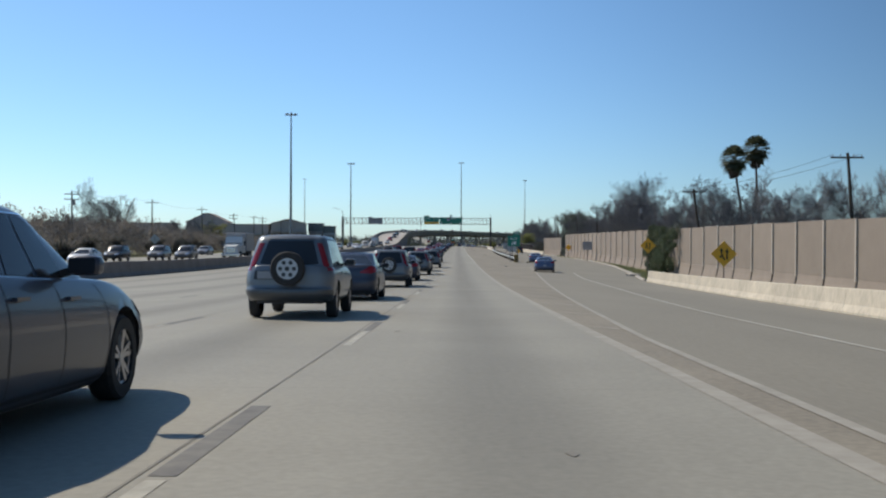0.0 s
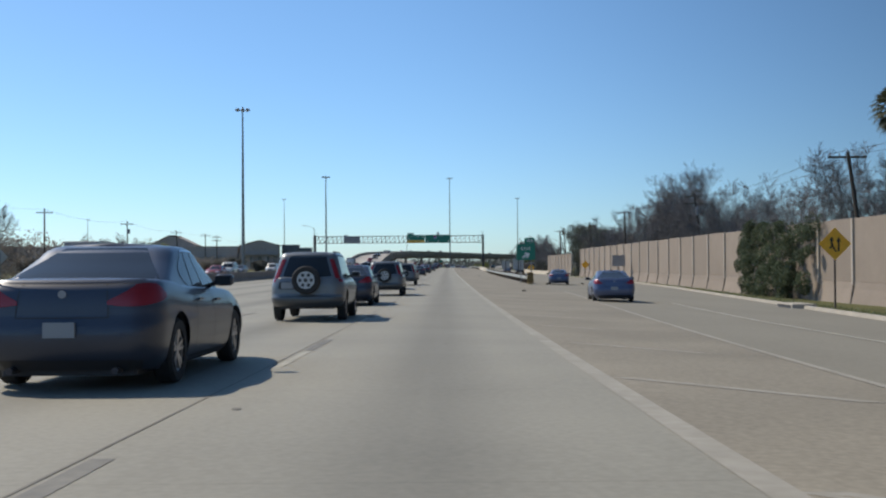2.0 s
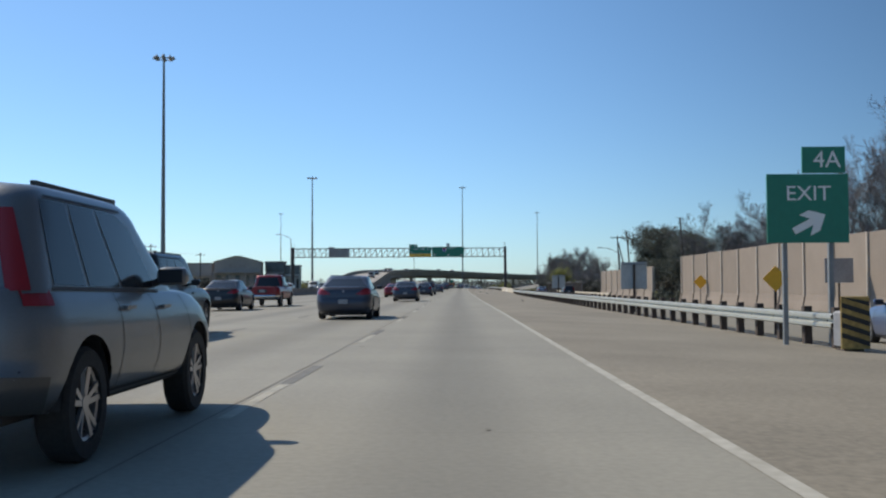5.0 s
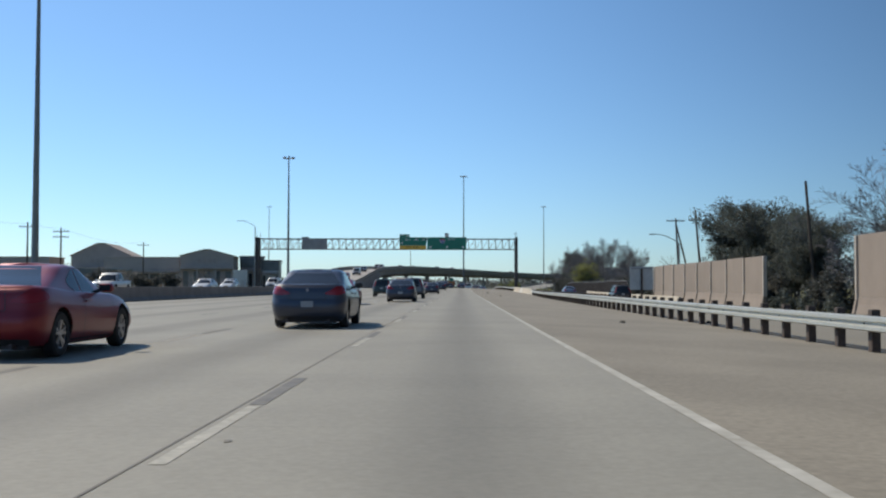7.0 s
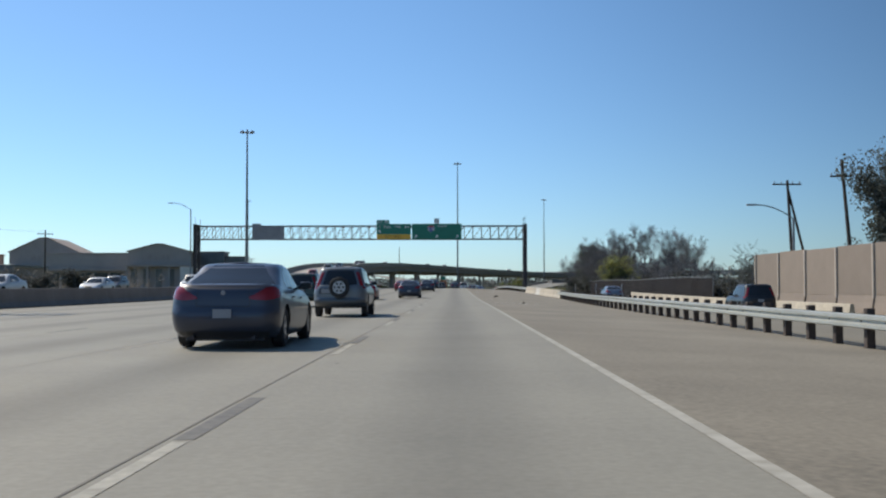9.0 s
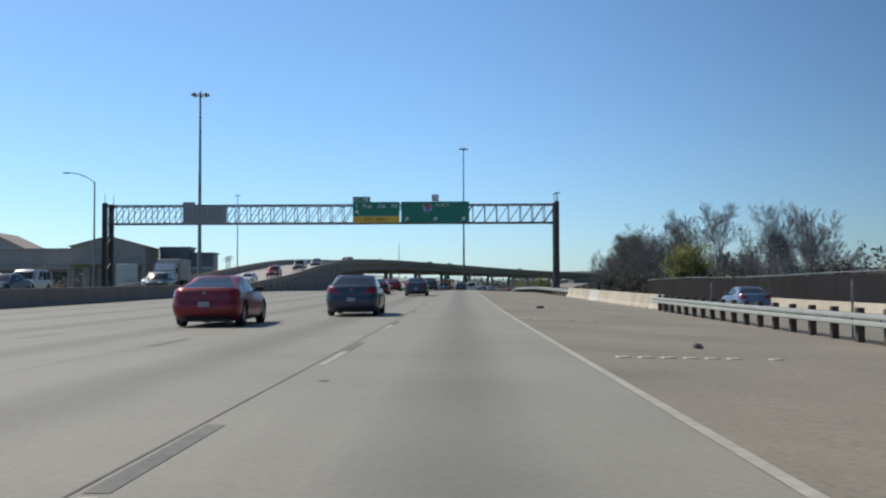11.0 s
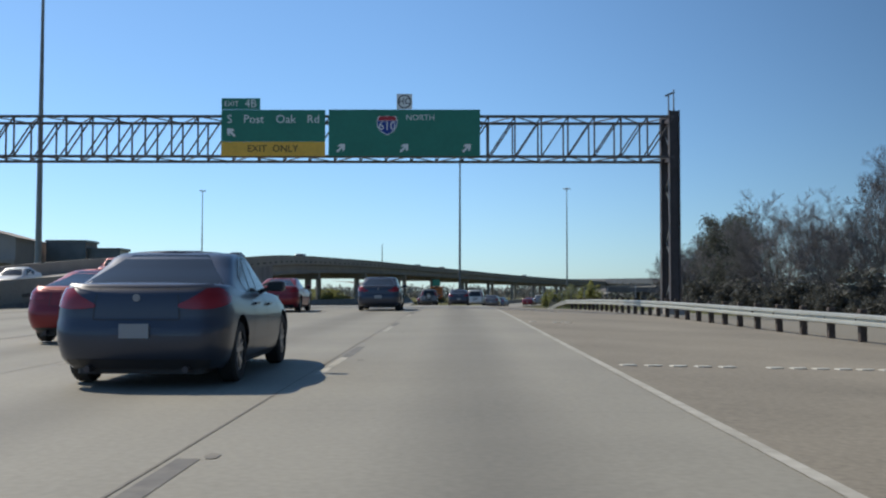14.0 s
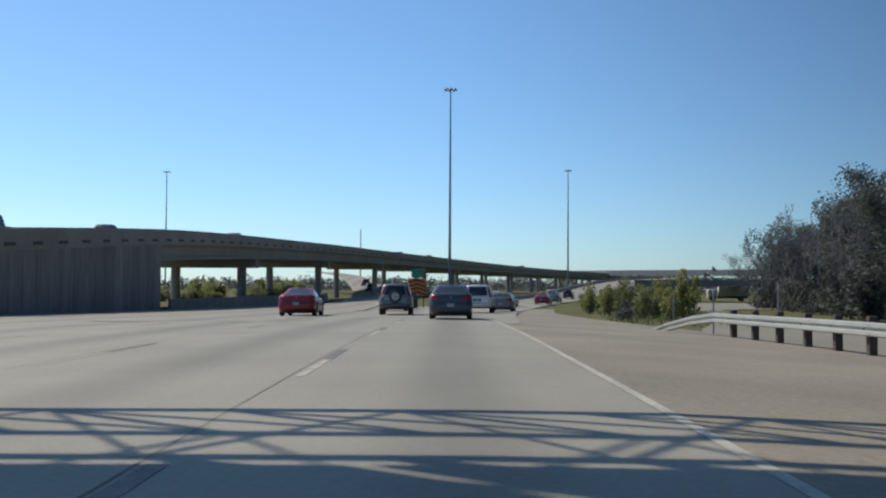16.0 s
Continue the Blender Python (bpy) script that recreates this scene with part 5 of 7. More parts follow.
dark = leafy_tree(31, 10.5, 9.5, M_LEAF, "dense dark evergreen oak behind the short wall", 30000, 0.10, loose=0.95)
for x, y, s, r in ((34.2, 303, 1.15, 0), (33.6, 293, 1.08, 130), (42, 308, 1.0, 100), (36, 288, 0.95, 200), (33.5, 279, 0.86, 40), (32, 268, 0.74, 300), (37, 262, 0.8, 30), (43, 255, 0.9, 150), (33.4, 473, 1.1, 60), (35.5, 487, 1.02, 220), (36, 500, 0.86, 320)):
    m = pose(x, y, -0.95, 0, 0, r) @ Matrix.Diagonal((s, s, s, 1))
    copy_thing(dark, m).matrix_basis = m
mixed = leafy_tree(33, 9.0, 9.0, M_LEAF, "half-bare dark tree with sparse leaves", 2600, 0.085, loose=0.5)
for x, y, s, r in ((36, 440, 0.9, 50), (33, 463, 1.1, 90), (35.5, 508, 0.75, 300), (36, 350, 0.7, 77), (30, 212, 0.7, 10), (33, 226, 0.75, 200)):
    m = pose(x, y, -0.95, 0, 0, r) @ Matrix.Diagonal((s, s, s, 1))
    copy_thing(mixed, m).matrix_basis = m
spring = leafy_tree(35, 6.5, 6.0, M_SPRING, "small tree in fresh yellow-green leaf", 7000, 0.1, loose=0.75)
for x, y, s, r in ((27.2, 396, 1.08, 0), (-70.2, 298.7, 1.3, 60), (28.4, 401, 0.7, 120)):
    m = pose(x, y, -0.95, 0, 0, r) @ Matrix.Diagonal((s, s, s, 1))
    copy_thing(spring, m).matrix_basis = m
hedge = leafy_tree(37, 4.6, 7.5, M_HEDGE, "low dull-green hedge tree beyond the far lanes", 3200, 0.16, loose=0.7, depth=2)
for i in range(22):
    x, y, s = -54 - 6 * rng.random(), 70 + 15 * i + 6 * rng.random(), rng.uniform(0.7, 1.1)
    m = pose(x, y, -0.4, 0, 0, rng.uniform(0, 360)) @ Matrix.Diagonal((s, s, s * 0.9, 1))
    copy_thing(hedge, m).matrix_basis = m
bush_a = shrub(41, 3.2, 3.0, M_SHRUB, "loose green bush on the verge", 2500, 0.09)
bush_b = shrub(42, 2.2, 2.6, M_SPRING, "yellow-green weedy bush on the verge", 2000, 0.075)
bush_d = shrub(44, 4.6, 3.2, M_HEDGE, "dull green-brown thicket behind the wire fence", 2100, 0.12)
bush_c = shrub(43, 2.0, 1.2, M_LEAF, "low dark green bush at the wall foot", 1150, 0.09)
# bushes on the verge, at the wall gap, and under the flyover
VERGE = ((bush_a, 13.0, 462, 0.75), (bush_b, 14.6, 466, 1.0), (bush_a, 16.4, 474, 1.1), (bush_b, 12.0, 470, 0.9), (bush_b, 15.0, 461, 1.3), (bush_a, 15, 482, 1.1), (bush_c, 10.4, 455, 0.9), (bush_b, 13.6, 458, 0.8), (bush_b, 17.6, 479, 1.1), (bush_b, 11.6, 476, 0.8), (bush_a, 13.2, 486, 0.9))
GAP = ((bush_c, 26.9, 262, 1.5), (bush_c, 26.6, 256, 1.2), (bush_c, 26.6, 250, 1.3), (bush_d, 29, 256, 1.1), (bush_d, 30, 262, 1.2), (bush_d, 29.5, 273, 1.1), (bush_d, 31, 279, 1.2), (bush_d, 33, 252, 1.2))
BEYOND = ((bush_b, -23, 568, 1.7), (bush_a, -44, 566, 1.7), (bush_b, -50, 572, 1.7), (bush_a, -32, 574, 1.9), (bush_a, 4, 640, 1.6), (bush_b, -3, 636, 1.5), (bush_a, -26, 560, 1.6), (bush_b, -32, 565, 1.7), (bush_b, -30, 604, 3.0), (bush_b, -37, 612, 3.2), (bush_b, -44, 606, 2.8), (bush_b, -51, 615, 3.3), (bush_b, -58, 608, 3.0), (bush_b, -66, 615, 3.4), (bush_b, -33, 640, 3.0), (bush_b, -75, 620, 3.4), (bush_b, -84, 612, 3.2), (bush_a, -38, 560, 1.6))
for ob, x, y, s in VERGE + GAP + BEYOND:
    low_form = y > 550
    m = pose(x, y, ground_z(x, y) - 0.08, 0, 0, x * 77 % 360) @ Matrix.Diagonal((s * 1.5, s * 1.5, s * 0.5, 1) if low_form else (s, s, s, 1))
    copy_thing(ob, m).matrix_basis = m
for i in range(21):
    x, y, s = 27.6 + 2 * rng.random(), 322 + 6.5 * i, rng.uniform(0.75, 1.0)
    m = pose(x, y, ground_z(x, y) - 0.15, 0, 0, rng.uniform(0, 360)) @ Matrix.Diagonal((s * 1.2, s * 1.2, s, 1))
    copy_thing(bush_d, m).matrix_basis = m
for i in range(20):
    x, y, s = 28 + 5 * rng.random(), 346 + 7.0 * i, rng.uniform(0.9, 1.3)
    m = pose(x, y, ground_z(x, y) - 0.15, 0, 0, rng.uniform(0, 360)) @ Matrix.Diagonal((s * 1.3, s * 1.3, s, 1))
    copy_thing(bush_d, m).matrix_basis = m
for i in range(14):
    y = 466 + 4.2 * i
    x, s = 29.5 + 0.16 * (y - 466) + 4 * rng.random(), rng.uniform(0.9, 1.3)
    m = pose(x, y, ground_z(x, y) - 0.15, 0, 0, rng.uniform(0, 360)) @ Matrix.Diagonal((s * 1.3, s * 1.3, s * 1.1, 1))
    copy_thing(bush_d, m).matrix_basis = m
for ob in (*kinds, dark, mixed, spring, hedge, bush_a, bush_b, bush_c, bush_d):
    for o in (*ob.children_recursive, ob):
        bpy.data.objects.remove(o)

# ivy curtain over a wall bay
ivy = thing("ivy_curtain", "dense dark green ivy hanging over the noise wall", "ivy", at=(WALL_X, 126, WALL_BASE))
irng = random.Random(3)
cs = []
for i in range(120):
    y = irng.uniform(-7.5, 9.5)
    z = irng.uniform(0.2, 5.7) if abs(y) < 7.5 else irng.uniform(2.2, 5.6)
    cs.append((-0.55 - 0.35 * math.sin(z * 0.9) - irng.uniform(0, 0.35), y, z, irng.uniform(0.35, 0.7)))
part("ivy_foliage", leaf_cloud(irng, cs, 36000, 0.07), M_IVY, ivy)
stems = Build()
for i in range(14):
    y = irng.uniform(-4.5, 4.5)
    p = Vector((-0.3, y, -0.1))
    for k in range(5):
        q = Vector((-0.3 - 0.1 * irng.random(), y + irng.uniform(-0.5, 0.5), 1.1 * (k + 1)))
        stems.tube(p, q, 0.03, 0.02, 5, False)
        p = q
part("ivy_branchwork", stems, M_BARK, ivy)
part("covered_panel", Build().box(0.0, 0.15, -6.9, -1.1, 0, WALL_TOP - WALL_BASE, 0.02), M_PANEL, ivy)


# fan palms
def palm(x, y, top, seed, lean):
    pr = random.Random(seed)
    t = thing("palm_tree", "tall fan palm with a dead brown skirt", "palm tree", "palms", at=(x - lean, y, -0.9))
    h = top + 0.9 - 1.2
    tr = Build()
    prev = Vector((0, 0, -0.2))
    for i in range(8):
        q = Vector((lean * (i + 1) / 8 + 0.1 * math.sin(i * 0.6 + seed), 0.1 * math.cos(i), h * (i + 1) / 8))
        tr.tube(prev, q, 0.2 - 0.01 * i, 0.2 - 0.01 * (i + 1), 9, False)
        prev = q
    part("trunk", tr, M_BARK, t, "", True)
    c = prev
    for i in range(46):
        a = i * 2.4
        e = math.radians(-62 + 146 * (i / 45) ** 0.9)
        d = Vector((math.cos(a) * math.cos(e), math.sin(a) * math.cos(e), math.sin(e)))
        side = d.cross(Vector((0, 0, 1))).normalized()
        stem = 0.95
        fr = Build()
        base = c + d * stem
        fr.tube(c, base, 0.025, 0.015, 4, False)
        for k in range(13):
            b = math.radians(-80 + 160 * k / 12)
            w = (d * math.cos(b) + side * math.sin(b)).normalized()
            l = 1.15 * (0.75 + 0.25 * math.cos(b)) * pr.uniform(0.85, 1.1)
            mid = base + w * l * 0.6
            tip = base + w * l + Vector((0, 0, -0.28 * l))
            n = (side * math.cos(b) - d * math.sin(b)) * 0.085
            fr.add([base, mid - n, tip, mid + n], [(0, 1, 2, 3)])
        part("frond", fr, M_FROND, t)
    sk = []
    for i in range(10):
        sk.append((c.x + 0.3 * math.cos(i * 2.4), c.y + 0.3 * math.sin(i * 2.4), c.z - 0.6 - 0.15 * i, 0.5 - 0.02 * i))
    part("dead_skirt", leaf_cloud(pr, sk, 1300, 0.2), M_SKIRT, t, "hanging dead brown fronds")


palm(32.6, 124.1, 13.9, 1, -1.7)
palm(35.8, 126.5, 15.3, 2, -0.6)

# grass tufts and weeds along verge and wall foot
g = np.random.default_rng(9)
tv, tf = [], []
for i in range(19000):
    if i < 15000:
        y = g.uniform(84, 262)
        x = right_x(y) + 0.3 + abs(g.normal()) * 0.9
        if x > 24.7:
            x = 24.62 - g.uniform(0, 0.5)
    else:
        y = g.uniform(446, 500)
        x = g.uniform(8.5 + 0.12 * (y - 446), 24)
    z = ground_z(x, y) - 0.09
    h = g.uniform(0.1, 0.32)
    a = g.uniform(0, 6.28)
    dx, dy = math.cos(a) * 0.05, math.sin(a) * 0.05
    k = len(tv)
    tv += [(x - dx, y - dy, z), (x + dx, y + dy, z), (x + g.normal() * 0.06, y + g.normal() * 0.06, z + h)]
    tf.append((k, k + 1, k + 2))
tm = bpy.data.meshes.new("grass")
tm.from_pydata(tv, [], tf)
tm.materials.append(M_SHRUB)
tagged(new("grass", tm), "tufts of grass and weeds on the verge", "grass", "", "stuff")

# far woods on the horizon
fw_c, near_c = [], []
frng = random.Random(8)
for i in range(900):
    x = frng.uniform(-480, 560)
    y = 1000 + 0.25 * abs(x) + frng.uniform(0, 260)
    if x < -150:
        y = frng.uniform(720, 1250)
    if x > 75 and frng.random() < 0.6:
        y = frng.uniform(560, 1100)
    fw_c.append((x, y, frng.uniform(0.2, 4.8), frng.uniform(3, 5)))
for i in range(260):
    near_c.append((frng.uniform(50, 80), frng.uniform(20, 560), frng.uniform(0, 4.5), frng.uniform(2, 3.4)))
for i in range(240):
    near_c.append((frng.uniform(-140, -95), frng.uniform(-20, 480), frng.uniform(0, 3.5), frng.uniform(2, 3.2)))
for i in range(220):
    fw_c.append((frng.uniform(40, 460), frng.uniform(960, 1180), frng.uniform(0, 6), frng.uniform(4, 7)))
for i in range(500):
    fw_c.append((frng.uniform(-320, 460), frng.uniform(930, 1150), frng.uniform(-0.5, 3.0), frng.uniform(3, 5)))
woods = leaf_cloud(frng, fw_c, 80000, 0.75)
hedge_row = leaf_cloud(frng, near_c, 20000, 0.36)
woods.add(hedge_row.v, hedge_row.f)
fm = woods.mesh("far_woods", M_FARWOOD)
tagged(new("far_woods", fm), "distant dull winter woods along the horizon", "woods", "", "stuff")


# brown scrub between the far lanes and the shops
scrub_c = []
for i in range(640):
    y = 30 + 440 * frng.random() ** 1.5
    scrub_c.append((frng.uniform(-100, -60), y, frng.uniform(0, 3.6) * frng.random() ** 0.4, frng.uniform(1.0, 2.2)))
for i in range(1500):
    # the dense row behind the opposite roadway, lower towards the shops
    y = frng.uniform(55, 345)
    top = float(np.interp(y, [60, 100, 220, 250, 330], [6.0, 7.2, 7.0, 4.8, 4.2])) * frng.uniform(0.75, 1.05)
    scrub_c.append((frng.uniform(-70, -58), y, top * frng.random() ** 0.75 - 0.6, frng.uniform(0.7, 1.5)))
sm = leaf_cloud(frng, scrub_c, 110000, 0.17).mesh("scrub", M_SCRUB)
tagged(new("scrub", sm), "dull brown winter scrub along the far street", "scrub", "", "stuff")


# ---- buildings beyond the far lanes ----
def gabled_building(x, y, w, d, eave, ridge, label, turn=0.0, openings=5):
    t = thing("shop_building", label, "building", "shop buildings", at=(x, y, -0.6), turn=turn)
    c = w * 0.06
    part("wall", Build().prism_y([(-w / 2, 0), (w / 2, 0), (w / 2, eave), (c, ridge - 0.25), (-c, ridge - 0.25), (-w / 2, eave)], -d / 2, d / 2), M_STUCCO, t)
    th = 0.2
    for s in (-1, 1):
        part("roof_slope", Build().prism_y([(s * (w / 2 + 0.5), eave - 0.3), (s * c, ridge - 0.22), (s * c, ridge - 0.22 + th), (s * (w / 2 + 0.5), eave - 0.3 + th)], -d / 2 - 0.4, d / 2 + 0.4), M_ROOF, t)
    part("ridge_cap", Build().box(-c, c, -d / 2 - 0.4, d / 2 + 0.4, ridge - 0.22, ridge - 0.22 + th), M_ROOF, t)
    part("canopy", Build().box(-w / 2 - 0.4, w / 2 + 0.4, -d / 2 - 2.2, -d / 2 - 0.1, eave * 0.6, eave * 0.66, 0.05), M_ROOF, t)
    for f in (-0.5, -0.17, 0.17, 0.5):
        part("canopy_column", Build().box(w * f - 0.3, w * f + 0.3, -d / 2 - 2.0, -d / 2 - 1.4, -0.2, eave * 0.6, 0.03), M_STUCCO, t)
    for i in range(openings):
        xx = -w * 0.4 + w * 0.8 * i / max(1, openings - 1)
        wd = part("window", Build().box(xx - w * 0.05, xx + w * 0.05, -d / 2 - 0.06, -d / 2 + 0.1, 0.4, eave * 0.55), M_DARKTRIM, t)
        part("frame", Build().box(xx - w * 0.055, xx + w * 0.055, -d / 2 - 0.09, -d / 2 + 0.05, eave * 0.55, eave * 0.58), M_STUCCO, wd)
    for i in range(4):
        part("sign_bar", Build().box(-w * 0.18 + i * w * 0.1, -w * 0.11 + i * w * 0.1, -d / 2 - 0.1, -d / 2, eave * 0.78, eave * 0.9), M_ROOF, t)
    return t


def flat_building(x, y, w, d, h, label, mat, turn=0.0, n=4, fascia=None):
    t = thing("shop_building", label, "building", "shop buildings", at=(x, y, -0.6), turn=turn)
    part("wall", Build().box(-w / 2, w / 2, -d / 2, d / 2, 0, h, 0.0), mat, t)
    part("parapet_cap", Build().box(-w / 2 - 0.3, w / 2 + 0.3, -d / 2 - 0.3, d / 2 + 0.3, h, h + 0.5, 0.05), M_ROOF if fascia else M_DARKTRIM, t)
    part("fascia", Build().box(-w / 2 - 0.15, w / 2 + 0.15, -d / 2 - 0.16, -d / 2, h * 0.68, h, 0.0), fascia or M_DARKTRIM, t)
    part("canopy", Build().box(-w / 2, w / 2, -d / 2 - 1.6, -d / 2 - 0.17, h * 0.55, h * 0.61, 0.04), M_ROOF, t)
    for i in range(n):
        xx = -w * 0.38 + w * 0.76 * i / max(1, n - 1)
        part("window", Build().box(xx - w * 0.08, xx + w * 0.08, -d / 2 - 0.05, -d / 2 + 0.1, 0.2, h * 0.5), M_GLASS, t)
    return t


gabled_building(-88.5, 545, 18, 24, 12.0, 14.2, "brown stucco shop building with a broad gabled roof", 8)
flat_building(-112, 550, 26, 16, 11.2, "low brown stucco wing beside the gabled shop", M_STUCCO, 0, 5, M_STUCCO)
flat_building(-75.6, 556, 7.5, 7, 11.9, "dark-fronted flat-roofed shop with a tall fascia", M_STUCCO, 0, 3)
gabled_building(-142.7, 597, 23, 26, 13.4, 18.4, "large brown stucco shop building with a gabled roof", 6)
flat_building(-118, 585, 40, 14, 10.2, "long low brown shop row under a flat roof", M_STUCCO, 0, 7, M_STUCCO)
flat_building(-190, 592, 56, 16, 12.4, "long brown shop row under a flat roof", M_STUCCO, 0, 9, M_STUCCO)
flat_building(-252, 600, 64, 16, 12.9, "long brown shop row farther along the street", M_STUCCO, 0, 9, M_STUCCO)
flat_building(-100, 430, 34, 16, 5.2, "long low brown building behind the hedge", M_STUCCO, 0, 5)
flat_building(-68.6, 557, 6, 6, 10.4, "narrow pale dark-trimmed porch beside the shop row", M_CANVAS, 0, 2)
bill = thing("shop_pylon", "pale blank panel sign standing before the shops", "sign", at=(-62, 470, -0.6))
part("panel_face", Build().box(-2.0, 2.0, 0, 0.4, 1.2, 6.0, 0.05), M_CANVAS, bill)
part("pylon_leg", Build().box(-1.6, -1.2, 0.05, 0.35, -0.2, 1.2), M_POLE, bill)
part("pylon_leg", Build().box(1.2, 1.6, 0.05, 0.35, -0.2, 1.2), M_POLE, bill)


# ---- vehicles ----
PAINTS = {}


def paint(color, metal=0.3, rough=0.4):
    if color not in PAINTS:
        m = material("car_paint", color, rough, metal, fine=60, coarse=0.8, vary=0.05, bump=0.0)
        m.node_tree.nodes["Principled BSDF"].inputs["Coat Weight"].default_value = 0.4
        m.node_tree.nodes["Principled BSDF"].inputs["Coat Roughness"].default_value = 0.07
        PAINTS[color] = m
    return PAINTS[color]


# Each kind: length, width, roof height; low: how far the rear and the front draw in by height, the shoulder line along the car, the
# underside; cab: rear and front ends of the glasshouse at its base and top, half widths at base and top; wheels: radius, axle places.
SHAPES = {
    "sedan": dict(L=4.85, W=1.88, H=1.505, rear=([0, .12, .3, .5, .6, .8, .93, 1], [.16, .05, .0, .0, .045, .06, .09, .17]), front=([0, .2, .4, .7, .9, 1], [.16, .03, 0, .07, .22, .42]),
                  sh=([-2.43, -2.25, -1.7, -1.0, .5, 1.1, 1.7, 2.2, 2.43], [1.02, 1.085, 1.08, 1.02, .98, .96, .89, .79, .71]), zb=.175,
                  cab=(-1.9, -1.0, .1, 1.05, .86, .68), wr=.345, ax=(-1.46, 1.46), side=(.165, .345), split=(.225, .282)),
    "coupe": dict(L=4.75, W=1.90, H=1.44, rear=([0, .12, .3, .5, .6, .8, .93, 1], [.18, .06, .0, .0, .05, .08, .1, .2]), front=([0, .2, .4, .7, .9, 1], [.16, .03, 0, .08, .25, .46]),
                  sh=([-2.38, -2.2, -1.7, -1.0, .5, 1.1, 1.7, 2.2, 2.38], [1.0, 1.06, 1.05, .99, .94, .92, .85, .74, .66]), zb=.175,
                  cab=(-2.0, -.8, .08, 1.08, .84, .62), wr=.345, ax=(-1.42, 1.42), side=(.19, .345), split=(.262,)),
    "suv": dict(L=4.55, W=1.86, H=1.74, rear=([0, .1, .28, .34, .8, 1], [.12, .03, .0, .08, .09, .12]), front=([0, .2, .4, .7, .9, 1], [.16, .03, 0, .06, .18, .34]),
                sh=([-2.28, -1.9, 0, 1.0, 1.5, 2.0, 2.28], [1.07, 1.08, 1.06, 1.05, 1.01, .93, .84]), zb=.34,
                cab=(-2.13, -1.84, .2, 1.05, .86, .70), wr=.36, ax=(-1.33, 1.35), side=(.115, .345), split=(.178, .25)),
    "van": dict(L=5.1, W=2.0, H=1.90, rear=([0, .1, .28, .34, .8, 1], [.12, .03, .0, .06, .07, .09]), front=([0, .2, .4, .7, .9, 1], [.14, .03, 0, .05, .14, .28]),
                sh=([-2.55, -2.1, 0, 1.2, 1.8, 2.3, 2.55], [1.13, 1.14, 1.12, 1.1, 1.05, .97, .88]), zb=.36,
                cab=(-2.44, -2.22, .45, 1.2, .93, .78), wr=.38, ax=(-1.5, 1.55), side=(.105, .335), split=(.175, .25)),
    "pickup": dict(L=5.6, W=1.98, H=1.86, rear=([0, .1, .28, .34, .8, 1], [.1, .02, .0, .1, .1, .1]), front=([0, .2, .4, .7, .9, 1], [.14, .03, 0, .04, .1, .22]),
                   sh=([-2.8, -2.1, 0, 1.2, 1.8, 2.5, 2.8], [1.14, 1.14, 1.13, 1.12, 1.1, 1.04, .96]), zb=.42,
                   cab=(-.85, -.7, .55, 1.3, .9, .76), wr=.4, ax=(-1.7, 1.75), side=(.12, .345), split=(.22,)),
}


def plan_outline(b0, b1, w, rx, ry0, ry1, bow, n):
    """A rounded plan outline from the rear middle round by the right, n points evenly along it."""
    half = []
    for i in range(10):
        x = (w - rx) * i / 10
        half.append((x, b0 + bow * (x / w) ** 2))
    for i in range(14):
        a = math.pi / 2 * i / 13
        half.append((w - rx + rx * max(0.0, math.sin(a)) ** 0.85, b0 + bow * (1 - rx / w) ** 2 + ry0 * (1 - max(0.0, math.cos(a)) ** 0.85)))
    for i in range(1, 12):
        y = b0 + ry0 + (b1 - ry1 - b0 - ry0) * i / 12
        half.append((w * (1 + 0.012 * math.sin(math.pi * i / 12)), y))
    for i in range(14):
        a = math.pi / 2 * (1 - i / 13)
        half.append((w - rx + rx * max(0.0, math.sin(a)) ** 0.85, b1 - bow * 1.6 * (1 - rx / w) ** 2 - ry1 * (1 - max(0.0, math.cos(a)) ** 0.85)))
    for i in range(9, -1, -1):
        x = (w - rx) * i / 10
        half.append((x, b1 - bow * 1.6 * (x / w) ** 2))
    pts = np.array(half)
    s = np.concatenate([[0], np.cumsum(np.hypot(*np.diff(pts, axis=0).T))])
    t = np.linspace(0, s[-1], n // 2 + 1)
    right = np.stack([np.interp(t, s, pts[:, 0]), np.interp(t, s, pts[:, 1])], 1)
    left = right[1:-1][::-1] * (-1, 1)
    return np.concatenate([right, left])


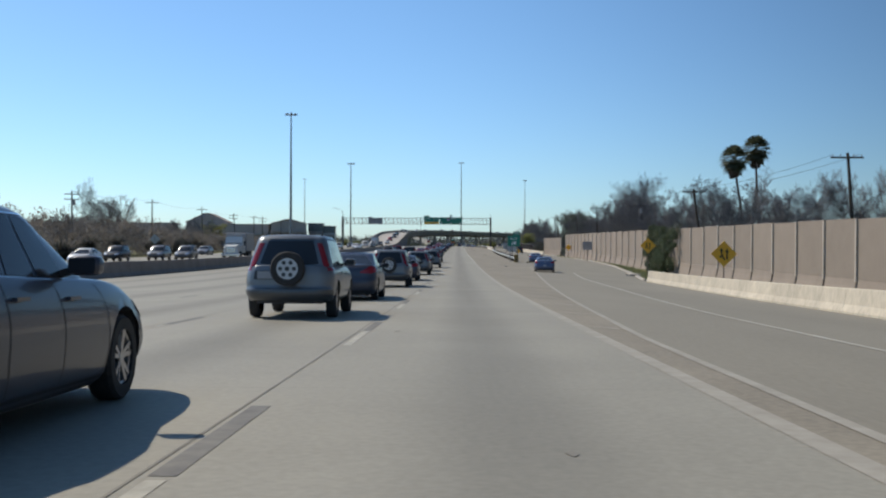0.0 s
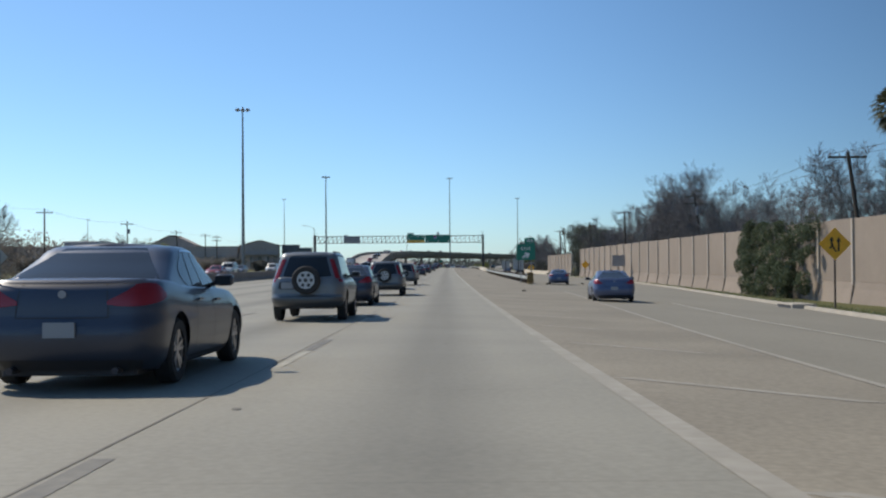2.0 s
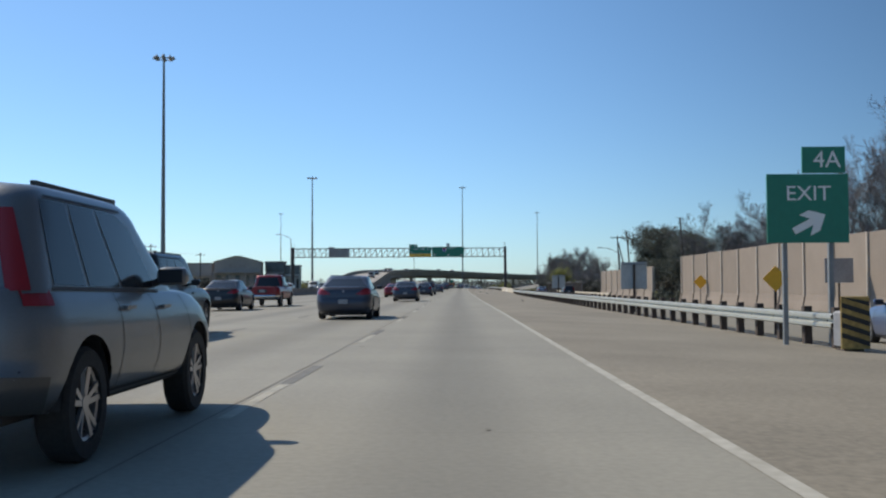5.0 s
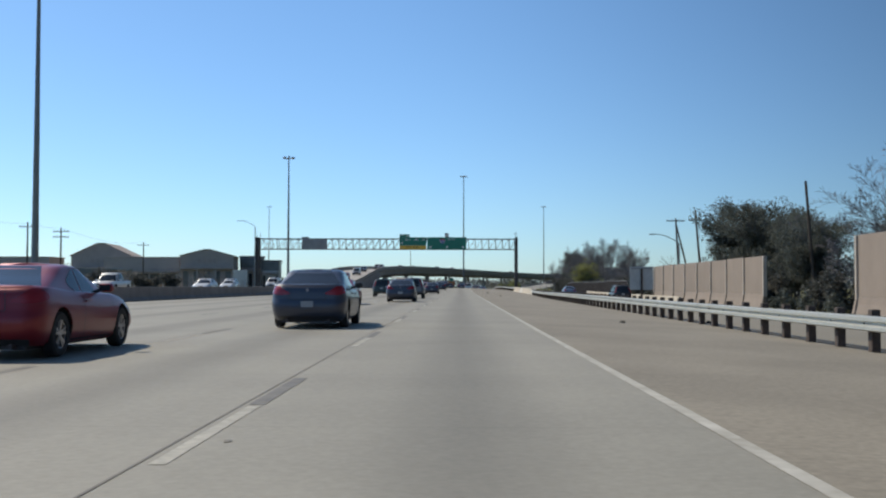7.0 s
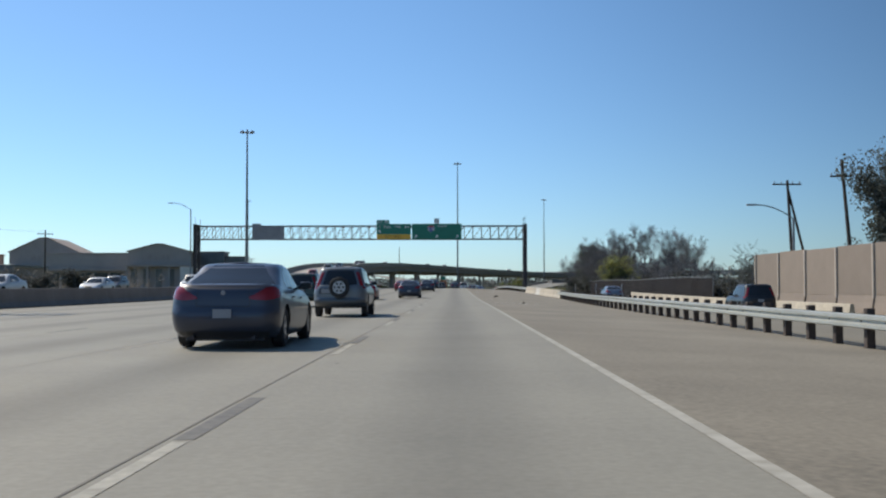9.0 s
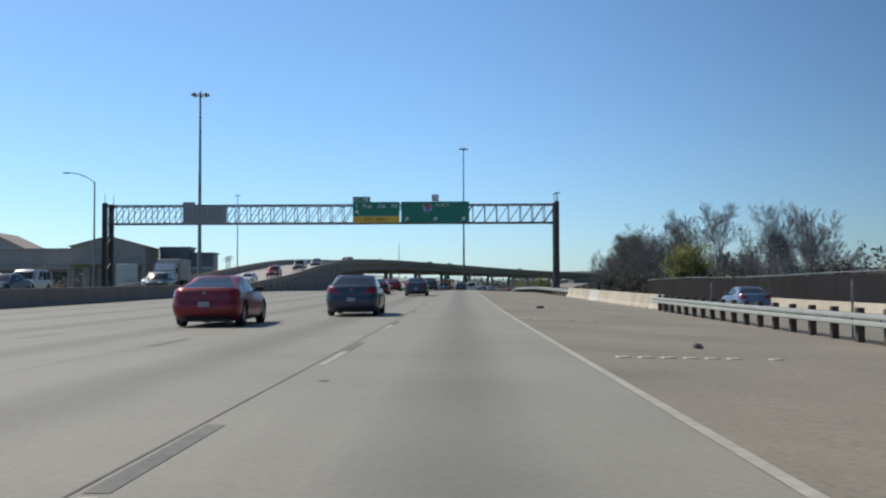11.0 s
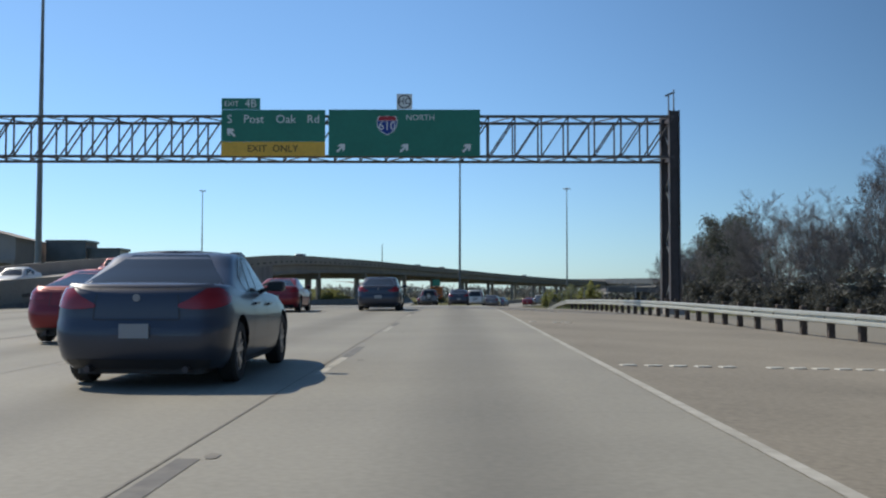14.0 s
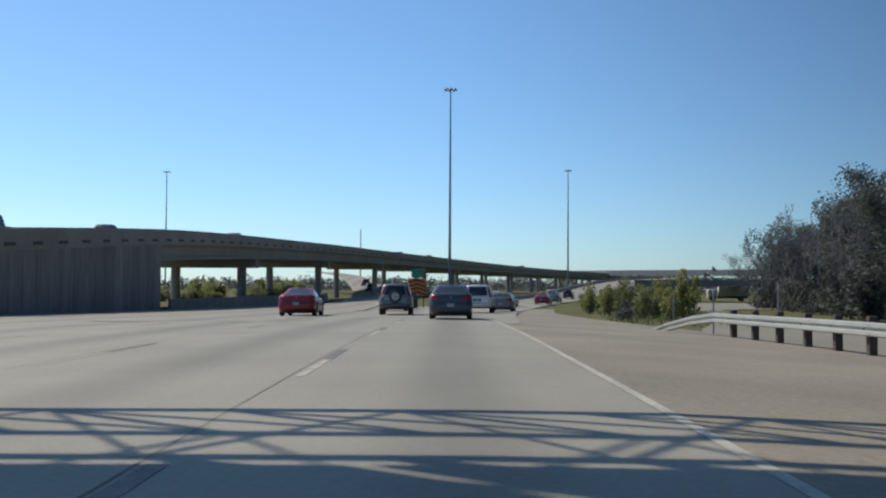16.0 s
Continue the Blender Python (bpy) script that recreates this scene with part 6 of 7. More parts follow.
class Shell:
    """A car's skin as rows of outlines: p runs round it (0 the rear middle, 0.25 about the right side), k from row to row."""

    def __init__(self, rows, ks):
        self.rows, self.ks = np.array(rows), ks

    def at(self, p, k, out=0.0):
        def spot(pp, kk):
            f = np.interp(kk, self.ks, range(len(self.ks)))
            i = min(int(f), len(self.ks) - 2)
            n = self.rows.shape[1]
            g = (pp % 1.0) * n
            j, u, v = int(g) % n, g - int(g), f - i
            a, b = self.rows[i], self.rows[i + 1]
            return (a[j] * (1 - u) + a[(j + 1) % n] * u) * (1 - v) + (b[j] * (1 - u) + b[(j + 1) % n] * u) * v
        c = spot(p, k)
        if out:
            e = 0.012
            d = np.cross(spot(p + e, k) - spot(p - e, k), spot(p, min(k + 0.06, 1)) - spot(p, max(k - 0.06, 0)))
            c = c + d / (np.linalg.norm(d) + 1e-9) * out
        return tuple(c)

    def patch(self, edge, n, m, out, rim=0.02):
        """A sheet on the skin. edge(u) gives (p, k0, k1) at share u of its width."""
        rings = []
        for i in range(n + 1):
            p, k0, k1 = edge(i / n)
            rings.append([self.at(p, k0 + (k1 - k0) * j / m, out) for j in range(m + 1)])
        b = Build().loft(rings, caps=False, closed=False)
        return b

    def p_at(self, y, k):
        """Where on the right side the skin lies at y."""
        ps = [0.08 + 0.0025 * i for i in range(140)]
        return min(ps, key=lambda p: abs(self.at(p, k)[1] - y))


def lens(c, r, lift=0.0, turn=0.0):
    """A rounded box-like lump: centre, half sizes."""
    rows = []
    nu, nv = 14, 7

    def sp(v, e):
        return math.copysign(abs(v) ** e, v)
    for i in range(1, nv):
        q = math.pi * i / nv - math.pi / 2
        rows.append([(c[0] + r[0] * sp(math.cos(q), 0.6) * sp(math.cos(a), 0.6), c[1] + r[1] * sp(math.cos(q), 0.6) * sp(math.sin(a), 0.6), c[2] + r[2] * sp(math.sin(q), 0.6)) for a in [2 * math.pi * k / nu for k in range(nu)]])
    return Build().loft(rows)


def wheel_parts(parent, x, y, r, w, side):
    tyre = Build()
    prof = [(r * 0.62, -w / 2), (r * 0.93, -w / 2), (r, -w / 2 + 0.03), (r, w / 2 - 0.03), (r * 0.93, w / 2), (r * 0.66, w / 2), (r * 0.62, w / 2 - 0.05)]
    n = 22
    tyre.loft([[(x + b * side, y + a * math.cos(2 * math.pi * i / n), r + a * math.sin(2 * math.pi * i / n)) for i in range(n)] for a, b in prof], caps=False)
    wh = part("wheel", tyre, M_RUBBER, parent, "", True)
    rim = Build()
    rim.tube((x + side * (w / 2 - 0.09), y, r), (x + side * (w / 2 - 0.075), y, r), r * 0.63, n=n)
    part("brake_well", rim, M_PLASTIC, wh)
    rim = Build()
    for k in range(5):
        a = 2 * math.pi * k / 5 + 0.3
        for d in (-0.2, 0.2):
            rim.bar((x + side * (w / 2 - 0.04), y, r), (x + side * (w / 2 - 0.025), y + r * 0.64 * math.cos(a + d), r + r * 0.64 * math.sin(a + d)), 0.024, 0.036)
    rim.tube((x + side * (w / 2 - 0.06), y, r), (x + side * (w / 2 - 0.02), y, r), r * 0.15, n=10)
    rim.loft([[(x + side * (w / 2 - 0.02 - dd), y + a * math.cos(2 * math.pi * i / n), r + a * math.sin(2 * math.pi * i / n)) for i in range(n)] for a, dd in ((r * 0.66, 0.0), (r * 0.58, 0.01), (r * 0.58, 0.06))], caps=False)
    part("rim", rim, M_RIM, wh)
    return wh


def skin_parts(s):
    """The two shells of a kind: lower body and glasshouse."""
    L, W, N = s["L"], s["W"], 132
    shy, shz = s["sh"]
    sh = lambda y: float(np.mean([np.interp(y + d, shy, shz) for d in (-.12, -.06, 0, .06, .12)]))
    ks = [0, .05, .12, .2, .29, .38, .46, .54, .6, .66, .74, .82, .89, .94, .975, 1.0]
    wk = lambda k: float(np.interp(k, [0, .06, .14, .3, .5, .62, .75, .9, 1], [.86, .92, .955, .985, 1.0, .995, .985, .955, .915]))
    rows = []
    for k in ks:
        o = plan_outline(-L / 2 + float(np.interp(k, *s["rear"])), L / 2 - float(np.interp(k, *s["front"])), W / 2 * wk(k), 0.36, 0.42, 0.75, 0.07, N)
        zb = lambda y: s["zb"] + 0.05 * max(0, (abs(y) - L * 0.36) / (L * 0.14))
        rows.append([(x, y, zb(y) + k * (sh(y) - zb(y))) for x, y in o])
    low = Shell(rows, ks)
    r0, r1, f1, f0, wb, wt = s["cab"]
    kk = [0, .14, .28, .42, .56, .7, .8, .88, .94, .975, 1.0]
    rows = []
    for k in kk:
        # straight pillars that round over into the roof
        q = k - 0.0 if k < .7 else .7 + .3 * math.sin((k - .7) / .3 * math.pi / 2)
        h = q if k < .7 else .7 + .3 * (1 - (1 - (k - .7) / .3) ** 1.5)
        over = max(0.0, (k - .7) / .3) ** 2.2
        o = plan_outline(r0 + (r1 - r0) * (k ** 1.08) + over * 0.1, f0 + (f1 - f0) * (k ** 1.05) - over * 0.1, wb + (wt - wb) * k - over * 0.05, 0.2, 0.24, 0.34, 0.1, N)
        rows.append([(x, y, sh(y) - 0.025 + h * (s["H"] - 0.032 - sh(y) + 0.025)) for x, y in o])
    cab = Shell(rows, kk)
    return low, cab, sh


def shell_mesh(shell, name, mat, lids, holes=()):
    """The skin as a mesh, closed above by inset rows (share, rise), with round wheel openings cut out of its sides."""
    rows = [list(map(tuple, r)) for r in shell.rows]
    top = np.array(rows[-1])
    cy = (top[:, 1].max() + top[:, 1].min()) / 2
    for f, up, zf in lids:
        rows.append([(x * f, cy + (y - cy) * (1 - (1 - f) * 0.07), (zf(y) if zf else z) + up) for x, y, z in top])
    n, vs = len(rows[0]), [v for r in rows for v in r]
    fs = []
    R = len(shell.rows)
    for i in range(len(rows) - 1):
        for j in range(n):
            q = (i * n + j, i * n + (j + 1) % n, (i + 1) * n + (j + 1) % n, (i + 1) * n + j)
            if i < R - 1 and any(math.hypot(sum(vs[a][1] for a in q) / 4 - hy, sum(vs[a][2] for a in q) / 4 - hz) < hr and abs(vs[q[0]][0]) > 0.5 for hy, hz, hr in holes):
                continue
            fs.append(q)
    used = {}
    for q in fs:
        for a in q:
            used[a] = used.get(a, 0) + 1
    # round off the edge of each wheel opening
    for a, c in used.items():
        x, y, z = vs[a]
        i = a // n
        if i < R and abs(x) > 0.5 and c < 4 and i > 0:
            for hy, hz, hr in holes:
                d = math.hypot(y - hy, z - hz)
                if 0.72 * hr < d < 1.35 * hr:
                    vs[a] = (x, hy + (y - hy) / d * hr, max(hz - hr * 0.6, hz + (z - hz) / d * hr))
    me = bpy.data.meshes.new(name)
    me.from_pydata(vs, [], fs)
    me.materials.append(mat)
    bm = bmesh.new()
    bm.from_mesh(me)
    bmesh.ops.delete(bm, geom=[v for v in bm.verts if not v.link_faces], context="VERTS")
    bmesh.ops.recalc_face_normals(bm, faces=bm.faces)
    bm.to_mesh(me)
    bm.free()
    me.polygons.foreach_set("use_smooth", [True] * len(me.polygons))
    me.set_sharp_from_angle(angle=radians(50))
    return me


MADE = {}


def make_vehicle(kind, color, spare, fine=True):
    s = SHAPES[kind]
    L, W, H, r = s["L"], s["W"], s["H"], s["wr"]
    hw, yb = W / 2, -L / 2
    low, cab, sh = skin_parts(s)
    pm = paint(color)
    t = thing("pickup_truck" if kind == "pickup" else "car", "car", "car", "cars on the road")
    holes = [(y, r, r * 1.2) for y in s["ax"]]
    saloon = kind in ("sedan", "coupe")
    body = part("body", shell_mesh(low, "body", pm, [(0.97, 0.012, None), (0.85, 0.022, None), (0.5, 0.032, None), (0.0, 0.036, None)], holes), None, t)
    roof = part("roof", shell_mesh(cab, "roof", pm, [(0.92, 0.005, None), (0.7, 0.018, None), (0.35, 0.028, None), (0.0, 0.03, None)]), None, t)
    part("underbody", Build().box(-hw * 0.72, hw * 0.72, -L * 0.45, L * 0.44, s["zb"] - 0.03, s["zb"] + 0.18, 0.03), M_PLASTIC, t)
    for y in s["ax"]:
        for sd in (-1, 1):
            n = 12
            R = r * 1.2
            arch = Build().loft([[(sd * x, y + R * math.cos(math.pi * i / n), r + R * math.sin(math.pi * i / n)) for i in range(n + 1)] for x in (hw - 0.36, hw - 0.035)], caps=False, closed=False)
            arch.add([(sd * (hw - 0.36), y + R * math.cos(math.pi * i / n), r + R * math.sin(math.pi * i / n)) for i in range(n + 1)], [tuple(range(n + 1))])
            part("wheel_arch", arch, M_PLASTIC, t)
            wheel_parts(t, sd * (hw - 0.125), y, r, 0.21, sd)

    def glass(name, edge, n, m, shell=cab, mat=M_GLASS, out=0.005, label="dark tinted glass"):
        return part(name, shell.patch(edge, n, m, out), mat, t, label, True, 60)

    # screens and side windows
    pr = 0.092 if kind == "coupe" else (0.096 if kind == "sedan" else (0.068 if kind != "pickup" else 0.1))
    k0, k1 = (.05, .9) if saloon else (.06, .80)
    glass("rear_window", lambda u: (-pr + 2 * pr * u, k0 + .05 * (2 * u - 1) ** 2, k1), 14, 6)
    pw = 0.095 if kind != "pickup" else 0.13
    glass("windscreen", lambda u: (0.5 - pw + 2 * pw * u, .04, .84), 12, 6)
    a, b = s["side"]
    cuts = [a, *s["split"], b]
    for sd in (1, -1):
        for i, (c, d) in enumerate(zip(cuts, cuts[1:])):
            g0, g1 = c + 0.0035, d - 0.0035
            first, last = i == 0, i == len(cuts) - 2

            def edge(u, g0=g0, g1=g1, first=first, last=last):
                lo, hi = .07, .82
                if first and saloon:
                    lo, hi = .07 + .3 * (1 - u) ** 3, .82 - .34 * (1 - u) ** 2
                if last:
                    hi = .82 - .1 * u ** 4
                return (sd * (g0 + (g1 - g0) * u), lo, hi)
            glass("side_window", edge, 6, 5)
        trim = M_CHROME if kind == "sedan" else M_PLASTIC
        part("belt_trim", cab.patch(lambda u: (sd * (a + (b - a) * u), .02, .055), 14, 1, 0.008), trim, t)
        if fine:
            part("roof_trim", cab.patch(lambda u: (sd * (a + 0.012 + (b - a - 0.02) * u), .835 - (.36 * (1 - u * 4) ** 2 if saloon and u < .25 else 0), .86 - (.36 * (1 - u * 4) ** 2 if saloon and u < .25 else 0)), 16, 1, 0.007), trim, t)
        # door joints, handles, sills
        for y in ((-0.75, 0.12, 1.02) if kind != "coupe" else (-0.5, 0.95)) if fine else ():
            p = low.p_at(y, .6)
            part("door_joint", low.patch(lambda u: (sd * (p - 0.0005 + 0.001 * u), .12, .97), 1, 8, 0.004), M_PLASTIC, t)
        for y in ((-0.6, 0.3) if kind != "coupe" else (-0.35,)) if fine else ():
            p = low.p_at(y, .8)
            q = low.at(sd * p, .83, 0.02)
            part("door_handle", Build().bar((q[0], q[1] - 0.1, q[2]), (q[0], q[1] + 0.1, q[2]), 0.03, 0.025), pm, t)
        part("sill", low.patch(lambda u: (sd * (low.p_at(s["ax"][0] + r * 1.25, 0.1) + u * (low.p_at(s["ax"][1] - r * 1.25, 0.1) - low.p_at(s["ax"][0] + r * 1.25, 0.1))), .0, .1), 8, 1, 0.006), M_PLASTIC, t)
        um = cab.at(sd * (b - 0.012), 0.1)
        mir = part("mirror", lens((sd * (hw + 0.09), um[1] + 0.02, um[2] + 0.07), (0.12, 0.075, 0.075)), pm, t, "", True)
        part("mirror_glass", Build().box(sd * (hw + 0.09) - 0.09, sd * (hw + 0.09) + 0.09, um[1] - 0.062, um[1] - 0.056, um[2] + 0.02, um[2] + 0.12), M_GLASS, mir)
        part("mirror_arm", Build().bar((sd * (hw - 0.12), um[1] + 0.05, um[2]), (sd * (hw + 0.04), um[1] + 0.03, um[2] + 0.05), 0.05), M_PLASTIC, mir)
        # lamps
        if saloon:
            ta, tb = (0.036, 0.094) if kind == "sedan" else (0.044, 0.096)
            part("tail_light", low.patch(lambda u: (sd * (ta + (tb - ta) * u), .76 + .05 * u - (.1 * u * (1 - u) * 2), .80 + .17 * min(1, u * 2.2) - (0.1 * max(0, u - .75) * 4)), 9, 4, 0.012), M_TAIL, t, "", True, 60)
        elif kind == "pickup":
            part("tail_light", low.patch(lambda u: (sd * (0.062 + 0.014 * u), .6, .93), 3, 4, 0.012), M_TAIL, t, "", True, 60)
        else:
            tl = part("tail_light", cab.patch(lambda u: (sd * (0.077 + 0.015 * u), .02, .74), 4, 6, 0.01), M_TAIL, t, "tall red corner lamp", True, 60)
            part("lower_lens", low.patch(lambda u: (sd * (0.072 + 0.02 * u), .86, .985), 4, 3, 0.01), M_TAIL, tl)
        part("head_light", low.patch(lambda u: (sd * (0.415 + 0.05 * u), .70 + .02 * u, .9), 6, 3, 0.01), M_HEAD, t)
    part("grille", low.patch(lambda u: (0.475 + 0.05 * u, .55, .86), 6, 3, 0.008), M_PLASTIC, t)
    part("lower_grille", low.patch(lambda u: (0.455 + 0.09 * u, .12, .38), 8, 3, 0.008), M_PLASTIC, t)
    # tail: plate, lid joints, bumper
    zp, xp = (.47, 0.0) if kind == "sedan" else ((.5, 0.0) if kind == "coupe" else (.66, 0.0))
    if spare:
        zp, xp = .74, -0.5
    q = low.at(xp / 12.2, zp, 0.02)
    part("number_plate", Build().box(q[0] - 0.155, q[0] + 0.155, q[1] - 0.012, q[1] + 0.02, q[2] - 0.075, q[2] + 0.075), M_PLATE, t, "blank pale plate")
    part("plate_recess", low.patch(lambda u: ((xp - 0.24 + 0.48 * u) / 12.2, zp - .13, zp + .13), 6, 3, 0.004), M_PLASTIC if not saloon else pm, t)
    if saloon:
        part("boot_lip", low.patch(lambda u: (-0.07 + 0.14 * u, .985, 1.0), 12, 1, 0.028), pm, t, "", True)
        part("boot_joint", low.patch(lambda u: (-0.036 + 0.072 * u, .605, .617), 10, 1, 0.004), M_PLASTIC, t)
        for sd in (-1, 1):
            part("boot_joint", low.patch(lambda u: (sd * (0.036 + 0.001 * u), .61, .985), 1, 5, 0.004), M_PLASTIC, t)
            part("exhaust_pipe", Build().tube((sd * hw * 0.55, yb + 0.06, s["zb"] + 0.03), (sd * hw * 0.55, yb + 0.3, s["zb"] + 0.03), 0.035, n=12), M_COLUMN, t, "", True)
        part("bumper_valance", low.patch(lambda u: (-0.065 + 0.13 * u, .0, .11), 10, 2, 0.007), M_PLASTIC, t)
        q = low.at(0, .88, 0.012)
        part("boot_badge", Build().tube((q[0], q[1], q[2]), (q[0], q[1] - 0.008, q[2]), 0.04, n=14), M_ALU, t)
    else:
        part("bumper", low.patch(lambda u: (-0.088 + 0.176 * u, .02, .3), 14, 4, 0.016), paint((0.085, 0.09, 0.095)) if spare else (M_CHROME if kind == "pickup" else pm), t, "", True, 60)
        part("tailgate_joint", low.patch(lambda u: (-0.07 + 0.14 * u, .335, .35), 10, 1, 0.004), M_PLASTIC, t)
        part("brake_light", cab.patch(lambda u: (-0.02 + 0.04 * u, .86, .9), 4, 1, 0.01), M_TAIL, t)
        if kind != "pickup":
            part("roof_spoiler", cab.patch(lambda u: (-0.075 + 0.15 * u, .84, .97), 12, 3, 0.02), pm, t, "", True)
            for sd in (-1, 1):
                part("roof_rail", Build().bar((sd * s["cab"][5] * 0.84, s["cab"][1] + 0.4, H - 0.02), (sd * s["cab"][5] * 0.84, s["cab"][2] - 0.15, H - 0.02), 0.035, 0.06), M_PLASTIC, t)
        else:
            part("bed_cover", Build().box(-hw * 0.8, hw * 0.8, yb + 0.2, s["cab"][0] - 0.08, sh(-1.5) + 0.02, sh(-1.5) + 0.055, 0.01), M_PLASTIC, t)
        part("wiper", cab.patch(lambda u: (0.004 + 0.03 * u, .1 + .12 * u, .115 + .12 * u), 4, 1, 0.012), M_PLASTIC, t)
    if spare:
        tyre = Build()
        n, rr = 26, 0.35
        c = low.at(0.0, .9)
        zc, yc = c[2] + 0.02, c[1] - 0.1
        prof = [(rr * 0.5, 0.08), (rr * 0.92, 0.08), (rr, 0.05), (rr, -0.07), (rr * 0.93, -0.1), (rr * 0.66, -0.1), (rr * 0.6, -0.07)]
        tyre.loft([[(a * math.cos(2 * math.pi * i / n), yc + b, zc + a * math.sin(2 * math.pi * i / n)) for i in range(n)] for a, b in prof], caps=False)
        sw = part("spare_wheel", tyre, M_RUBBER, t, "spare wheel on the tailgate", True)
        part("rim", Build().tube((0, yc - 0.085, zc), (0, yc - 0.03, zc), rr * 0.62, n=24), M_RIM, sw)
        for k in range(6):
            a = k * math.pi / 3
            part("rim_hole", Build().tube((rr * 0.4 * math.cos(a), yc - 0.09, zc + rr * 0.4 * math.sin(a)), (rr * 0.4 * math.cos(a), yc - 0.07, zc + rr * 0.4 * math.sin(a)), 0.045, n=8), M_PLASTIC, sw)
        part("hub_cap", Build().tube((0, yc - 0.1, zc), (0, yc - 0.07, zc), 0.05, n=10), M_PLASTIC, sw)
    return t


def vehicle(kind, color, x, y, z, turn=0.0, label="", spare=False, group="cars on the road", category="car", slope=0.0):
    fine = -24 < x < 20 and y < 490
    key = (kind, color, spare, fine)
    if key not in MADE:
        MADE[key] = make_vehicle(kind, color, spare, fine)
        t = MADE[key]
        t.matrix_basis = pose(x, y, z, slope, 0, turn)
    else:
        t = copy_thing(MADE[key], pose(x, y, z, slope, 0, turn))
    return tagged(t, label, "pickup truck" if kind == "pickup" else category, group)


def on_road(kind, color, x, y, label, **k):
    return vehicle(kind, color, x, y, ground_z(x, y) + 0.005, label=label, slope=math.degrees(math.atan((road_z(y + 1.5) - road_z(y - 1.5)) / 3)), **k)


NAVY, SILVER, RED, WHITE, BLACK, GREY, GREEN, BLUE = (0.052, 0.06, 0.085), (0.17, 0.185, 0.2), (0.24, 0.018, 0.026), (0.62, 0.62, 0.6), (0.022, 0.022, 0.025), (0.16, 0.16, 0.165), (0.03, 0.05, 0.048), (0.16, 0.21, 0.30)
SEDAN_TEXT, SUV_TEXT, RED_TEXT = "dark blue-grey sedan with red tail lights and chrome window trim", "silver compact sport utility with spare wheel on its back", "dark red coupe with a sloping tail"
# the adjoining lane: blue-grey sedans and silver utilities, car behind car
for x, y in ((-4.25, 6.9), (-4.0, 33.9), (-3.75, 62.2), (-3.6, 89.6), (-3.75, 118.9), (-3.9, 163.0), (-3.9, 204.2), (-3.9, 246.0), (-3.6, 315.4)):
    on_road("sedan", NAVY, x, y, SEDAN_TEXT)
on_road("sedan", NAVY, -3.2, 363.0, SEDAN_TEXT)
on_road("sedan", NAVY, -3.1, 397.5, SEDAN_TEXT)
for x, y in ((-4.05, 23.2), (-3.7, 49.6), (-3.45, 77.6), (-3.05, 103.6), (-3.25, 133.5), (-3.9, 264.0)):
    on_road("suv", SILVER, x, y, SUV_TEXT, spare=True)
# the next lane inwards
for x, y in ((-7.1, 193.2), (-6.8, 235.9), (-6.7, 306.5), (-7.0, 371.5), (-7.2, 395.0)):
    on_road("coupe", RED, x, y, RED_TEXT)
on_road("van", BLACK, -7.3, 150.0, "black large sport utility in the inner lanes")
on_road("pickup", RED, -11.3, 188.0, "dark red pickup in the inner lanes")
on_road("suv", BLACK, -11.3, 165.0, "black sport utility in the inner lanes")
on_road("suv", GREEN, -7.7, 281.0, "dark green boxy sport utility")
on_road("sedan", BLACK, -11.6, 178.0, "black saloon in the inner lanes")
# before the split
on_road("coupe", RED, -6.95, 452.4, RED_TEXT)
on_road("suv", SILVER, -2.2, 457.6, SUV_TEXT, spare=True)
on_road("sedan", NAVY, 0.78, 444.4, SEDAN_TEXT, turn=-1)
on_road("van", WHITE, 2.95, 469.0, "white large sport utility with dark rear window", turn=-5)
on_road("sedan", GREY, 5.3, 481.0, "grey saloon ahead in the lane", turn=-8)
on_road("sedan", BLACK, -3.2, 479.0, "black saloon far ahead before the split")
# the exit lane and ramp
for x, y, a in ((7.8, 99.0, -4), (10.9, 150.0, -5)):
    on_road("coupe", (0.09, 0.12, 0.21), x, y, "small blue car with a glinting rear window on the exit lane", turn=a)
on_road("suv", BLACK, 16.8, 285, "black sport utility on the exit ramp")
on_road("sedan", BLUE, 17.0, 337, "pale blue saloon on the exit ramp")
for kind, col, x, y, lab in (("sedan", BLUE, 8.2, 519, "blue-grey saloon on the loop lanes"), ("suv", WHITE, 7.3, 530, "white sport utility on the loop lanes"), ("coupe", RED, 14.2, 538, "red coupe on the loop lanes"), ("sedan", SILVER, 17.6, 556, "silver saloon on the loop lanes"), ("pickup", WHITE, 18.4, 566, "white pickup on the loop lanes"), ("suv", BLACK, 25.0, 598, "black sport utility on the loop lanes")):
    vehicle(kind, col, x, y, -0.68, -14, lab)
for kind, col, x, y, lab in (("suv", BLACK, -14.6, 618, "black sport utility climbing the exit lane"), ("suv", RED, -18.6, 648, "dark red sport utility climbing the exit lane")):
    c = min(line_l, key=lambda b: abs(b[0].y - y))[0]
    vehicle(kind, col, c.x, c.y, c.z + 0.03, 9, lab, slope=2.6)
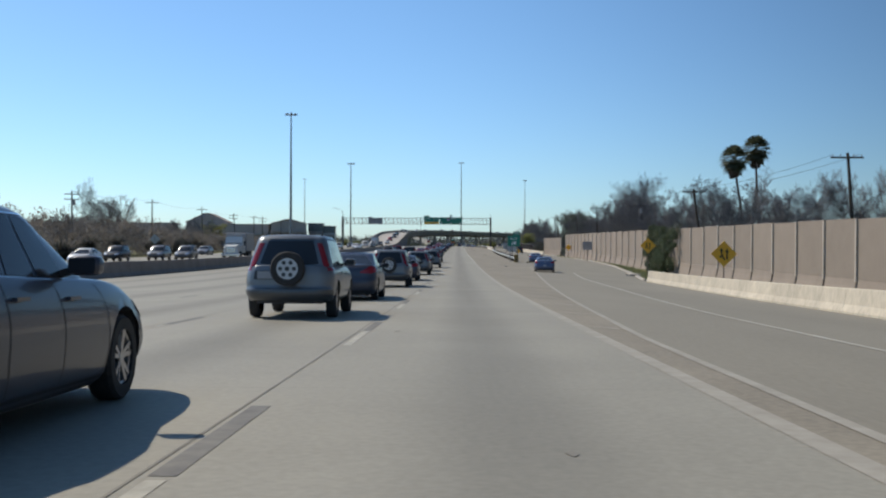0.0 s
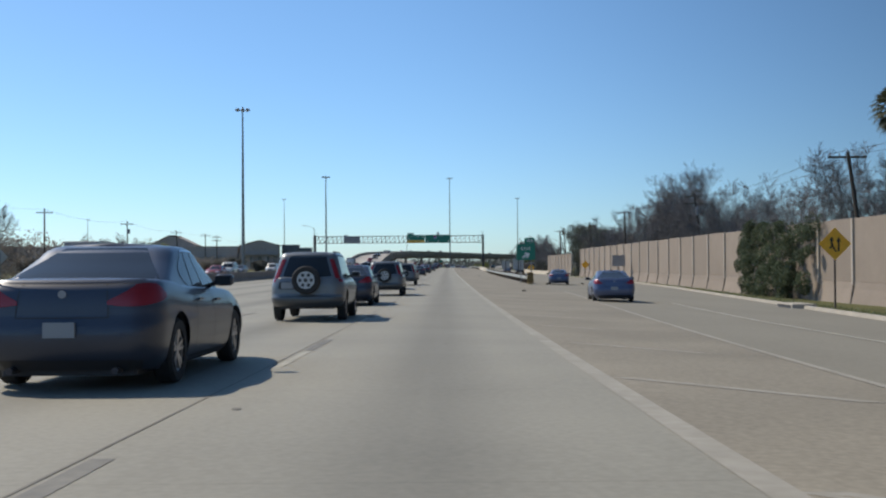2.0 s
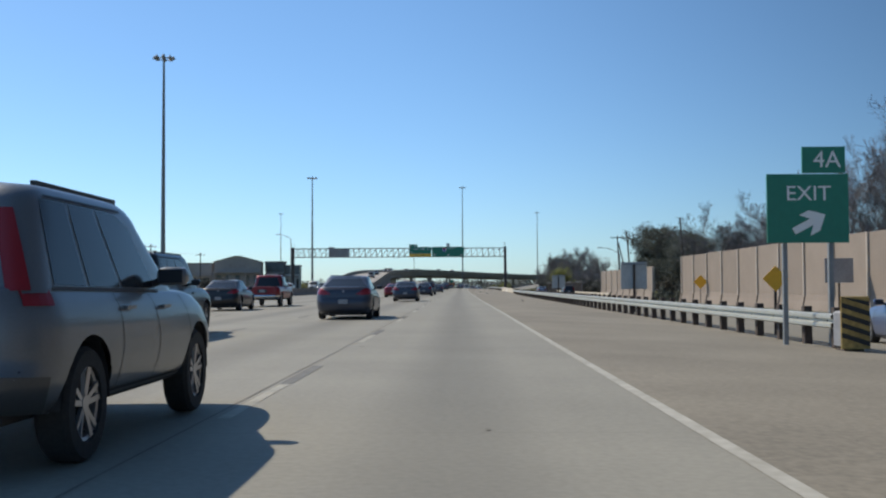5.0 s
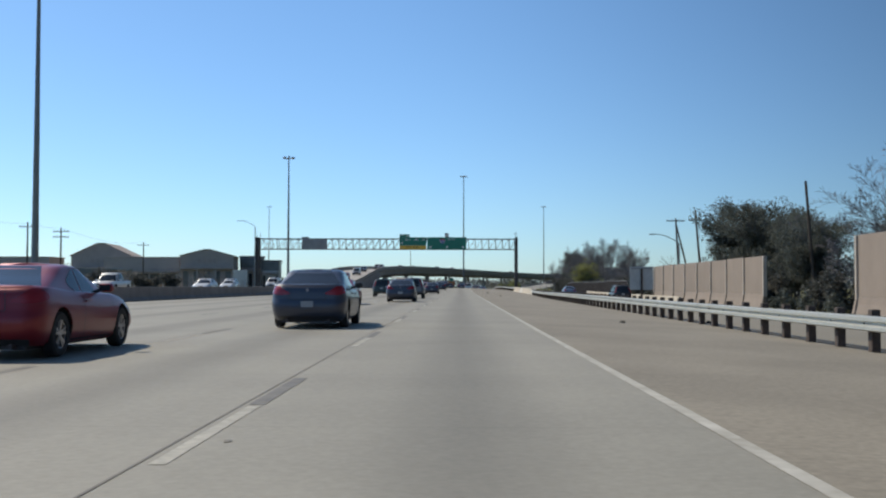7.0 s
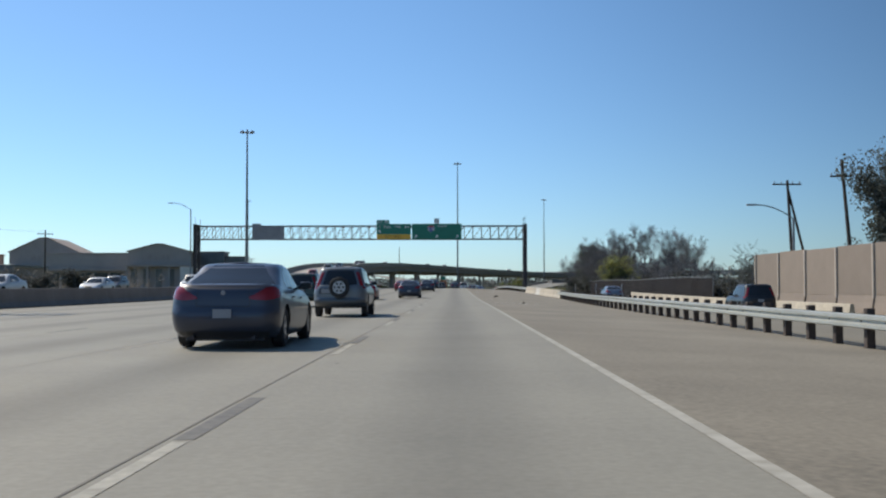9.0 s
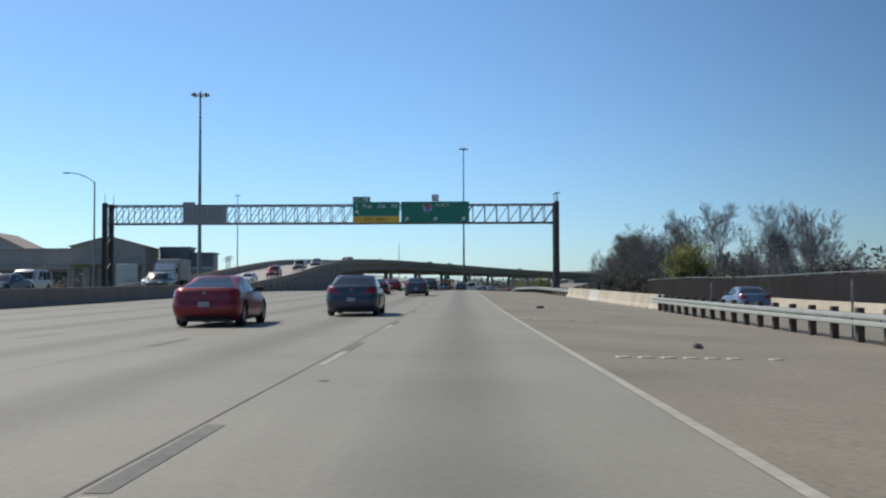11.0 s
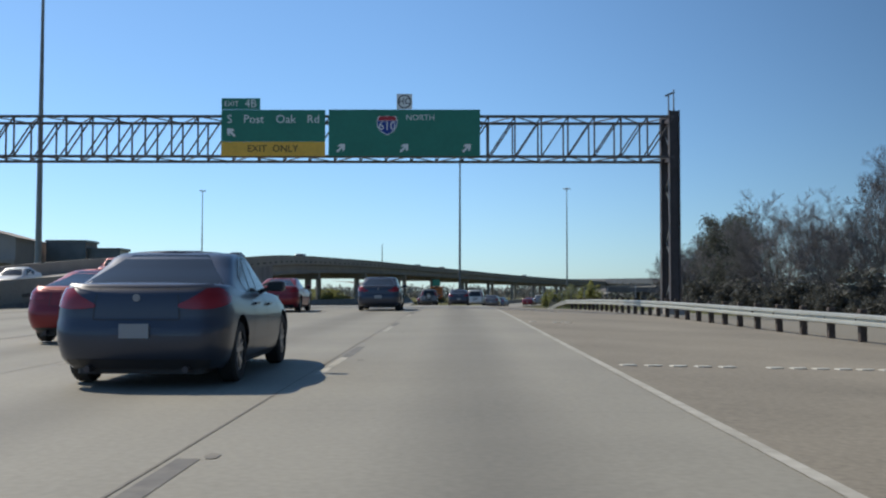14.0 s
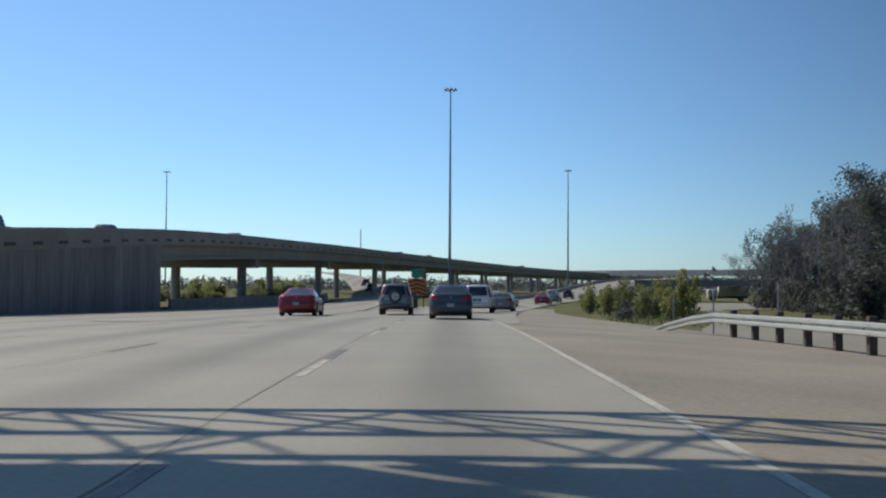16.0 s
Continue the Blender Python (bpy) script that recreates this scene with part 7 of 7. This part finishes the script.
FAR = [("sedan", WHITE, -35.1, 95.8), ("suv", BLACK, -38.4, 115), ("suv", GREY, -35.4, 121), ("suv", GREY, -31.7, 119), ("sedan", GREY, -41.2, 167), ("suv", BLACK, -31.5, 146), ("coupe", RED, -28, 176), ("van", WHITE, -31.5, 200), ("sedan", SILVER, -34.8, 192), ("suv", WHITE, -31.2, 236), ("sedan", GREY, -35, 226), ("pickup", WHITE, -31, 268), ("sedan", WHITE, -28, 290), ("sedan", WHITE, -31.5, 318), ("suv", SILVER, -34.5, 332), ("van", WHITE, -31.5, 352), ("sedan", GREEN, -28, 340), ("suv", BLACK, -28, 374), ("pickup", WHITE, -31.2, 384)]
NAMES = {WHITE: "white", GREY: "grey", SILVER: "silver", BLUE: "blue-grey", BLACK: "black", RED: "dark red", GREEN: "dark green"}
KINDS = {"sedan": "saloon", "suv": "sport utility", "van": "large van-like utility", "pickup": "pickup", "coupe": "coupe"}
for kind, col, x, y in FAR:
    vehicle(kind, col, x, y, ground_z(x, y) + OPPOSITE + 0.005, 180, f"{NAMES[col]} {KINDS[kind]} coming down the opposite roadway", group="oncoming cars")


def on_bridge(kind, color, y, off, lab):
    i = min(range(len(BL)), key=lambda k: abs(BL[k][0].y - y))
    q, n = BL[i]
    r = BL[min(i + 1, len(BL) - 1)][0]
    d = r - q
    vehicle(kind, color, q.x + n.x * off, q.y + n.y * off, q.z - 1.095, math.degrees(math.atan2(-d.x, d.y)) + 180, lab, group="cars on the flyover", slope=-math.degrees(math.atan2(d.z, math.hypot(d.x, d.y))))


for kind, col, y, off in (("sedan", WHITE, 417, 5.0), ("suv", RED, 438, 5.0), ("van", GREY, 459, 4.6), ("sedan", BLACK, 488, 5.0), ("suv", GREY, 532, 5.0), ("sedan", WHITE, 570, 4.6), ("suv", BLACK, 545, 8.5), ("sedan", SILVER, 600, 5.0), ("suv", BLACK, 640, 4.0), ("pickup", WHITE, 670, 4.0), ("sedan", GREY, 720, 4.0), ("van", WHITE, 800, 4.0), ("sedan", BLACK, 875, 4.0)):
    on_bridge(kind, col, y, off, f"{NAMES[col]} {KINDS[kind]} driving down the flyover")

def heavy_truck(x, y, z, turn, label):
    """A bonneted lorry with a box body."""
    t = thing("truck", label, "truck", at=(x, y, z), turn=turn)
    hood = [(-0.95, 0.75), (0.95, 0.75), (0.95, 1.45), (0.75, 1.72), (-0.75, 1.72), (-0.95, 1.45)]
    part("hood", Build().loft([[(a * k, 3.9 + d, 0.75 + (c - 0.75) * h) for a, c in hood] for d, k, h in ((-1.5, 1.0, 1.08), (-0.3, 0.95, 1.0), (0.0, 0.85, 0.9))]), M_CANVAS, t, "white bonnet")
    cabn = part("cab", Build().loft([[(a, yy, zz) for a, zz in ((-1.12, 0.8), (1.12, 0.8), (1.14, 1.8), (1.02, top), (-1.02, top), (-1.14, 1.8))] for yy, top in ((0.7, 2.75), (1.9, 2.8), (2.45, 1.9))]), M_CANVAS, t)
    part("windscreen", Build().add([(-0.98, 2.44, 1.92), (0.98, 2.44, 1.92), (0.9, 1.96, 2.68), (-0.9, 1.96, 2.68)], [(0, 1, 2, 3)]), M_GLASS, cabn, "dark windscreen")
    part("grille", Build().box(-0.55, 0.55, 3.86, 3.95, 0.85, 1.5, 0.03), M_CHROME, t)
    part("bumper", Build().box(-1.15, 1.15, 3.85, 4.1, 0.45, 0.78, 0.05), M_CHROME, t)
    part("cargo_box", Build().box(-1.25, 1.25, -4.2, 0.5, 1.0, 3.3, 0.05), M_ALU, t)
    part("chassis", Build().box(-0.5, 0.5, -4.1, 3.8, 0.55, 1.0), M_PLASTIC, t)
    for sd in (-1, 1):
        part("head_light", Build().box(sd * 0.78 - 0.13, sd * 0.78 + 0.13, 3.8, 3.92, 0.95, 1.2, 0.03), M_HEAD, t)
        part("mirror", Build().box(sd * 1.38 - 0.1, sd * 1.38 + 0.1, 2.3, 2.38, 1.7, 2.3, 0.02), M_PLASTIC, t)
        part("mirror_arm", Build().bar((sd * 1.1, 2.3, 2.2), (sd * 1.4, 2.33, 2.2), 0.04), M_PLASTIC, t)
        for yy in (-2.9, -1.7, 3.1):
            wheel_parts(t, sd * 1.0, yy, 0.5, 0.3, sd)
    return t


heavy_truck(-28.0, 129.5, ground_z(-28, 129.5) + OPPOSITE, 180, "white bonneted lorry with a grey box body coming on")
heavy_truck(-31.0, 388.0, ground_z(-31, 388) + OPPOSITE, 180, "white bonneted lorry before the flyover ramp")

# box truck parked under the low bridge
trk = thing("box_truck", "white box truck standing under the low bridge", "truck", at=(54.0, 590, ground_z(54.0, 590)), turn=80)
part("cargo_box", Build().box(-1.2, 1.2, -3.2, 2.2, 0.9, 2.75, 0.05), M_CANVAS, trk)
part("truck_cab", Build().box(-1.1, 1.1, 2.4, 4.2, 0.6, 2.2, 0.15), M_CANVAS, trk)
part("chassis", Build().box(-0.9, 0.9, -3.1, 4.0, 0.5, 0.9), M_PLASTIC, trk)
for yy in (-1.9, 3.2):
    for sd in (-1, 1):
        wheel_parts(trk, sd * 1.0, yy, 0.5, 0.3, sd)
